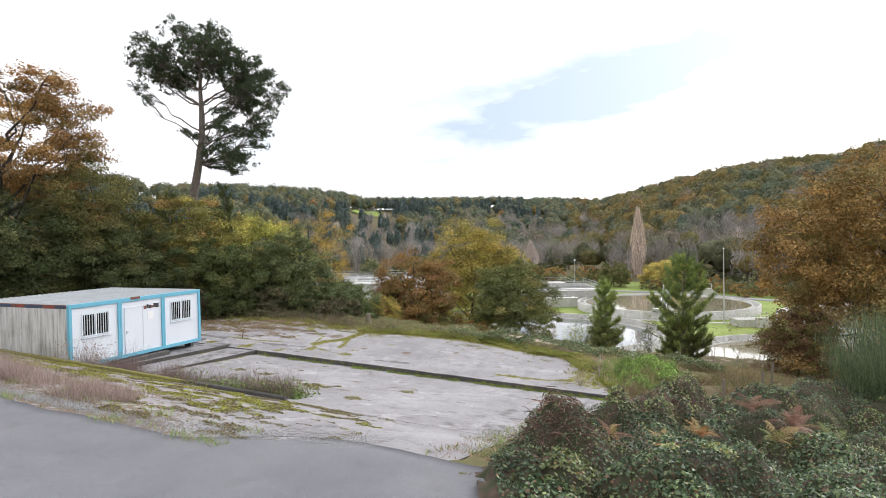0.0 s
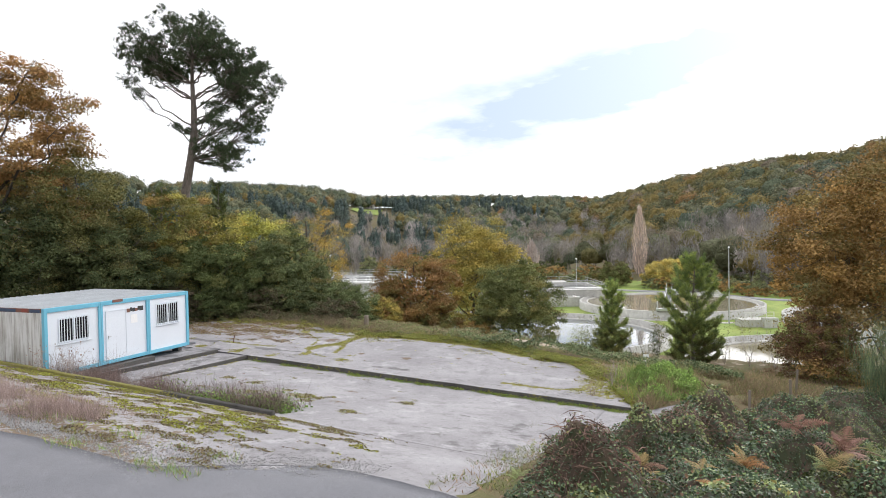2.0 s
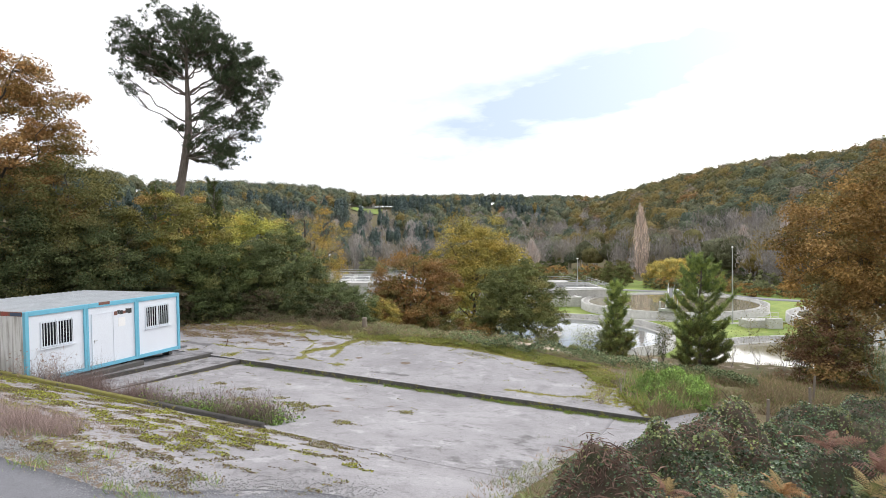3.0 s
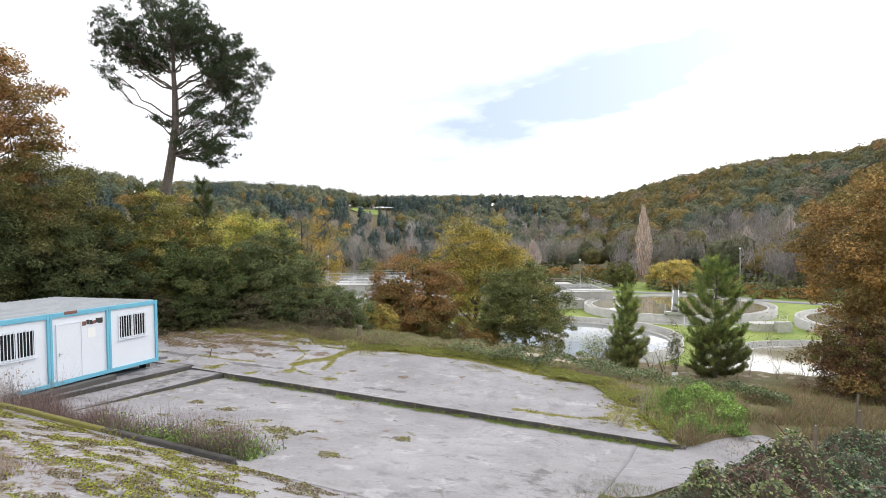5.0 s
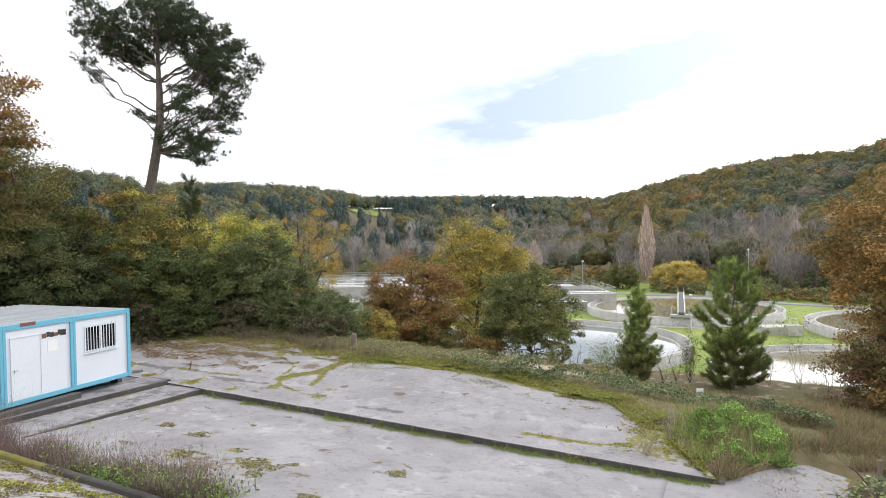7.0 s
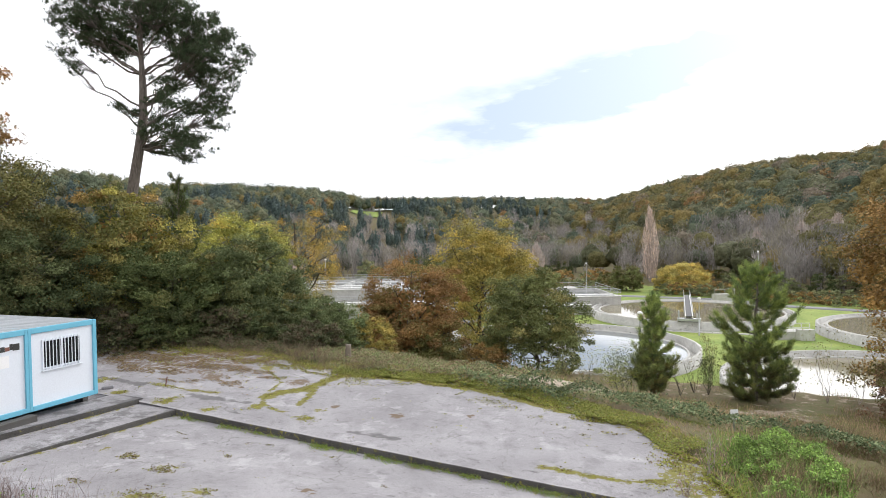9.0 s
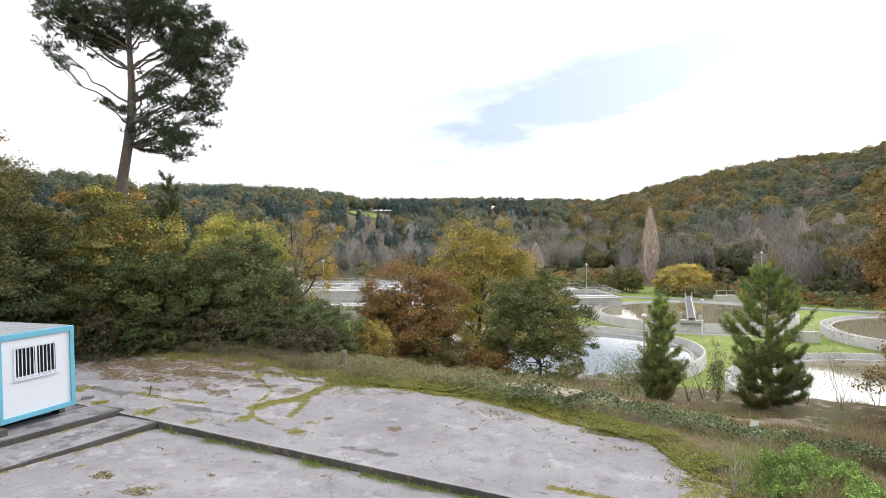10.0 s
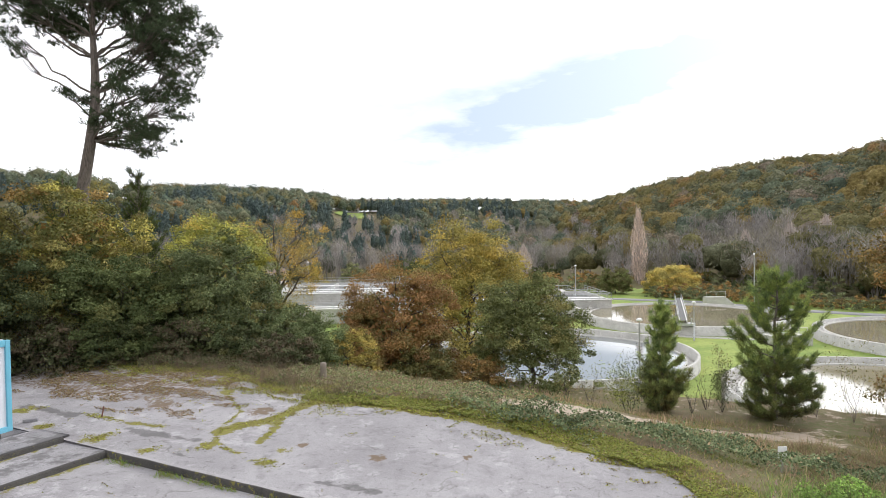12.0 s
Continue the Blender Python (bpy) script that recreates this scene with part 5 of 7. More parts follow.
ORANGE = [(0.36, 0.235, 0.055, 3), (0.28, 0.20, 0.055, 2), (0.22, 0.19, 0.06, 2)]
GREYG = [(0.153, 0.17, 0.085, 3), (0.196, 0.204, 0.102, 2), (0.111, 0.132, 0.064, 2)]
YOLIVE = [(0.32, 0.25, 0.065, 3), (0.24, 0.215, 0.06, 3), (0.17, 0.16, 0.055, 1.5)]
MIDG = [(0.105, 0.125, 0.05, 3), (0.145, 0.165, 0.062, 3), (0.20, 0.18, 0.065, 1)]

broad_tree("oak_tree", "tall oak with orange-brown autumn leaves", -28.3, 37.6, 17.4, 12.6, RUST, 70000, 0.075, 11, 0.42, clumps=260, clump_r=0.85)
broad_tree("hedge_tree", "dense dark green tree behind the cabin", -25.5, 35.5, 8.6, 9, DEEP, 62000, 0.055, 12, 0.0, inner=2600)
broad_tree("hedge_tree", "tall olive-green tree behind the cabin", -23.2, 39.5, 10.4, 8.6, OLIVE, 70000, 0.055, 13, 0.0, inner=2600)
broad_tree("hedge_tree", "dense dark green tree beside the cabin", -20.0, 37.5, 6.6, 7, DEEP, 62000, 0.05, 23, 0.0, inner=2600)
broad_tree("hedge_tree", "green tree turning orange at its top", -17.6, 42, 8.1, 7.5, TURN, 66000, 0.055, 14, 0.0, inner=2600)
broad_tree("hedge_tree", "low dense green tree at the slab edge", -15.0, 41, 5.0, 6, GREEN, 56000, 0.048, 24, 0.0, inner=2600)
broad_tree("hedge_tree", "dense green broadleaf tree at the slab edge", -11.6, 44, 6.6, 7, MOSSG, 66000, 0.052, 15, 0.0, inner=2600)
broad_tree("hedge_tree", "bushy green tree at the slab edge", -8.7, 45, 4.3, 4.4, MOSSG, 30000, 0.052, 16, 0.0, inner=1800)
broad_tree("shrub", "grey-green bushy shrub at the slab edge", -6.6, 42.5, 3.2, 4.0, [(0.10, 0.13, 0.055, 3), (0.13, 0.15, 0.065, 2)], 26000, 0.042, 25, 0.0, inner=1000, category="shrub")
broad_tree("shrub", "yellowing shrub at the slab edge", -4.6, 44, 2.9, 3.0, YOLIVE, 15000, 0.042, 26, 0.0, 0.2, category="shrub")
for q, (hu, hv, hh, hw) in enumerate(((-12.4, 3.4, 2.6, 4.0), (-10.4, 5.0, 2.4, 3.6), (-8.7, 6.9, 2.2, 3.4), (-7.0, 8.8, 2.0, 3.2), (-4.8, 10.0, 2.0, 3.2), (-2.6, 10.4, 1.6, 3.2))):
    hx, hy = xy_of(hu, hv)
    broad_tree("shrub", ("dark leafy undergrowth at the hedge foot", "brown-green brushwood at the hedge foot")[q % 2], hx, hy, hh, hw, (DEEP, BRUSH)[q % 2], 11000, 0.045, 130 + q, 0.0, 0.15, inner=500, category="shrub")
broad_tree("field_tree", "tree with yellow-green autumn leaves", -26, 85, 18.5, 12.5, GOLD, 46000, 0.11, 17, 0.2, inner=1500)
broad_tree("field_tree", "grey-green tree below the yellow one", -25, 74, 8.5, 9, GREEN, 24000, 0.10, 27, 0.0, inner=1200)
broad_tree("field_tree", "thin orange-leaved tree with dark mossy limbs", -20, 91, 19.5, 13, ORANGE, 12000, 0.09, 18, 0.25, 0.18, clumps=150, trunk_r=0.5, clump_r=1.0, flat=0.8)
broad_tree("field_tree", "russet-leaved tree on the bank", -2.4, 51.5, 8.3, 7.6, RUSSET, 62000, 0.06, 19, 0.0, 0.1, inner=1300)
broad_tree("field_tree", "brown-green tree on the bank", -4.9, 52, 5.4, 3.4, OLIVE, 18000, 0.06, 29, 0.0, 0.2, inner=300)
broad_tree("shrub", "brown-green undergrowth at the foot of the russet tree", -1.0, 49.3, 2.9, 4.6, OLIVE, 16000, 0.05, 46, 0.0, -0.4, inner=700, category="shrub")
broad_tree("shrub", "rusty undergrowth between the trees on the bank", 2.3, 49.6, 2.4, 4.0, BROWN, 13000, 0.05, 47, 0.0, -0.4, inner=500, category="shrub")
broad_tree("field_tree", "dark green tree with spreading leaves on the bank", 6.2, 51.5, 7.3, 7.4, MIDG, 60000, 0.06, 20, 0.02, 0.1, inner=1300)
broad_tree("field_tree", "tall yellow-green oak with a round crown", 3.8, 78, 17, 12, YOLIVE, 56000, 0.10, 21, 0.08, 0.1, inner=1200)
broad_tree("oak_tree", "large spreading oak with brown autumn leaves", 28.5, 38, 14.2, 15, BROWN, 110000, 0.08, 22, 0.05, -0.2, clumps=520, clump_r=1.05, inner=3500)
broad_tree("shrub", "dark shrub with purple-brown leaves under the oak", 21.6, 36.5, 4.6, 4.4, [(0.13, 0.075, 0.045, 3), (0.12, 0.12, 0.04, 2)], 24000, 0.05, 30, 0.0, inner=500, category="shrub")
broad_tree("willow", "round willow bush with yellow leaves", 58.5, 157, 7.4, 12.5, [(0.42, 0.35, 0.10, 3), (0.34, 0.31, 0.11, 3), (0.44, 0.32, 0.10, 1)], 36000, 0.13, 41, 0.0, -0.5, inner=900)
broad_tree("willow", "grey-green willow bush by the fence", 45.5, 160, 7.0, 8, [(0.14, 0.13, 0.06, 2), (0.12, 0.14, 0.05, 2)], 12000, 0.17, 42, 0.0, inner=400)
broad_tree("valley_bush", "round dark green bush in the valley", -6, 190, 9, 12, GREEN, 12000, 0.2, 43, 0.0, inner=500, category="bush")
broad_tree("valley_bush", "grey-green bush by the fence", 118, 134, 8, 12, [(0.14, 0.13, 0.06, 2), (0.10, 0.12, 0.05, 2)], 12000, 0.16, 44, 0.0, inner=500, category="bush")
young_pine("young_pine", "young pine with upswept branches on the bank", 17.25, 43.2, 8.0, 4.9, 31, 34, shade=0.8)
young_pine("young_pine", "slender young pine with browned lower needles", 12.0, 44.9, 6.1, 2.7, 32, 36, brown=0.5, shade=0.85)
young_pine("small_pine", "dark young pine above the hedge", -18.7, 51, 11.5, 4.6, 33, 22, z=-1.6, brown=-0.3, shade=0.3)
young_pine("small_pine", "dark pine top above the hedge", -23.4, 51, 11.6, 4.6, 34, 22, z=-1.6, brown=-0.3, shade=0.3)


rng_v = np.random.default_rng(123)
for q in range(26):
    vx, vy = rng_v.uniform(-60, 42), rng_v.uniform(160, 205)
    if 6 < vx < 42:
        vy = rng_v.uniform(176, 205)
    pal, lab = ((GREYG, "grey-green bush in the valley"), (YOLIVE, "yellowing bush in the valley"), (DEEP, "dark green bush in the valley"))[q % 3]
    broad_tree("valley_bush", lab, vx, vy, rng_v.uniform(5, 9), rng_v.uniform(6, 10), pal, 3600, 0.20, 300 + q, 0.0, clumps=60, inner=120, category="bush")
for q in range(24):
    vx, vy = rng_v.uniform(14, 84), rng_v.uniform(164, 184)
    pal, lab = ((GREYG, "grey-green scrub at the foot of the wood"), (BROWN, "brown scrub at the foot of the wood"), (OLIVE, "olive scrub at the foot of the wood"))[q % 3]
    broad_tree("scrub_bush", lab, vx, vy, rng_v.uniform(3.0, 5.5), rng_v.uniform(6, 9), pal, 3200, 0.16, 400 + q, 0.0, clumps=60, inner=100, category="bush")
WAY = ((48, 144), (58, 138), (65, 124), (76, 114), (95, 106), (125, 98))
for q in range(30):
    a = q / 30 * 4.99
    (wx, wy), (wx2, wy2) = WAY[int(a)], WAY[int(a) + 1]
    off = rng_v.uniform(4.5, 13)
    pal, lab = ((GREYG, "low grey-green scrub beyond the service road"), (BROWN, "low brown scrub beyond the service road"))[q % 2]
    broad_tree("scrub_bush", lab, wx + (wx2 - wx) * (a % 1) + off * 0.6, wy + (wy2 - wy) * (a % 1) + off * 0.8, rng_v.uniform(1.8, 3.8), rng_v.uniform(5, 8), pal, 2400, 0.14, 450 + q, 0.0, clumps=50, inner=80, category="bush")
for q in range(16):
    vx = 66 + q * 5.2
    broad_tree("fence_bush", ("grey-green bush along the fence", "dark bush along the fence")[q % 2], vx, 150 - (q * 3.0) + rng_v.uniform(-3, 3), rng_v.uniform(3.5, 6.5), rng_v.uniform(5, 8), (GREYG, DEEP)[q % 2], 3200, 0.16, 340 + q, 0.0, clumps=60, inner=100, category="bush")


# ---- far woods on the hills ----
def build_woods():
    rng = np.random.default_rng(9)
    n = 4700
    az = np.radians(rng.uniform(-39, 41, n))
    deg = np.degrees(az)
    s, d = np.interp(deg, RIDGE_AZ, RIDGE_S), np.interp(deg, RIDGE_AZ, RIDGE_D)
    t = rng.random(n)
    r = np.sqrt((s * 0.98) ** 2 + t * ((d + np.where((deg > -11) & (deg < -3.5), 60, 14)) ** 2 - (s * 0.98) ** 2))
    x, y = r * np.sin(az), r * np.cos(az)
    field = (deg > -9.0) & (deg < -4.9) & (r > 392) & (r < 462)
    clear = (y < 182) & (x > 14) & (x < 76)
    road = clear | (x > 25) & (x < 140) & (y < 165) & (y > 90) & (np.hypot(x - 55, y - 120) < 34)
    keep = ~(field | road) & ((deg > -24) | (rng.random(n) < 0.4))
    x, y, r, deg, s, d = x[keep], y[keep], r[keep], deg[keep], s[keep], d[keep]
    z = ground_z(x, y)
    m = len(x)
    patch = np.array([noise.fractal((a * 0.012, b * 0.012, 3.0), 0.8, 2.0, 3) for a, b in zip(x, y)])
    low = (r - s) / (d - s)
    kind = np.where((low < np.where(deg > 14, 0.29, 0.26) + 0.2 * patch) & (rng.random(m) < np.where(deg > 14, 0.85, 0.62)), 1, 0)
    kind = np.where((low < 0.55) & (np.abs(deg) < 14) & (rng.random(m) < 0.3), 1, kind)
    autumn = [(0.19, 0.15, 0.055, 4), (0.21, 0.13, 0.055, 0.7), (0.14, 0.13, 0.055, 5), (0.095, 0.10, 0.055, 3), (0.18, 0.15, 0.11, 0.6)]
    # greens greyed and cooled, so distant haze is part of their colour
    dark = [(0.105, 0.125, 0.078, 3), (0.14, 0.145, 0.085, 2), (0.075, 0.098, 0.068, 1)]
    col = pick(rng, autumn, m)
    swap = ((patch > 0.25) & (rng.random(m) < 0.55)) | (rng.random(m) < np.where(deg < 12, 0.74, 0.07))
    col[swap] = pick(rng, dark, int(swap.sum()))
    h = rng.uniform(8.5, 14.5, m) * np.where(deg < 14, 1.0, 1.05)
    wd = h * rng.uniform(0.38, 0.55, m)
    stand = np.array([noise.fractal((a * 0.014, b * 0.014, 11.0), 0.8, 2.0, 3) for a, b in zip(x, y)])
    pointed = (kind == 0) & (deg < 12) & (stand > 0.14) & (low < 0.86)
    # pointed crowns lightened and blued, again haze carried by the colour
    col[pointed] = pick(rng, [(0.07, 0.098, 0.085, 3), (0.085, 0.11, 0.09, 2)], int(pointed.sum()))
    wd = np.where(pointed, wd * 0.62, wd)
    h = np.where(pointed, h * 1.12, h)
    mid = np.stack([x, y, z + h * 0.45], 1)
    rad3 = np.stack([wd, wd, h * 0.50], 1)

    def crowns(name, k, fine, label):
        """Lumpy rounded crowns, one hull for each tree; pointed trees taper upwards."""
        ico = bmesh.new()
        bmesh.ops.create_icosphere(ico, subdivisions=fine, radius=1.0)
        ico.verts.ensure_lookup_table()
        iv = np.array([p.co[:] for p in ico.verts])
        jf = np.array([[p.index for p in q.verts] for q in ico.faces])
        ico.free()
        nv = len(iv)
        bumps = rng.normal(size=(len(k), 13, 3))
        bumps[..., 2] = np.abs(bumps[..., 2]) * 1.1 - 0.35
        bumps /= np.linalg.norm(bumps, axis=2)[..., None]
        near = np.max(np.einsum("vc,kbc->kvb", iv, bumps), axis=2).ravel()
        dd = np.tile(iv, (len(k), 1))
        w = np.repeat(k, nv)
        swell = 0.44 + 0.24 * np.clip((near - 0.62) / 0.38, 0, 1) ** 0.7 + rng.normal(size=len(w)) * 0.075
        taper = np.where(pointed[w], 1 - 0.85 * np.clip(dd[:, 2] * 0.5 + 0.5, 0, 1) ** 0.9 + 0.15, 1.0)
        pts = mid[w] + dd * swell[:, None] * rad3[w] * np.stack([taper, taper, np.ones(len(w))], 1)
        tone = rng.uniform(0.85, 1.15, (len(w), 1))
        cf = (jf[None] + np.arange(len(k))[:, None, None] * nv).reshape(-1, 3)
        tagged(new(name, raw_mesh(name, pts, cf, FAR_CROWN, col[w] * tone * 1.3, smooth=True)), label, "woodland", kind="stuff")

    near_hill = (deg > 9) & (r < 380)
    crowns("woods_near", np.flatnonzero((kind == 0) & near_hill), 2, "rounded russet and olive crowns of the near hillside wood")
    crowns("woods_far", np.flatnonzero((kind == 0) & ~near_hill), 1, "dense green and brown far woodland crowns with haze in their colour")
    k = np.flatnonzero(kind == 0)
    k = np.concatenate([k, k[near_hill[k]]])
    nc, per = 12, 10
    lob = rng.normal(size=(len(k), nc, 3))
    lob[..., 2] = np.abs(lob[..., 2]) * 1.2 - 0.45
    lob[..., 1] -= 0.3
    lob /= np.linalg.norm(lob, axis=2)[..., None]
    w = np.repeat(k, nc * per)
    ld = np.repeat(lob.reshape(-1, 3), per, 0)
    loc = rng.normal(size=(len(w), 3))
    loc[:, 2] += 0.3
    loc /= np.linalg.norm(loc, axis=1)[:, None]
    way = ld * 0.66 + loc * rng.uniform(0.12, 0.30, (len(w), 1))
    taper = np.where(pointed[w], 1 - 0.85 * np.clip(way[:, 2] * 0.5 + 0.5, 0, 1) ** 0.9 + 0.15, 1.0)
    c = mid[w] + way * rad3[w] * np.stack([taper, taper, np.ones(len(w))], 1)
    v, f = leaf_tris(c, 0.0008 * r[w] + 0.10, rng, 0.8, 0.2, ld * 0.7 + loc * 0.9)
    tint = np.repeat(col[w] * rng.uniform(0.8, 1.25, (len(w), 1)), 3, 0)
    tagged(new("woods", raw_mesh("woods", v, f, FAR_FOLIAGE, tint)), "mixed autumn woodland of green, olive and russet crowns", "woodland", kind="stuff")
    k = np.flatnonzero(kind == 1)
    per = 230
    w = np.repeat(k, per)
    q = rng.normal(size=(len(w), 3))
    q /= np.linalg.norm(q, axis=1)[:, None]
    q *= rng.random((len(w), 1)) ** 0.4
    hh = h[w] * 0.95
    start = np.stack([x[w], y[w], z[w] + hh * 0.52], 1) + q * np.stack([hh * 0.26, hh * 0.26, hh * 0.40], 1)
    ln = hh * rng.uniform(0.07, 0.16, len(w))
    stem = np.arange(len(w)) % per < 7
    start[stem] = np.stack([x[w], y[w], z[w]], 1)[stem] + rng.normal(size=(int(stem.sum()), 3)) * np.array([0.5, 0.5, 0.0])
    ln[stem] = (hh * rng.uniform(0.55, 0.95, len(w)))[stem]
    v, f = blades(start, ln, np.where(stem, 0.24, 0.04 + 0.0005 * r[w]), np.where(stem, 0.10, 0.55), rng)
    bare = pick(rng, [(0.225, 0.212, 0.198, 3), (0.18, 0.172, 0.158, 3), (0.33, 0.31, 0.29, 0.7), (0.19, 0.18, 0.13, 2)], m)
    tagged(new("bare_woods", raw_mesh("bare_woods", v, f, FOLIAGE, np.repeat(bare[w], 3, 0))), "grey leafless alder and birch wood on the valley floor", "woodland", kind="stuff")


build_woods()


def bare_poplar(x, y, height, width, seed, label, colour=(0.50, 0.42, 0.35)):
    rng = np.random.default_rng(seed)
    z0 = float(ground_z(x, y)) - 0.2
    ob = thing("poplar", label, "tree", place=pose(x, y, z0))
    wood = [tube(limb_path(rng, (0, 0, 0), (0, 0, height), 9, 0, 0.004), np.linspace(height * 0.016, 0.03, 9), 7)]
    for k in range(70):
        h = rng.uniform(0.06, 0.9)
        a = rng.uniform(0, 6.3)
        q = width / 2 * np.sin(np.pi * min(1, 0.25 + h * 0.72)) * rng.uniform(0.5, 1.1)
        s = np.array([0, 0, h * height])
        e = s + np.array([np.cos(a) * q, np.sin(a) * q, rng.uniform(0.12, 0.26) * height * (1.05 - h * 0.6)])
        wood.append(tube(limb_path(rng, s, e, 5, -0.05, 0.03), np.linspace(0.14, 0.03, 5), 4))
    wv, wf = joined(wood)
    child("trunk", raw_mesh("trunk", wv, wf, BARK_PALE, smooth=True), ob)
    n = 1500
    h = rng.random(n)
    a = rng.uniform(0, 6.3, n)
    q = width / 2 * np.sin(np.pi * np.minimum(1, 0.2 + h * 0.75)) * np.sqrt(rng.random(n))
    base = np.stack([np.cos(a) * q, np.sin(a) * q, (0.05 + 0.86 * h) * height], 1)
    v, f = blades(base, rng.uniform(1.0, 2.6, n), np.full(n, 0.11), np.full(n, 0.14), rng)
    child("twigwork", raw_mesh("twigwork", v, f, FOLIAGE, np.repeat(pick(rng, [(*colour, 2), (0.40, 0.33, 0.28, 1)], n), 3, 0)), ob)


bare_poplar(60.0, 184, 22.5, 5.0, 51, "tall bare poplar with pale upright branches")
for q, (bx, by, bh) in enumerate(((97, 172, 13), (104, 168, 14), (120, 166, 13), (88, 178, 12), (30, 205, 12), (135, 160, 14))):
    bare_poplar(bx, by, bh, 6.0, 60 + q, "slim bare birch with pale stems", (0.38, 0.35, 0.32))


# ---- houses far up the hill, with their field ----
def house(x, y, w, d, h, label):
    z0 = float(ground_z(x, y)) - 0.5
    ob = thing("house", label, "house", "hillside houses", place=pose(x, y, z0))
    part("wall", boxes((-w / 2, w / 2, -d / 2, d / 2, 0, h)), PLASTER, ob)
    bm = bmesh.new()
    a, b = w / 2 + 0.2, d / 2 + 0.2
    q = [bm.verts.new(c) for c in ((-a, -b, h), (a, -b, h), (a, b, h), (-a, b, h), (-a, 0, h + d * 0.2), (a, 0, h + d * 0.2))]
    for fc in ((0, 1, 5, 4), (3, 4, 5, 2), (0, 4, 3), (1, 2, 5), (0, 3, 2, 1)):
        bm.faces.new([q[k] for k in fc])
    part("roof", bm, ROOF_TILE, ob)
    for k in range(3):
        part("window", boxes((-w / 2 + w * (0.15 + 0.3 * k), -w / 2 + w * (0.25 + 0.3 * k), -d / 2 - 0.03, -d / 2 + 0.02, h * 0.45, h * 0.8)), GLASS, ob)


house(-58.0, 478, 8, 6, 3.6, "white house with a dark roof on the hill")
house(-69, 478, 6, 5, 3.0, "small pale house on the hillside")
house(-134, 440, 9, 7, 6, "pale house among trees on the ridge")


def draped(name, x0, x1, y0, y1, lift, mat, label):
    X, Y = np.meshgrid(np.linspace(x0, x1, 24), np.linspace(y0, y1, 24), indexing="ij")
    Z = ground_z(X, Y) + lift
    i, j = np.meshgrid(np.arange(23), np.arange(23), indexing="ij")
    f = np.stack([i * 24 + j, (i + 1) * 24 + j, (i + 1) * 24 + j + 1, i * 24 + j + 1], -1).reshape(-1, 4)
    tagged(new(name, raw_mesh(name, np.stack([X, Y, Z], -1).reshape(-1, 3), f, mat, smooth=True)), label, "field", kind="structure")


draped("lawn_hill", -66, -46, 432, 468, 0.8, LAWN, "green hillside field below the houses")


# ---- low growth ----
def cover(name, label, category, x, y, h, size, colours, seed, up=0.7, lift=0.0, vary=None, mat=None):
    """Leaves scattered through a low cover: h is each leaf's height over the ground."""
    rng = np.random.default_rng(seed)
    z = ground_z(x, y) + h + lift
    v, f = leaf_quads(np.stack([x, y, z], 1), size, rng, 0.62, up)
    col = pick(rng, colours, len(x))
    if vary is not None:
        col = col * vary[:, None]
    ob = new(name, raw_mesh(name, v, f, mat or FOLIAGE, np.repeat(col, 4, 0)))
    return tagged(ob, label, category, kind="stuff")


def tuft_field(name, label, category, x, y, height, width, lean, colours, seed, lift=0.0, zf=None):
    rng = np.random.default_rng(seed)
    z = (ground_z(x, y) if zf is None else zf) + lift
    v, f = blades(np.stack([x, y, z], 1), height, width, lean, rng)
    ob = new(name, raw_mesh(name, v, f, FOLIAGE, np.repeat(pick(rng, colours, len(x)), 3, 0)))
    return tagged(ob, label, category, kind="stuff")


def fractal(x, y, s, seed):
    return np.array([noise.fractal((a * s, b * s, seed), 0.8, 2.0, 4) for a, b in zip(x, y)])


def pad_z(x, y):
    return z_pad(*uv_of(x, y))


BRAMBLE = [(0.054, 0.090, 0.044, 4), (0.085, 0.125, 0.058, 3), (0.15, 0.20, 0.075, 1.3), (0.15, 0.085, 0.05, 0.7)]
STRAW = [(0.36, 0.27, 0.17, 3), (0.27, 0.20, 0.12, 3), (0.17, 0.18, 0.06, 2)]
TWIG = [(0.14, 0.105, 0.095, 3), (0.20, 0.155, 0.135, 2), (0.10, 0.075, 0.068, 2)]
FRESH = [(0.16, 0.25, 0.065, 3), (0.23, 0.34, 0.09, 2), (0.12, 0.17, 0.06, 2)]


def bramble_height(x, y):
    """Billowing bramble bank beside the driveway mouth."""
    u, v = uv_of(x, y)
    rim = u - 0.55 * np.maximum(v + 6.5, 0) + 0.3 * np.sin(v * 1.3) - 0.5 * np.exp(-((v + 9.3) / 1.2) ** 2)
    edge = sm(16.9, 17.9, rim) * sm(8.5, 4.5, v) * sm(-15.5, -12.5, v)
    hump = 0.95 * np.exp(-(((x - 2.2) / 0.85) ** 2 + ((y - 11.5) / 0.8) ** 2) ** 2)
    t = np.clip(((x - 4.9) * 2.4 + (y - 14.9) * 2.3) / 11.05, 0, 1)
    ridge = 1.1 * np.exp(-(np.hypot(x - 4.9 - 2.4 * t, y - 14.9 - 2.3 * t) / 0.85) ** 2)
    swell = 0.5 * np.exp(-((x - 7.4) / 1.3) ** 2 - ((y - 13.8) / 1.2) ** 2) + 0.3 * np.exp(-((x - 11.5) / 2.6) ** 2 - ((y - 20) / 1.8) ** 2)
    return edge * (0.42 + 0.16 * sm(19, 21, u) + hump + ridge + swell)


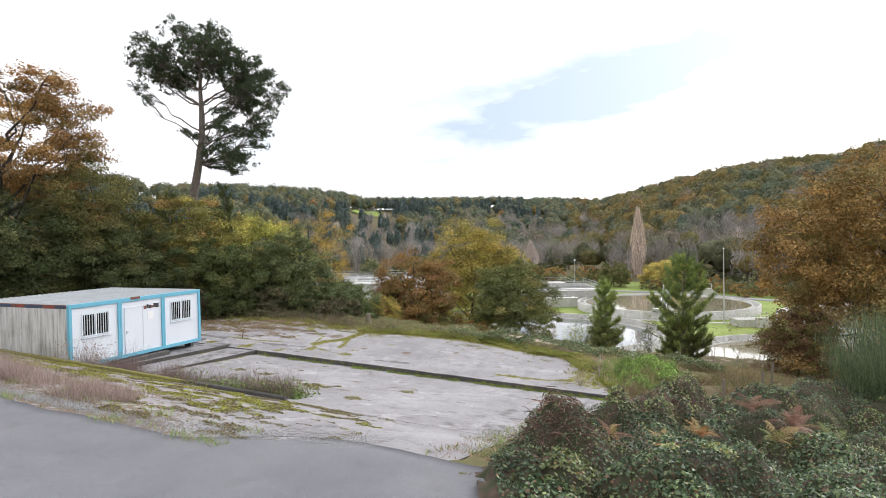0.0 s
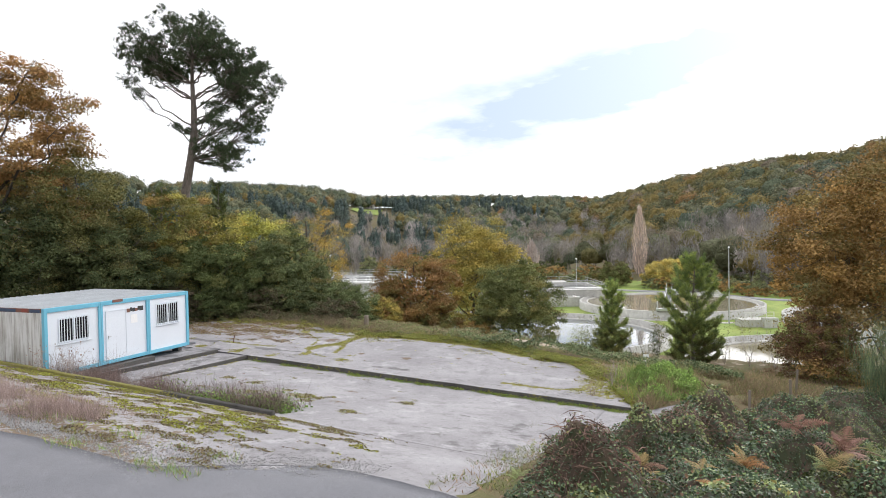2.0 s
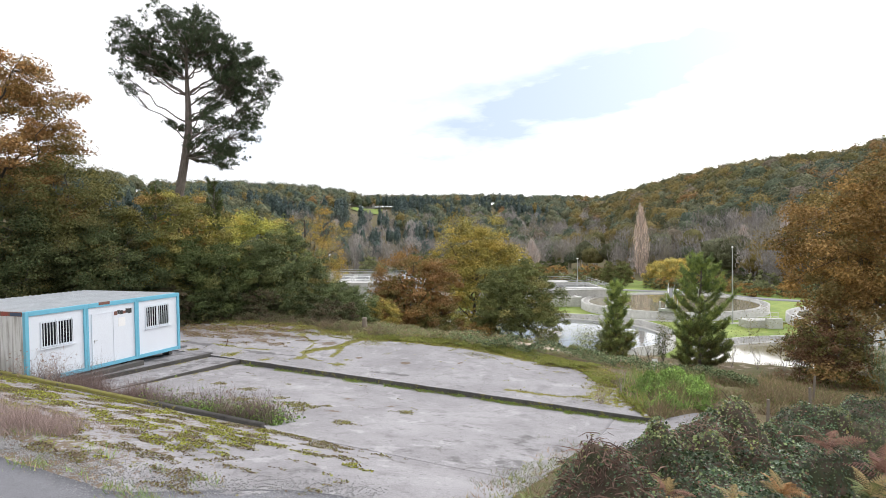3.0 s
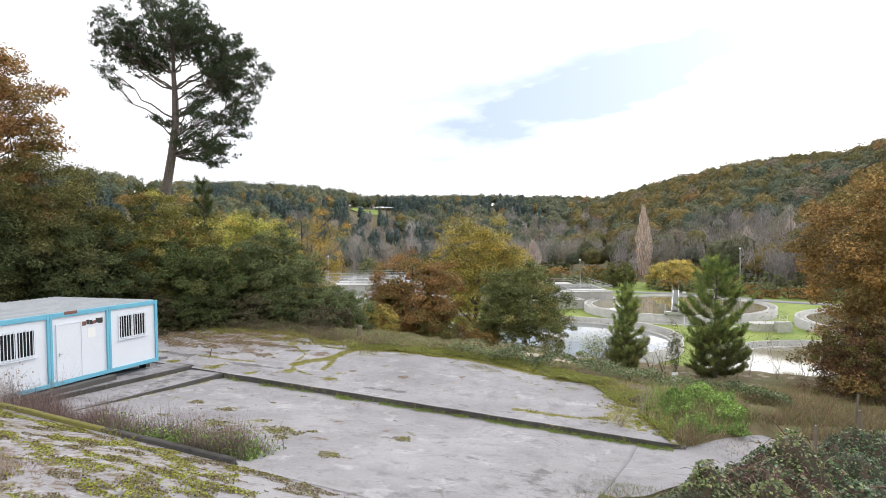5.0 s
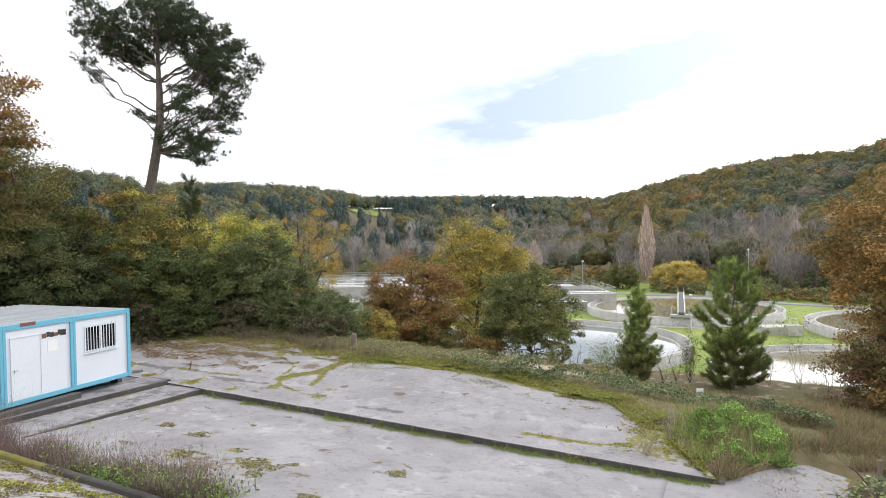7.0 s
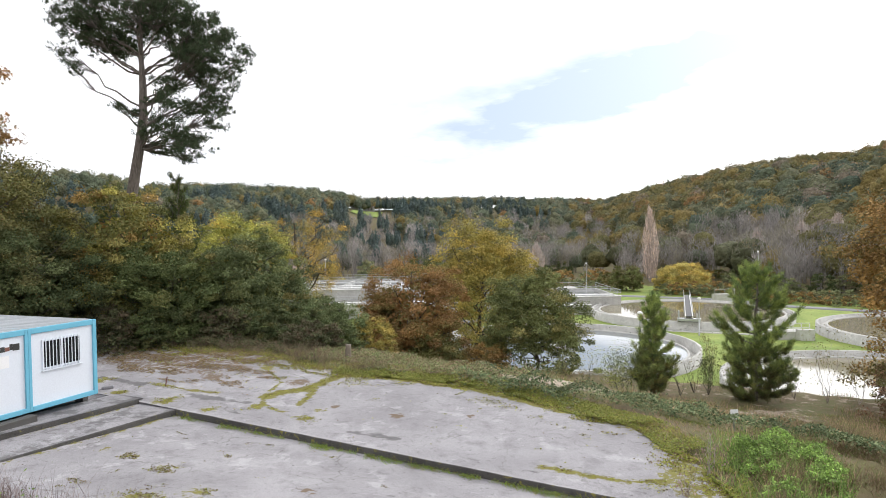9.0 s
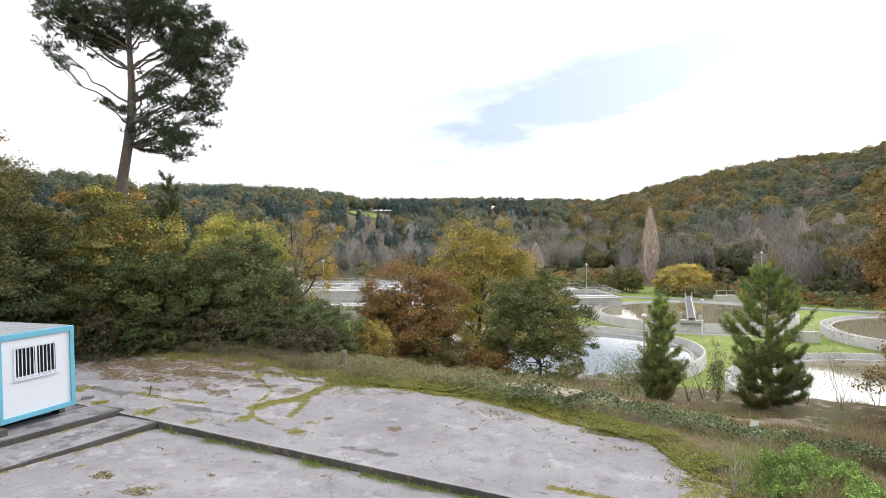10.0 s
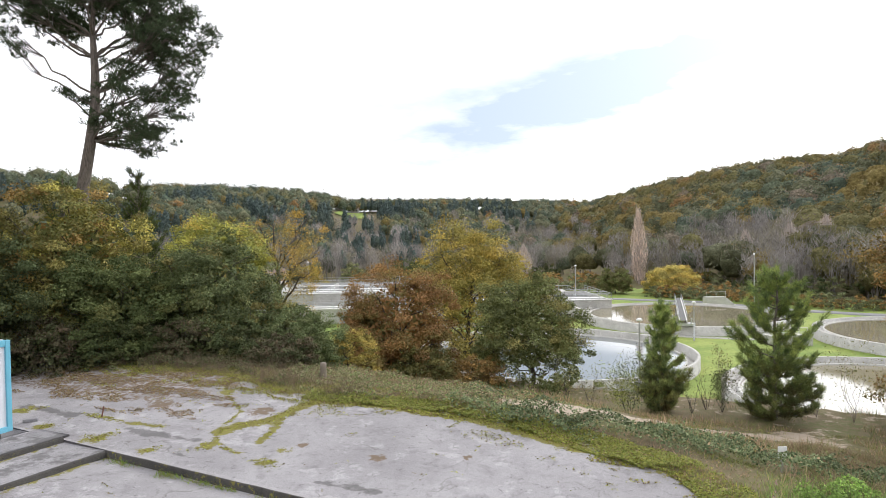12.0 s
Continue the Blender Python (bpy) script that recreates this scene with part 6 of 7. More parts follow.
def domes(x, y, rng, m, box):
    """Rounded clumps over a box of the plan: height of the nearest clump (1 at its middle, low in the creases), the way out from its middle, and its number."""
    cx, cy = rng.uniform(box[0], box[1], m), rng.uniform(box[2], box[3], m)
    rad = 0.75 * math.sqrt((box[1] - box[0]) * (box[3] - box[2]) / m) * rng.uniform(0.7, 1.4, m)
    best, who = np.full(len(x), -9.0), np.zeros(len(x), int)
    for k in range(m):
        q = 1 - ((x - cx[k]) ** 2 + (y - cy[k]) ** 2) / rad[k] ** 2
        w = q > best
        best[w], who[w] = q[w], k
    out = np.stack([(x - cx[who]) / rad[who], (y - cy[who]) / rad[who]], 1)
    return np.clip(best, -0.4, 1), out, who


def bramble_top(x, y):
    """Upper surface of the brambles over the ground, with each place's clump."""
    hb = bramble_height(x, y)
    dome, out, who = domes(x, y, np.random.default_rng(210), 620, (0.5, 18, 5.5, 27))
    top = hb * (0.85 + 0.55 * fractal(x, y, 0.55, 4.0)) + 0.36 * dome * np.clip(hb * 2.2, 0, 1) - 0.05
    return hb, top, out, who


def bald(x, y):
    """Where the leaves have died back to bare brown stems."""
    a = np.exp(-((x - 2.05) / 0.5) ** 2 - ((y - 11.2) / 0.45) ** 2)
    b = np.exp(-((x - 5.6) / 0.8) ** 2 - ((y - 15.3) / 0.6) ** 2) + 0.8 * np.exp(-((x - 7.0) / 0.6) ** 2 - ((y - 16.4) / 0.5) ** 2)
    return np.clip(a + b, 0, 1)


def build_brambles():
    rng = np.random.default_rng(21)
    # dark sheet just under the leaves, its colour painting shade into the gaps
    gx, gy = np.meshgrid(np.arange(0.5, 18.01, 0.12), np.arange(5.5, 27.01, 0.12), indexing="ij")
    hb, top, out, who = bramble_top(gx.ravel(), gy.ravel())
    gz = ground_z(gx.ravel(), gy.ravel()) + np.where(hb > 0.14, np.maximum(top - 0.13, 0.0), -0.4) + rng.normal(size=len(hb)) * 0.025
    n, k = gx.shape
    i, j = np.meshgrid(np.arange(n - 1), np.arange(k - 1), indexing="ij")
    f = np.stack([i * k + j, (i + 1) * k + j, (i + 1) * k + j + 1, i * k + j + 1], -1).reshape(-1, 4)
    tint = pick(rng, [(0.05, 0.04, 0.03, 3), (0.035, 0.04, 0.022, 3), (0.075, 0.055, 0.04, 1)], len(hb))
    tagged(new("bramble_gap_shade", raw_mesh("bramble_gap_shade", np.stack([gx.ravel(), gy.ravel(), gz], 1), f, FOLIAGE, tint)), "dark sheet standing in for shade between the bramble leaves", "brambles", kind="stuff")
    n = 340000
    x, y = rng.uniform(0.8, 18, n), rng.uniform(5.5, 27, n)
    near = rng.random(n) < np.clip(1.35 - (y - 8) / 15, 0.3, 1)
    x, y = x[near], y[near]
    ok = bramble_height(x, y) > 0.13
    x, y = x[ok], y[ok]
    ok = bald(x, y) * 0.72 < rng.random(len(x))
    x, y = x[ok], y[ok]
    hb, top, out, who = bramble_top(x, y)
    h = np.maximum(top - rng.exponential(0.055, len(x)) + 0.03 * rng.random(len(x)), 0.02)
    cent = np.stack([x, y, ground_z(x, y) + h], 1)
    way = np.concatenate([out * 0.8, np.full((len(x), 1), 0.75)], 1)
    v, f = leaf_quads(cent, 0.033 * np.random.default_rng(5).uniform(0.7, 1.25, 620)[who], rng, 0.66, 0.1, way * 1.1)
    tone = rng.uniform(0.6, 1.45, 620)[who][:, None]
    pale = (rng.random(620) < 0.22)[who] & (rng.random(len(x)) < 0.75)
    col = pick(rng, BRAMBLE, len(x))
    col[pale] = pick(rng, [(0.13, 0.17, 0.06, 3), (0.17, 0.20, 0.07, 2), (0.24, 0.20, 0.07, 0.5)], int(pale.sum()))
    tagged(new("brambles", raw_mesh("brambles", v, f, GLOSSY_LEAF, np.repeat(col * tone, 4, 0))), "dense dark green brambles heaped beside the driveway", "brambles", kind="stuff")
    m = 5200
    x, y = rng.uniform(1, 16, m), rng.uniform(8, 23, m)
    hb, top, out, who = bramble_top(x, y)
    w = (hb > 0.3) & (rng.random(m) < 0.22)
    x, y, top = x[w], y[w], top[w]
    tuft_field("bramble_stems", "dry brown bramble stems and dead grass", "stems", x, y, rng.uniform(0.15, 0.45, len(x)), np.full(len(x), 0.010), np.full(len(x), 0.6), TWIG, 23, zf=ground_z(x, y) + np.maximum(top - 0.1, 0))
    dead = [(0.13, 0.085, 0.065, 3), (0.20, 0.135, 0.105, 2), (0.08, 0.055, 0.045, 2)]
    for name, label, cx, cy, rx, ry, m, seed in (("dead_stems", "tangle of dry brown stems over the bramble heap", 2.05, 11.15, 0.75, 0.6, 1500, 24),
                                                 ("dead_thicket", "brown leafless thicket behind the brambles", 6.0, 15.7, 1.7, 1.1, 3600, 25)):
        x, y = cx + rng.normal(size=m) * rx * 0.6, cy + rng.normal(size=m) * ry * 0.6
        hb, top, out, who = bramble_top(x, y)
        ok = hb > 0.2
        x, y, top = x[ok], y[ok], top[ok]
        base = np.stack([x, y, ground_z(x, y) + top * rng.uniform(0.75, 1.03, len(x))], 1)
        fall = rng.normal(size=(len(x), 3)) * np.array([0.17, 0.17, 0.10]) - np.array([0.0, 0.03, 0.08]) * rng.uniform(0, 1.8, (len(x), 1))
        side = rng.normal(size=(len(x), 3)) * 0.0045
        v = np.stack([base - side, base + side, base + fall * 0.5 + np.array([0, 0, 0.05]) + side, base + fall * 0.5 + np.array([0, 0, 0.05]) - side, base + fall], 1)
        nn = np.arange(len(x))[:, None] * 5
        tri = np.concatenate([nn + np.array([[0, 1, 2]]), nn + np.array([[0, 2, 3]]), nn + np.array([[3, 2, 4]])])
        tagged(new(name, raw_mesh(name, v.reshape(-1, 3), tri, FOLIAGE, np.repeat(pick(rng, dead, len(x)), 5, 0))), label, "stems", kind="stuff")


build_brambles()


def build_bank_growth():
    rng = np.random.default_rng(31)
    n = 190000
    u, v = rng.uniform(-9, 36, n), rng.uniform(-1, 34, n)
    x, y = xy_of(u, v)
    den = fractal(x, y, 0.35, 2.0)
    sand = 0.8 * np.exp(-((v - 25) / 2.6) ** 2) * sm(-2, 6, u) + 1.5 * sandy(u, v)
    keep = (den + 0.4 - sand * 0.8 - 0.6 * sm(9.5, 7.5, v) * sm(20, 18, u) > rng.random(n) * 0.9) & ((v > far_edge(u) - 0.2) & (u < 19.5) | (u > 20.5 + 0.2 * np.maximum(3 - v, 0)))
    x, y, v = x[keep], y[keep], v[keep]
    tuft_field("dry_grass", "straw-coloured dead grass on the bank", "dry grass", x, y, rng.uniform(0.12, 0.5, len(x)) * (0.3 + 0.7 * sm(7.5, 11, v)), np.full(len(x), 0.02), np.full(len(x), 0.45), STRAW + [(0.13, 0.16, 0.06, 3), (0.24, 0.16, 0.11, 2)], 32)
    n = 85000
    u, v = rng.uniform(5, 21, n), rng.uniform(5.6, 12, n)
    x, y = xy_of(u, v)
    band = np.exp(-((v - np.interp(u, (5, 9.4, 12, 15, 17, 21), (8.6, 7.3, 7.4, 8.6, 7.9, 6.0))) / 1.1) ** 2)
    den = fractal(x, y, 0.5, 6.0)
    keep = band * (0.75 + 0.6 * den) * sm(6.5, 9.5, u) > rng.random(n)
    x, y = x[keep], y[keep]
    dome, out, who = domes(x, y, rng, 150, (float(x.min()), float(x.max()), float(y.min()), float(y.max())))
    h = np.maximum(0.30 * (1 + 0.9 * fractal(x, y, 0.9, 5.0)) + 0.24 * dome - rng.exponential(0.07, len(x)), 0.03)
    cover("ivy_strip", "low grey-green brambles along the slab edge", "brambles", x, y, h, 0.042, [(0.11, 0.145, 0.075, 3), (0.155, 0.185, 0.095, 2), (0.07, 0.095, 0.045, 2), (0.22, 0.17, 0.10, 0.5)], 34, 0.6, vary=rng.uniform(0.7, 1.35, 150)[who])
    n = 80000
    u, v = rng.uniform(-8, 19.5, n), rng.uniform(4.5, 9.5, n)
    x, y = xy_of(u, v)
    e = far_edge(u)
    keep = (np.abs(v - e - 0.6) < 1.2 + 0.8 * fractal(x, y, 0.6, 9.0)) & (v > e - 0.25)
    x, y = x[keep], y[keep]
    tuft_field("edge_grass", "short yellow-green grass and moss along the slab rim", "grass", x, y, rng.uniform(0.03, 0.10, len(x)), np.full(len(x), 0.022), np.full(len(x), 0.9),
               [(0.29, 0.30, 0.07, 3), (0.20, 0.24, 0.06, 3), (0.27, 0.20, 0.11, 2.5)], 36)


build_bank_growth()


def build_turf():
    """Short rough turf wherever bare ground lies near the slabs."""
    rng = np.random.default_rng(37)
    n = 210000
    u, v = rng.uniform(-10, 30, n), rng.uniform(-16, 22, n)
    inside = (u < 15.9) & (v < far_edge(u) - 0.05) | (u < 17.9) & (v > -5) & (v < far_edge(u) - 0.05) | (v < -12.2) & (u < 17)
    path = (u < 21.3) & (v > -5.4 + 4.6 * sm(16.5, 20, u)) & (v < 2.5 * sm(17.5, 20, u))
    k = ~(inside | path) & (v > -13)
    u, v = u[k], v[k]
    x, y = xy_of(u, v)
    den = fractal(x, y, 0.8, 1.7)
    k = den + 0.75 - 1.1 * sandy(u, v) > rng.random(len(x))
    x, y, den = x[k], y[k], den[k]
    v2, f2 = blades(np.stack([x, y, ground_z(x, y) - 0.01], 1), rng.uniform(0.04, 0.13, len(x)), np.full(len(x), 0.025), np.full(len(x), 0.9), rng)
    green = pick(rng, [(0.17, 0.19, 0.06, 3), (0.13, 0.16, 0.05, 2), (0.25, 0.23, 0.07, 1)], len(x))
    brown = pick(rng, [(0.28, 0.20, 0.13, 3), (0.21, 0.155, 0.10, 2), (0.34, 0.26, 0.17, 1)], len(x))
    m = np.clip(0.5 + den * 1.6, 0, 1)[:, None]
    mixed = np.where(rng.random((len(x), 1)) < m, green, brown)
    tagged(new("turf", raw_mesh("turf", v2, f2, FOLIAGE, np.repeat(mixed, 3, 0))), "short rough turf, half green and half dead", "grass", kind="stuff")


build_turf()


def moss_patch(name, label, u, v, zf, mask, size, colours, seed):
    """Moss cushions: small flat leaves heaped where the mask is high, standing higher towards the middle of a patch."""
    rng = np.random.default_rng(seed)
    k = mask > 0.03 + 0.12 * rng.random(len(u))
    u, v, mask = u[k], v[k], np.clip(mask[k], 0, 0.4)
    x, y = xy_of(u, v)
    z = zf(u, v) + 0.004 + 0.10 * mask * rng.random(len(x))
    vv, ff = leaf_quads(np.stack([x, y, z], 1), size, rng, 0.8, 0.9)
    tagged(new(name, raw_mesh(name, vv, ff, FOLIAGE, np.repeat(pick(rng, colours, len(x)), 4, 0))), label, "moss", kind="stuff")


def patch_noise(u, v, su, sv, seed):
    return np.array([noise.fractal((a * su, b * sv, seed), 0.75, 2.1, 5) for a, b in zip(u, v)])


def build_moss():
    rng = np.random.default_rng(39)
    bright = [(0.24, 0.26, 0.045, 3), (0.17, 0.18, 0.04, 2), (0.13, 0.10, 0.045, 2)]
    dull = [(0.115, 0.09, 0.06, 3), (0.16, 0.13, 0.07, 2), (0.15, 0.16, 0.05, 1.5)]
    n = 120000
    u, v = rng.uniform(-8, 14, n), rng.uniform(-13.6, -8.65, n)
    q = patch_noise(u, v, 0.55, 1.5, 3.0)
    g = q - 0.08 - 0.55 * sm(9.5, 14, u) - 0.25 * sm(-11.6, -12.6, v) + 0.16 * np.exp(-((v + 10.4 + 0.06 * u) / 0.8) ** 2)
    moss_patch("drive_moss", "yellow-green moss cushions on the driveway", u, v, z_drive, g, 0.022, bright, 40)
    q = patch_noise(u, v, 0.9, 2.2, 8.0)
    g = q - 0.13 - 0.40 * sm(11.5, 14.5, u)
    moss_patch("drive_litter", "dark clumps of soil and dead moss on the driveway", u, v, z_drive, g, 0.02, dull, 41)
    n = 60000
    u = rng.uniform(-11, 17.5, n)
    v = far_edge(u) + 0.3 - rng.exponential(0.9, n) * np.where(u < 2, 1.9, 0.6)
    k = v > 0.4
    u, v = u[k], v[k]
    q = patch_noise(u, v, 0.7, 1.3, 5.0)
    g = q + 0.16 - 0.28 * (far_edge(u) - v)
    moss_patch("slab_moss", "moss and thin turf creeping over the slab rim", u, v, z_upper, g + 0.12 * sm(2, -3, u), 0.024, bright + [(0.20, 0.15, 0.085, 1.5)], 42)
    n = 46000
    u, v = rng.uniform(-10, 1.5, n), rng.uniform(2.2, 7.3, n)
    q = patch_noise(u, v, 0.6, 1.2, 17.0)
    zone = sm(2.3, 3.6, v - 0.12 * np.maximum(u + 6, 0)) * sm(1.2, -2.5, u)
    moss_patch("slab_turf", "thin brown turf and dead moss on the slab", u, v, z_upper, np.where(v < far_edge(u) + 0.2, q + 0.34 * zone - 0.22, -1), 0.022,
               [(0.19, 0.135, 0.075, 3), (0.15, 0.105, 0.065, 3), (0.20, 0.18, 0.065, 2), (0.24, 0.18, 0.11, 1)], 48)
    n = 60000
    u, v = rng.uniform(-7, 17, n), rng.uniform(0.1, 7.2, n)
    q = patch_noise(u, v, 1.4, 1.4, 7.5)
    moss_patch("crack_moss", "thick yellow-green moss in the cracks of the slab", u, v, z_upper, np.where(v < far_edge(u) + 0.2, upper_moss(u, v) * 0.6 - 0.32 + 0.5 * q, -1), 0.022, bright, 47)
    n = 80000
    u, v = rng.uniform(0.2, 12, n), rng.uniform(-8.3, -0.3, n)
    q = patch_noise(u, v, 0.8, 1.6, 12.0)
    g = 0.55 * q - 0.33 + 0.62 * spots(u, v, YARD_MOSS) + 0.1 * sm(-7, -8.2, v) * sm(11, 9, u)
    moss_patch("yard_moss", "brown moss and grit patches on the lower yard", u, v, z_pad, g, 0.02, dull + bright[1:2], 43)
    n = 9000
    u = rng.uniform(-10, 4, n)
    v = far_edge(u) + 0.9 + rng.normal(size=n) * 0.6
    x, y = xy_of(u, v)
    k = fractal(x, y, 0.9, 12.0) > 0.05
    x, y = x[k], y[k]
    m = 60000
    u2 = rng.uniform(2, 17.5, m)
    v2 = far_edge(u2) - 0.25 + rng.random(m) ** 1.4 * (1.0 + 0.9 * sm(8, 13, u2))
    x2, y2 = xy_of(u2, v2)
    ok = fractal(x2, y2, 1.0, 21.0) > -0.28
    x2, y2 = x2[ok], y2[ok]
    cover("rim_moss", "bright green moss along the rim of the slab", "moss", x2, y2, 0.01 + 0.05 * rng.random(len(x2)) + 0.1 * sm(0.0, 0.4, fractal(x2, y2, 0.8, 2.2)), 0.026,
          [(0.20, 0.225, 0.05, 3), (0.15, 0.185, 0.05, 3), (0.25, 0.24, 0.06, 1.5), (0.17, 0.13, 0.07, 1)], 49, 0.9, lift=0.03)
    m = 52000
    u2 = rng.uniform(-11, 9, m)
    v2 = far_edge(u2) + 0.5 + rng.random(m) ** 1.3 * 5.5
    x2, y2 = xy_of(u2, v2)
    lump = fractal(x2, y2, 0.7, 4.4)
    ok = lump > -0.15 - 0.1 * (v2 - far_edge(u2))
    x2, y2, lump = x2[ok], y2[ok], lump[ok]
    cover("hedge_foot_cover", "low dark weeds and dead leaves along the hedge foot", "weeds", x2, y2, np.maximum((0.12 + 0.45 * np.clip(lump + 0.2, 0, 1)) - rng.exponential(0.08, len(x2)), 0.02), 0.035,
          [(0.07, 0.09, 0.04, 3), (0.11, 0.085, 0.055, 2.5), (0.15, 0.12, 0.075, 1.5), (0.12, 0.16, 0.06, 1)], 46, 0.5, vary=1.0 + 0.9 * sm(-2, 1.5, uv_of(x2, y2)[0]))
    tuft_field("hedge_foot_weeds", "dry brown weeds and dead stems along the hedge foot", "dry weeds", x, y, rng.uniform(0.15, 0.75, len(x)), np.full(len(x), 0.010), np.full(len(x), 0.5), [(0.14, 0.105, 0.08, 3), (0.20, 0.155, 0.11, 2), (0.13, 0.15, 0.06, 1.5)], 44)


build_moss()


def build_path_side():
    """Dead and green growth on the bare bank between the path and the bank's dry grass."""
    rng = np.random.default_rng(47)
    n = 90000
    u, v = rng.uniform(17.6, 29, n), rng.uniform(0.2, 14, n)
    x, y = xy_of(u, v)
    q = fractal(x, y, 0.8, 15.0)
    k = (q + 0.55 - 1.2 * sandy(u, v) > rng.random(n) * 0.9) & (v > 2.9 * sm(17.5, 20, u) - 0.25)
    x, y, q = x[k], y[k], q[k]
    z = ground_z(x, y)
    uu, vv = uv_of(x, y)
    tuft_field("bank_weeds", "brown dead weeds with some green on the bank", "dry weeds", x, y, rng.uniform(0.12, 0.5, len(x)) * (0.8 + 0.7 * q), np.full(len(x), 0.018), np.full(len(x), 0.7),
               [(0.20, 0.15, 0.09, 3), (0.14, 0.105, 0.07, 3), (0.13, 0.16, 0.055, 2), (0.28, 0.22, 0.14, 1)], 48, zf=z - 0.06)


build_path_side()


def build_weeds():
    rng = np.random.default_rng(41)
    n = 36000
    a, r = rng.uniform(0, 6.3, n), np.sqrt(rng.random(n))
    u, v = 18.2 + np.cos(a) * r * 1.9, 3.6 + np.sin(a) * r * 2.6
    x, y = xy_of(u, v)
    dome, out, who = domes(x, y, rng, 45, (float(x.min()), float(x.max()), float(y.min()), float(y.max())))
    tone = rng.uniform(0.7, 1.4, 45)[who]
    top = 0.34 * (1 - r ** 2) * (0.75 + 1.3 * fractal(x, y, 0.9, 3.0)) + 0.05 + 0.24 * dome * (1 - r ** 4)
    q = fractal(x, y, 1.3, 5.5) - 0.5 * r ** 3 > -0.22
    x, y, top, tone = x[q], y[q], top[q], tone[q]
    n = len(x)
    cover("green_weeds", "heap of bright green leafy weeds", "weeds", x, y, np.maximum(top - rng.exponential(0.1, n), 0.02), 0.032, FRESH, 42, 0.5, vary=np.clip(tone, 0.75, 1.5))
    n = 1800
    a, r = rng.uniform(0, 6.3, n), np.sqrt(rng.random(n)) * 1.1
    x, y = xy_of(17.9 + np.cos(a) * r * 1.6, 3.4 + np.sin(a) * r * 2.3)
    tuft_field("weed_stems", "tall green stems and tan grass among the weeds", "weeds", x, y, rng.uniform(0.2, 0.7, n), np.full(n, 0.014), np.full(n, 0.4), FRESH + STRAW[:1], 43)
    n = 6500
    u = rng.uniform(0.1, 17.6, n)
    dens = np.array([noise.fractal((a * 0.9, 4.0, 0), 0.8, 2.0, 3) for a in u])
    v = -0.10 - np.abs(rng.normal(size=n)) * (0.06 + 0.16 * np.clip(dens + 0.2, 0, 1))
    k = dens + 0.22 + 0.3 * sm(5, 12, u) > rng.random(n) * 0.8
    x, y = xy_of(u[k], v[k])
    tuft_field("gutter_weeds", "bright green weeds growing along the kerb", "weeds", x, y, rng.uniform(0.03, 0.13, len(x)), np.full(len(x), 0.02), np.full(len(x), 0.8),
               [(0.13, 0.20, 0.035, 3), (0.18, 0.24, 0.05, 2), (0.17, 0.14, 0.05, 1)], 44, zf=pad_z(x, y))
    n = 16000
    t = rng.random(n)
    u = np.where(t < 0.5, rng.uniform(0.6, 9.2, n), rng.uniform(-2.3, 3.5, n))
    v = np.where(t < 0.5, -8.3 + np.abs(rng.normal(size=n)) * 0.55, -7.6 + rng.normal(size=n) * 0.45)
    k = (u > -2.0) | (rng.random(n) < 0.5)
    x, y = xy_of(u[k], v[k])
    cl = fractal(x, y, 1.1, 7.0)
    q = cl > -0.25
    x, y, cl = x[q], y[q], cl[q]
    uu, vv = uv_of(x, y)
    zf = np.where(uu > 0, z_lower(uu, vv), -0.44 - 0.02 * vv)
    tuft_field("dry_shrubs", "purple-brown dry weeds along the mossy kerb", "dry weeds", x, y, rng.uniform(0.3, 0.95, len(x)) * (0.75 + cl) * np.where(uu < 1.5, 1.35, 1.0), np.full(len(x), 0.010), np.full(len(x), 0.33), TWIG, 45, zf=zf)
    cover_n = 5000
    u, v = rng.uniform(4, 9.4, cover_n), -8.25 + np.abs(rng.normal(size=cover_n)) * 0.5
    x, y = xy_of(u, v)
    v2, f2 = leaf_quads(np.stack([x, y, z_lower(u, v) + rng.exponential(0.12, cover_n)], 1), 0.035, rng, 0.6, 0.5)
    tagged(new("kerb_weeds", raw_mesh("kerb_weeds", v2, f2, FOLIAGE, np.repeat(pick(rng, FRESH, cover_n) * 0.8, 4, 0))), "green leafy weeds at the kerb end", "weeds", kind="stuff")


build_weeds()


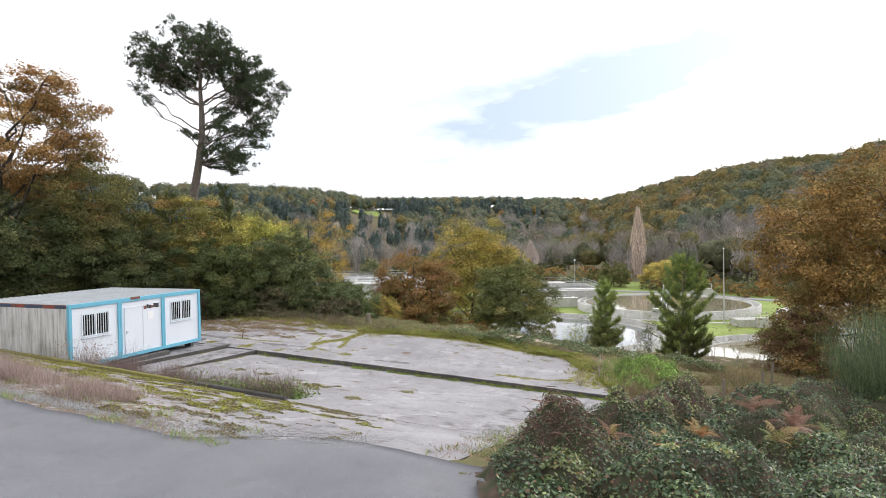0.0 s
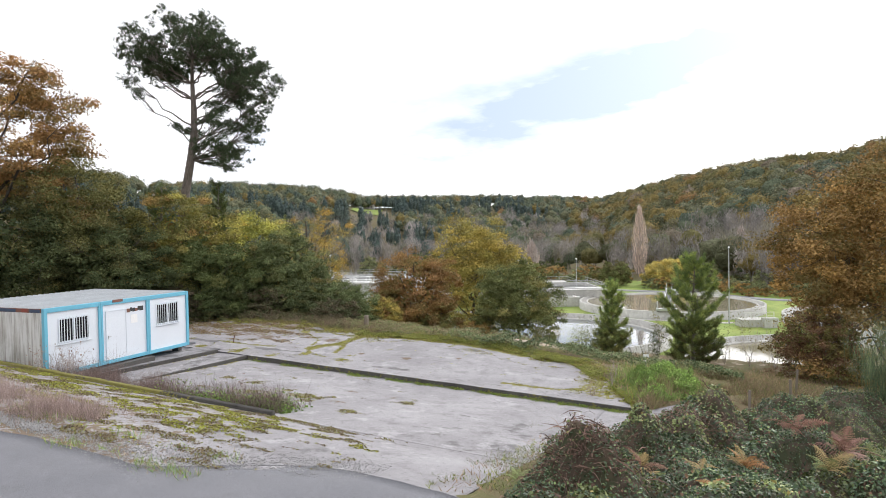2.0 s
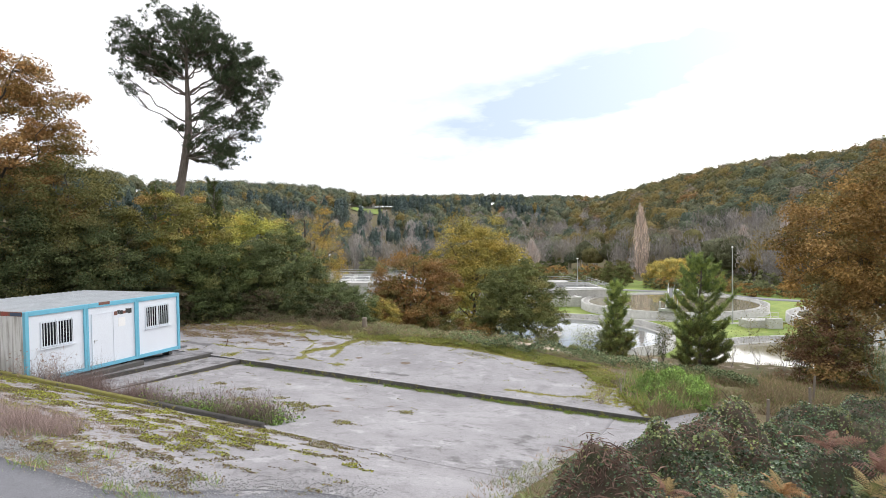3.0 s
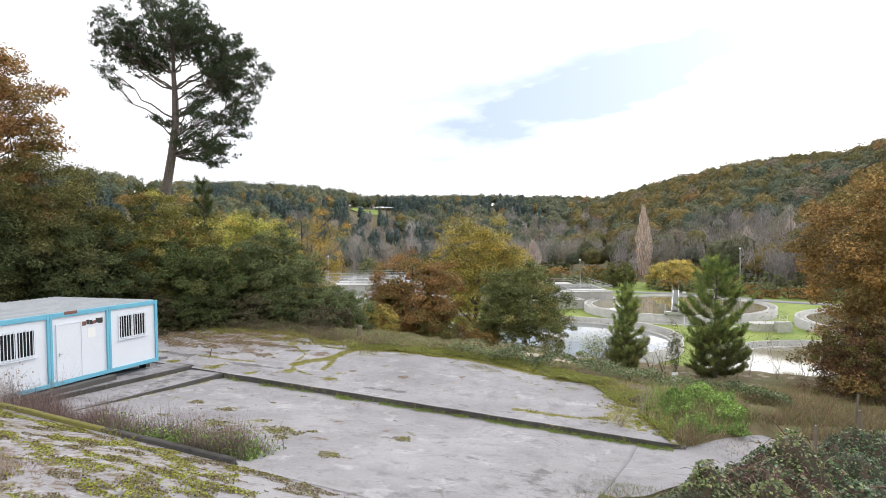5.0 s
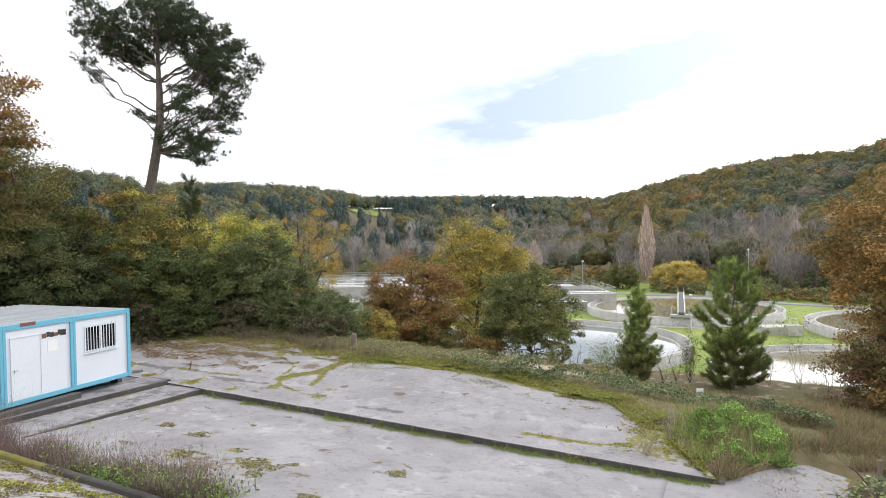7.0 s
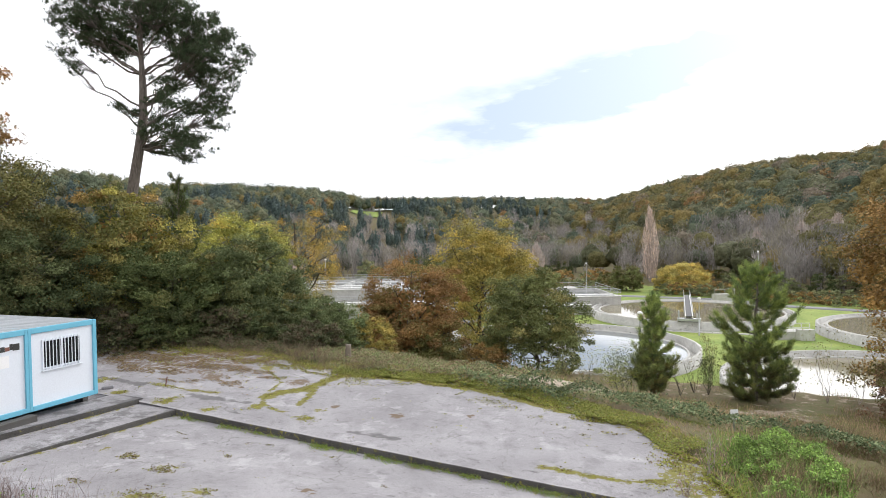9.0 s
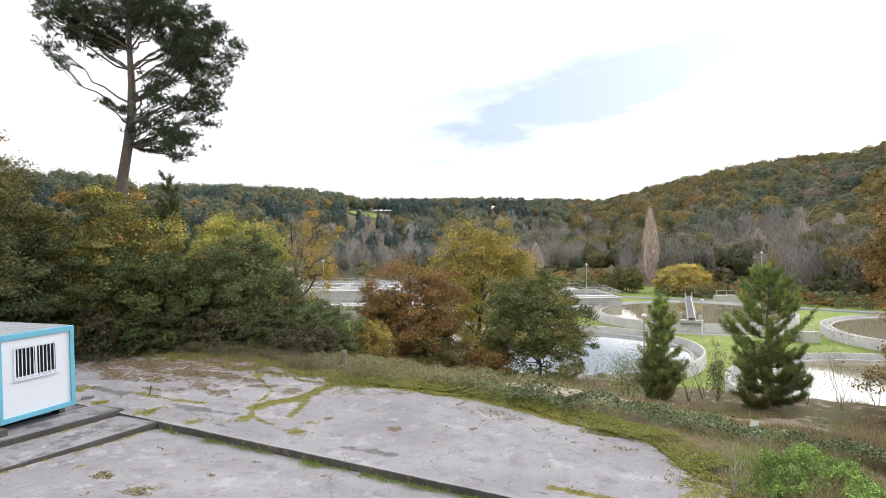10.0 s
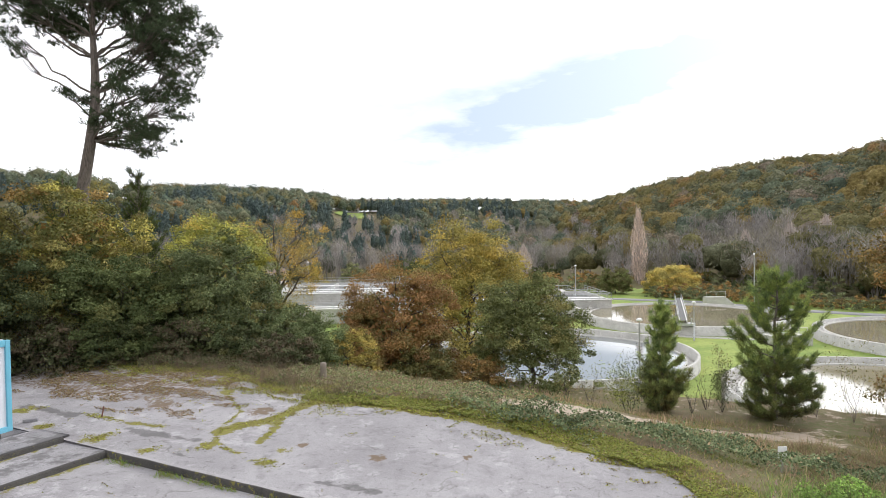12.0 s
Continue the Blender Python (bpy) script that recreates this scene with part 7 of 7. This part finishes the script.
def build_verge():
    rng = np.random.default_rng(51)
    n = 60000
    u, v = rng.uniform(-14, 8.6, n), -12.7 + rng.normal(size=n) * 0.45
    x, y = xy_of(u, v)
    cl = fractal(x, y, 0.55, 2.5) + 0.75 * sm(8.6, 5.5, u) - 0.2
    k = cl > rng.random(n) * 0.7
    x, y, cl = x[k], y[k], cl[k]
    tuft_field("verge_grass", "tall purple-grey dead grass on the road verge", "dry grass", x, y, rng.uniform(0.2, 0.6, len(x)) * (0.6 + 0.5 * cl), np.full(len(x), 0.007), np.full(len(x), 0.42), [(0.27, 0.215, 0.195, 3), (0.36, 0.29, 0.26, 2), (0.20, 0.16, 0.14, 2)], 52, zf=pad_z(x, y))
    n = 8000
    u, v = rng.uniform(-14, 12.5, n), np.where(rng.random(n) < 0.6, -14.0, -13.0) + rng.normal(size=n) * 0.14
    x, y = xy_of(u, v)
    k = fractal(x, y, 0.9, 6.5) > 0.02 + 0.25 * rng.random(n)
    x, y = x[k], y[k]
    tuft_field("verge_green", "fresh green grass tufts at the road edge", "grass", x, y, rng.uniform(0.04, 0.2, len(x)), np.full(len(x), 0.012), np.full(len(x), 0.6), FRESH + STRAW[1:2], 53, zf=pad_z(x, y))
    n = 16000
    u = rng.uniform(-14, 14.8, n)
    v = -13.65 + 1.6 * sm(11, 14.5, u) + rng.normal(size=n) * (0.16 + 0.25 * sm(8, 11, u))
    x, y = xy_of(u, v)
    s = rng.uniform(0.008, 0.026, n) * np.where(u > 8, 0.75, 1.1)
    z = z_drive(u, v) + s * 0.4
    d = np.array([(1, 0, -0.4), (-0.5, 0.87, -0.4), (-0.5, -0.87, -0.4), (0, 0, 0.9)])
    rot = rng.uniform(0, 6.3, n)
    dx = d[None, :, 0] * np.cos(rot)[:, None] - d[None, :, 1] * np.sin(rot)[:, None]
    dy = d[None, :, 0] * np.sin(rot)[:, None] + d[None, :, 1] * np.cos(rot)[:, None]
    vv = np.stack([x[:, None] + dx * s[:, None] * 1.3, y[:, None] + dy * s[:, None], z[:, None] + d[None, :, 2] * s[:, None]], -1).reshape(-1, 3)
    b = np.arange(n)[:, None, None] * 4
    ff = (b + np.array([[0, 1, 3], [1, 2, 3], [2, 0, 3], [0, 2, 1]])[None]).reshape(-1, 3)
    tagged(new("gravel", raw_mesh("gravel", vv, ff, STONE)), "loose grey gravel along the road edge", "gravel", kind="stuff")
    n = 45000
    u, v = rng.uniform(14.3, 18.5, n), rng.uniform(-14.5, -4.0, n)
    x, y = xy_of(u, v)
    k = (sm(15.9, 17.2, u + fractal(x, y, 0.7, 3.3) * 0.8) > rng.random(n)) & (v + 0.8 * fractal(x, y, 0.9, 5.3) > -11.6)
    x, y = x[k], y[k]
    tuft_field("bank_grass", "green and brown grass at the foot of the brambles", "grass", x, y, rng.uniform(0.03, 0.13, len(x)), np.full(len(x), 0.012), np.full(len(x), 0.8),
               [(0.13, 0.17, 0.06, 3), (0.16, 0.125, 0.085, 2), (0.10, 0.125, 0.05, 2), (0.22, 0.17, 0.12, 0.7)], 54, zf=pad_z(x, y) - 0.03)


build_verge()


def broom_bush():
    rng = np.random.default_rng(61)
    x0, y0 = 16.7, 22.6
    z0 = float(ground_z(x0, y0)) - 0.1
    ob = thing("broom_bush", "tall broom bush of fine upright green stems", "bush", place=pose(x0, y0, z0))
    m, n = 70, 13000
    pa, pr = rng.uniform(0, 6.3, m), np.sqrt(rng.random(m))
    tall = (1.0 - 0.38 * pr ** 2) * rng.uniform(0.72, 1.08, m)
    k = rng.integers(0, m, n)
    h = rng.uniform(0.0, 1.0, n) ** 0.8
    out = pr[k] * (0.75 + 1.55 * h)
    base = np.stack([np.cos(pa[k]) * out, np.sin(pa[k]) * out, h * 3.9 * tall[k]], 1) + rng.normal(size=(n, 3)) * np.array([0.17, 0.17, 0.1])
    base[:, 2] = np.maximum(base[:, 2], 0)
    v, f = blades(base, rng.uniform(0.4, 1.1, n), np.full(n, 0.011), np.full(n, 0.2), rng)
    child("stem_mass", raw_mesh("stem_mass", v, f, FOLIAGE, np.repeat(pick(rng, [(0.10, 0.14, 0.075, 3), (0.15, 0.19, 0.095, 2), (0.065, 0.09, 0.055, 2)], n), 3, 0)), ob)
    wood = [tube(limb_path(rng, (0, 0, 0), (math.cos(q) * 1.6, math.sin(q) * 1.6, 3.4), 5), [0.05, 0.04, 0.03, 0.02, 0.01], 5) for q in np.arange(0, 6.2, 0.7)]
    child("branchwork", raw_mesh("branchwork", *joined(wood), BARK), ob)


broom_bush()


def frond_mesh(rng, length, colour):
    """One fern frond in one piece: a bowed midrib, paired side ribs that shorten to the tip, small leaflets along each."""
    verts, faces, m = [], [], 15

    def add(p):
        verts.append(p)
        return len(verts) - 1

    def leaflets(ids, pts, wide):
        """Leaflets on both sides of a rib whose points are already in the mesh."""
        for j in range(len(ids) - 1):
            d = pts[j + 1] - pts[j]
            s = np.cross(d, (0, 0, 1.0))
            s /= np.linalg.norm(s) + 1e-9
            w = wide * (1 - 0.8 * j / len(ids)) * rng.uniform(0.8, 1.2)
            for sgn in (-1, 1):
                tip = add(pts[j] + d * 0.95 + s * sgn * w + np.array([0, 0, -0.15 * w]))
                faces.append((ids[j], ids[j + 1], tip) if sgn > 0 else (ids[j + 1], ids[j], tip))

    t = np.linspace(0, 1, m + 1)
    rib = np.stack([length * t, 0.03 * length * np.sin(t * 3), length * (0.55 * t - 0.62 * t * t)], 1)
    ids = [add(p) for p in rib]
    leaflets(ids, rib, 0.012)
    for k in range(1, m):
        wdt = length * 0.34 * (1 - t[k]) ** 0.75 * min(1, t[k] * 4 + 0.25)
        for sgn in (-1, 1):
            q = np.linspace(0, 1, 6)[:, None]
            pts = rib[k] + q * np.array([0.35, sgn, -0.10]) * wdt + q * q * np.array([0.12, 0, -0.18]) * wdt
            side = [ids[k]] + [add(p) for p in pts[1:]]
            leaflets(side, pts, length / m * 0.62)
    col = np.array(colour) * rng.uniform(0.75, 1.25, (len(verts), 1))
    return raw_mesh("frond", np.array(verts), np.array(faces), FOLIAGE, col)


def fern(x, y, size, colours, seed, label):
    """A bracken fern: ten arching fronds; it rises through the brambles where they grow."""
    rng = np.random.default_rng(seed)
    lift = float(bramble_top(np.array([x]), np.array([y]))[1][0]) + 0.07
    ob = thing("fern", label, "fern", "ferns", place=pose(x, y, float(ground_z(x, y)) + max(lift, 0.05)))
    for k in range(10):
        c = colours[int(rng.integers(len(colours)))]
        fr = child("frond", frond_mesh(rng, size * rng.uniform(0.45, 1.1), c), ob)
        fr.matrix_local = pose(0, 0, 0, rng.uniform(-25, 25), rng.uniform(-50, 2), k * 36 + rng.uniform(-25, 25))


F_RUST, F_GOLD, F_GREEN = (0.19, 0.105, 0.075), (0.25, 0.19, 0.085), (0.155, 0.185, 0.075)
F_ORANGE, F_PINK, F_PALE = (0.31, 0.17, 0.07), (0.23, 0.135, 0.11), (0.21, 0.26, 0.11)
for q, (fx, fy, fs, fc, lab) in enumerate((
        (7.3, 14.1, 0.85, (F_RUST, F_RUST, F_PINK), "rust-brown dying bracken fern among brambles"),
        (7.9, 13.5, 0.8, (F_RUST, F_PINK), "dry pinkish-brown bracken fern among brambles"),
        (8.3, 14.3, 0.8, (F_GREEN, F_GOLD), "yellow-green bracken fern among brambles"),
        (8.9, 14.0, 0.8, (F_ORANGE, F_GOLD, F_RUST), "orange bracken fern among brambles"),
        (9.4, 14.4, 0.75, (F_GREEN, F_GREEN, F_GOLD), "green bracken fern among brambles"),
        (10.4, 14.9, 0.8, (F_RUST, F_ORANGE), "rust-orange bracken fern among brambles"),
        (7.0, 12.6, 0.7, (F_GREEN, F_GOLD), "yellow-green bracken fern among brambles"),
        (3.5, 12.3, 0.6, (F_GREEN, F_GOLD), "yellow-green bracken fern among brambles"),
        (3.2, 11.6, 0.5, (F_GOLD, F_RUST), "golden dying bracken fern among brambles"),
        (4.2, 11.6, 0.55, (F_GREEN, F_GOLD), "yellow-green bracken fern among brambles"),
        (4.9, 11.5, 0.45, (F_GOLD, F_ORANGE), "golden bracken fern among brambles"),
        (3.9, 10.4, 0.35, (F_RUST, F_ORANGE), "small rust-orange fern among brambles"),
        (1.1, 11.4, 0.5, (F_GREEN, F_PALE), "pale green bracken fern at the bramble edge"),
        (1.5, 12.3, 0.5, (F_GREEN, F_PALE), "pale green bracken fern at the bramble edge"),
        (-3.4, 47.0, 1.1, (F_GREEN, F_RUST), "green and rusty bracken under the trees"),
        (-1.6, 46.6, 1.1, (F_GREEN, F_GOLD), "green bracken under the russet tree"),
        (0.2, 46.8, 1.0, (F_GREEN, F_RUST), "green and rusty bracken under the trees"))):
    fern(fx, fy, fs * 0.85, fc, 70 + q, lab)


def sapling(x, y, height, label, colours, seed, leaves=500, spread=0.35, category="sapling", bark=None, thick=0.014):
    rng = np.random.default_rng(seed)
    ob = thing("sapling", label, category, place=pose(x, y, float(ground_z(x, y)) - 0.05))
    wood, tips = [], []
    for k in range(5):
        a = rng.uniform(0, 6.3)
        e = np.array([math.cos(a) * spread * height * 0.5, math.sin(a) * spread * height * 0.5, height * rng.uniform(0.75, 1.0)])
        p = limb_path(rng, (0, 0, 0), e, 7, 0, 0.03)
        wood.append(tube(p, np.linspace(thick, thick * 0.27, 7), 4))
        for j in range(9):
            s = p[rng.integers(2, 7)]
            t = s + rng.normal(size=3) * np.array([0.5, 0.5, 0.3]) * spread * height * 0.5 + np.array([0, 0, 0.08 * height])
            wood.append(tube(limb_path(rng, s, t, 3), [thick * 0.27, thick * 0.2, thick * 0.13], 3))
            tips.append(t)
    child("branchwork", raw_mesh("branchwork", *joined(wood), bark or BARK), ob)
    tips = np.array(tips)
    c = tips[rng.integers(0, len(tips), leaves)] + rng.normal(size=(leaves, 3)) * 0.12 * height * spread * 1.6
    v, f = leaf_quads(c, 0.035, rng, 0.7, 0.2)
    child("foliage", raw_mesh("foliage", v, f, FOLIAGE, np.repeat(pick(rng, colours, leaves), 4, 0)), ob)


PALE_LEAF = [(0.22, 0.20, 0.08, 2), (0.15, 0.16, 0.06, 2)]
sapling(20.8, 42.4, 4.0, "thin birch sapling with sparse pale leaves", PALE_LEAF, 81, 700, bark=BARK_PALE)
sapling(22.4, 42.2, 3.0, "thin bare birch sapling", PALE_LEAF, 82, 250, bark=BARK_PALE)
sapling(19.6, 43.5, 2.6, "thin bare sapling beside the pine", PALE_LEAF, 83, 150, bark=BARK_PALE)
sapling(23.8, 41.8, 2.6, "thin bare sapling on the bank", PALE_LEAF, 84, 150, bark=BARK_PALE)
sapling(15.6, 45.5, 3.4, "slim yellowing sapling beside the tank", PALE_LEAF, 85, 700, 0.22, bark=BARK_PALE)
sapling(13.5, 44.5, 2.0, "leafless grey shrub on the bank", PALE_LEAF, 86, 60, 0.5)
sapling(14.6, 45.2, 2.2, "leafless grey shrub on the bank", PALE_LEAF, 87, 60, 0.5)
sapling(6.0, 41.5, 1.9, "grey twiggy shrub on the bank", PALE_LEAF, 88, 260, 0.5)
sapling(7.4, 42.2, 2.0, "grey twiggy shrub on the bank", PALE_LEAF, 89, 260, 0.5)
sapling(9.6, 43.2, 2.2, "yellow-green shrub beside the young pine", [(0.22, 0.24, 0.05, 2), (0.15, 0.18, 0.05, 2)], 90, 1800, 0.6)
sapling(10.3, 44.6, 2.6, "dark green shrub beside the young pine", DEEP, 91, 2400, 0.7)
sapling(15.2, 44.6, 2.4, "dark green narrow shrub on the bank", DEEP, 92, 1600, 0.35)
for q, (u, v, h) in enumerate(((0.4, -8.2, 1.5), (-0.4, -8.0, 1.7), (-1.4, -8.1, 1.8), (-2.0, -7.6, 1.6), (-1.8, -6.9, 1.4), (-2.4, -8.2, 1.3), (7.6, -8.1, 1.0), (16.4, 2.2, 1.1), (16.0, 0.8, 0.7))):
    sx, sy = xy_of(u, v)
    sapling(sx, sy, h, "dry leafless weed with fine brown twigs", [(0.24, 0.18, 0.15, 1)], 95 + q, 40, 0.5, "dry weed", BARK_PALE, 0.012)

stump = thing("tree_stump", "short weathered wooden stump in the grass", "stump", place=pose(-4.7, 36.9, float(ground_z(-4.7, 36.9)) - 0.1))
child("stump", raw_mesh("stump", *tube([(0, 0, 0), (0, 0, 0.2), (0.02, 0, 0.6), (0.03, 0, 0.75), (0.03, 0, 0.76)], [0.20, 0.15, 0.13, 0.125, 0.01], 9), POST_WOOD), stump)
marker = thing("marker_post", "small white marker plate on a thin post", "marker post", place=pose(9.2, 29.1, float(ground_z(9.2, 29.1)) - 0.05))
part("post", boxes((-0.03, 0.03, -0.02, 0.02, 0, 0.6)), STEEL, marker)
part("plate", boxes((-0.13, 0.13, -0.035, -0.02, 0.45, 0.78), bevel=0.01), PAPER, marker, "plain white plate")
for q, (px, py, ph) in enumerate(((11.6, 21.7, 1.25), (9.6, 20.6, 1.1), (13.4, 24.5, 0.9))):
    fp = thing("fence_post", "weathered grey wooden fence post in the growth", "fence post", "fence posts", place=pose(px, py, float(ground_z(px, py)) - 0.1, 3, 2 * q - 3, 20 * q))
    part("post", boxes((-0.035, 0.035, -0.035, 0.035, 0, ph + 0.25), bevel=0.008), POST_WOOD, fp)
block_x, block_y = xy_of(-4.3, 0.55)
loose = thing("loose_block", "loose grey concrete block lying on the slab", "block", place=pose(block_x, block_y, float(z_upper(-4.3, 0.55)), 0, 0, 25))
part("block", boxes((-0.2, 0.2, -0.1, 0.1, 0, 0.11), bevel=0.012), CONCRETE, loose)
peg_x, peg_y = xy_of(-2.65, 1.75)
peg = thing("iron_peg", "thin rusty iron peg standing in the slab", "peg", place=pose(peg_x, peg_y, float(z_upper(-2.65, 1.75)) - 0.05, 0, 12, 0))
child("peg", raw_mesh("peg", *tube([(0, 0, 0), (0, 0, 0.4)], [0.02, 0.02], 6), RUST_PAINT), peg)
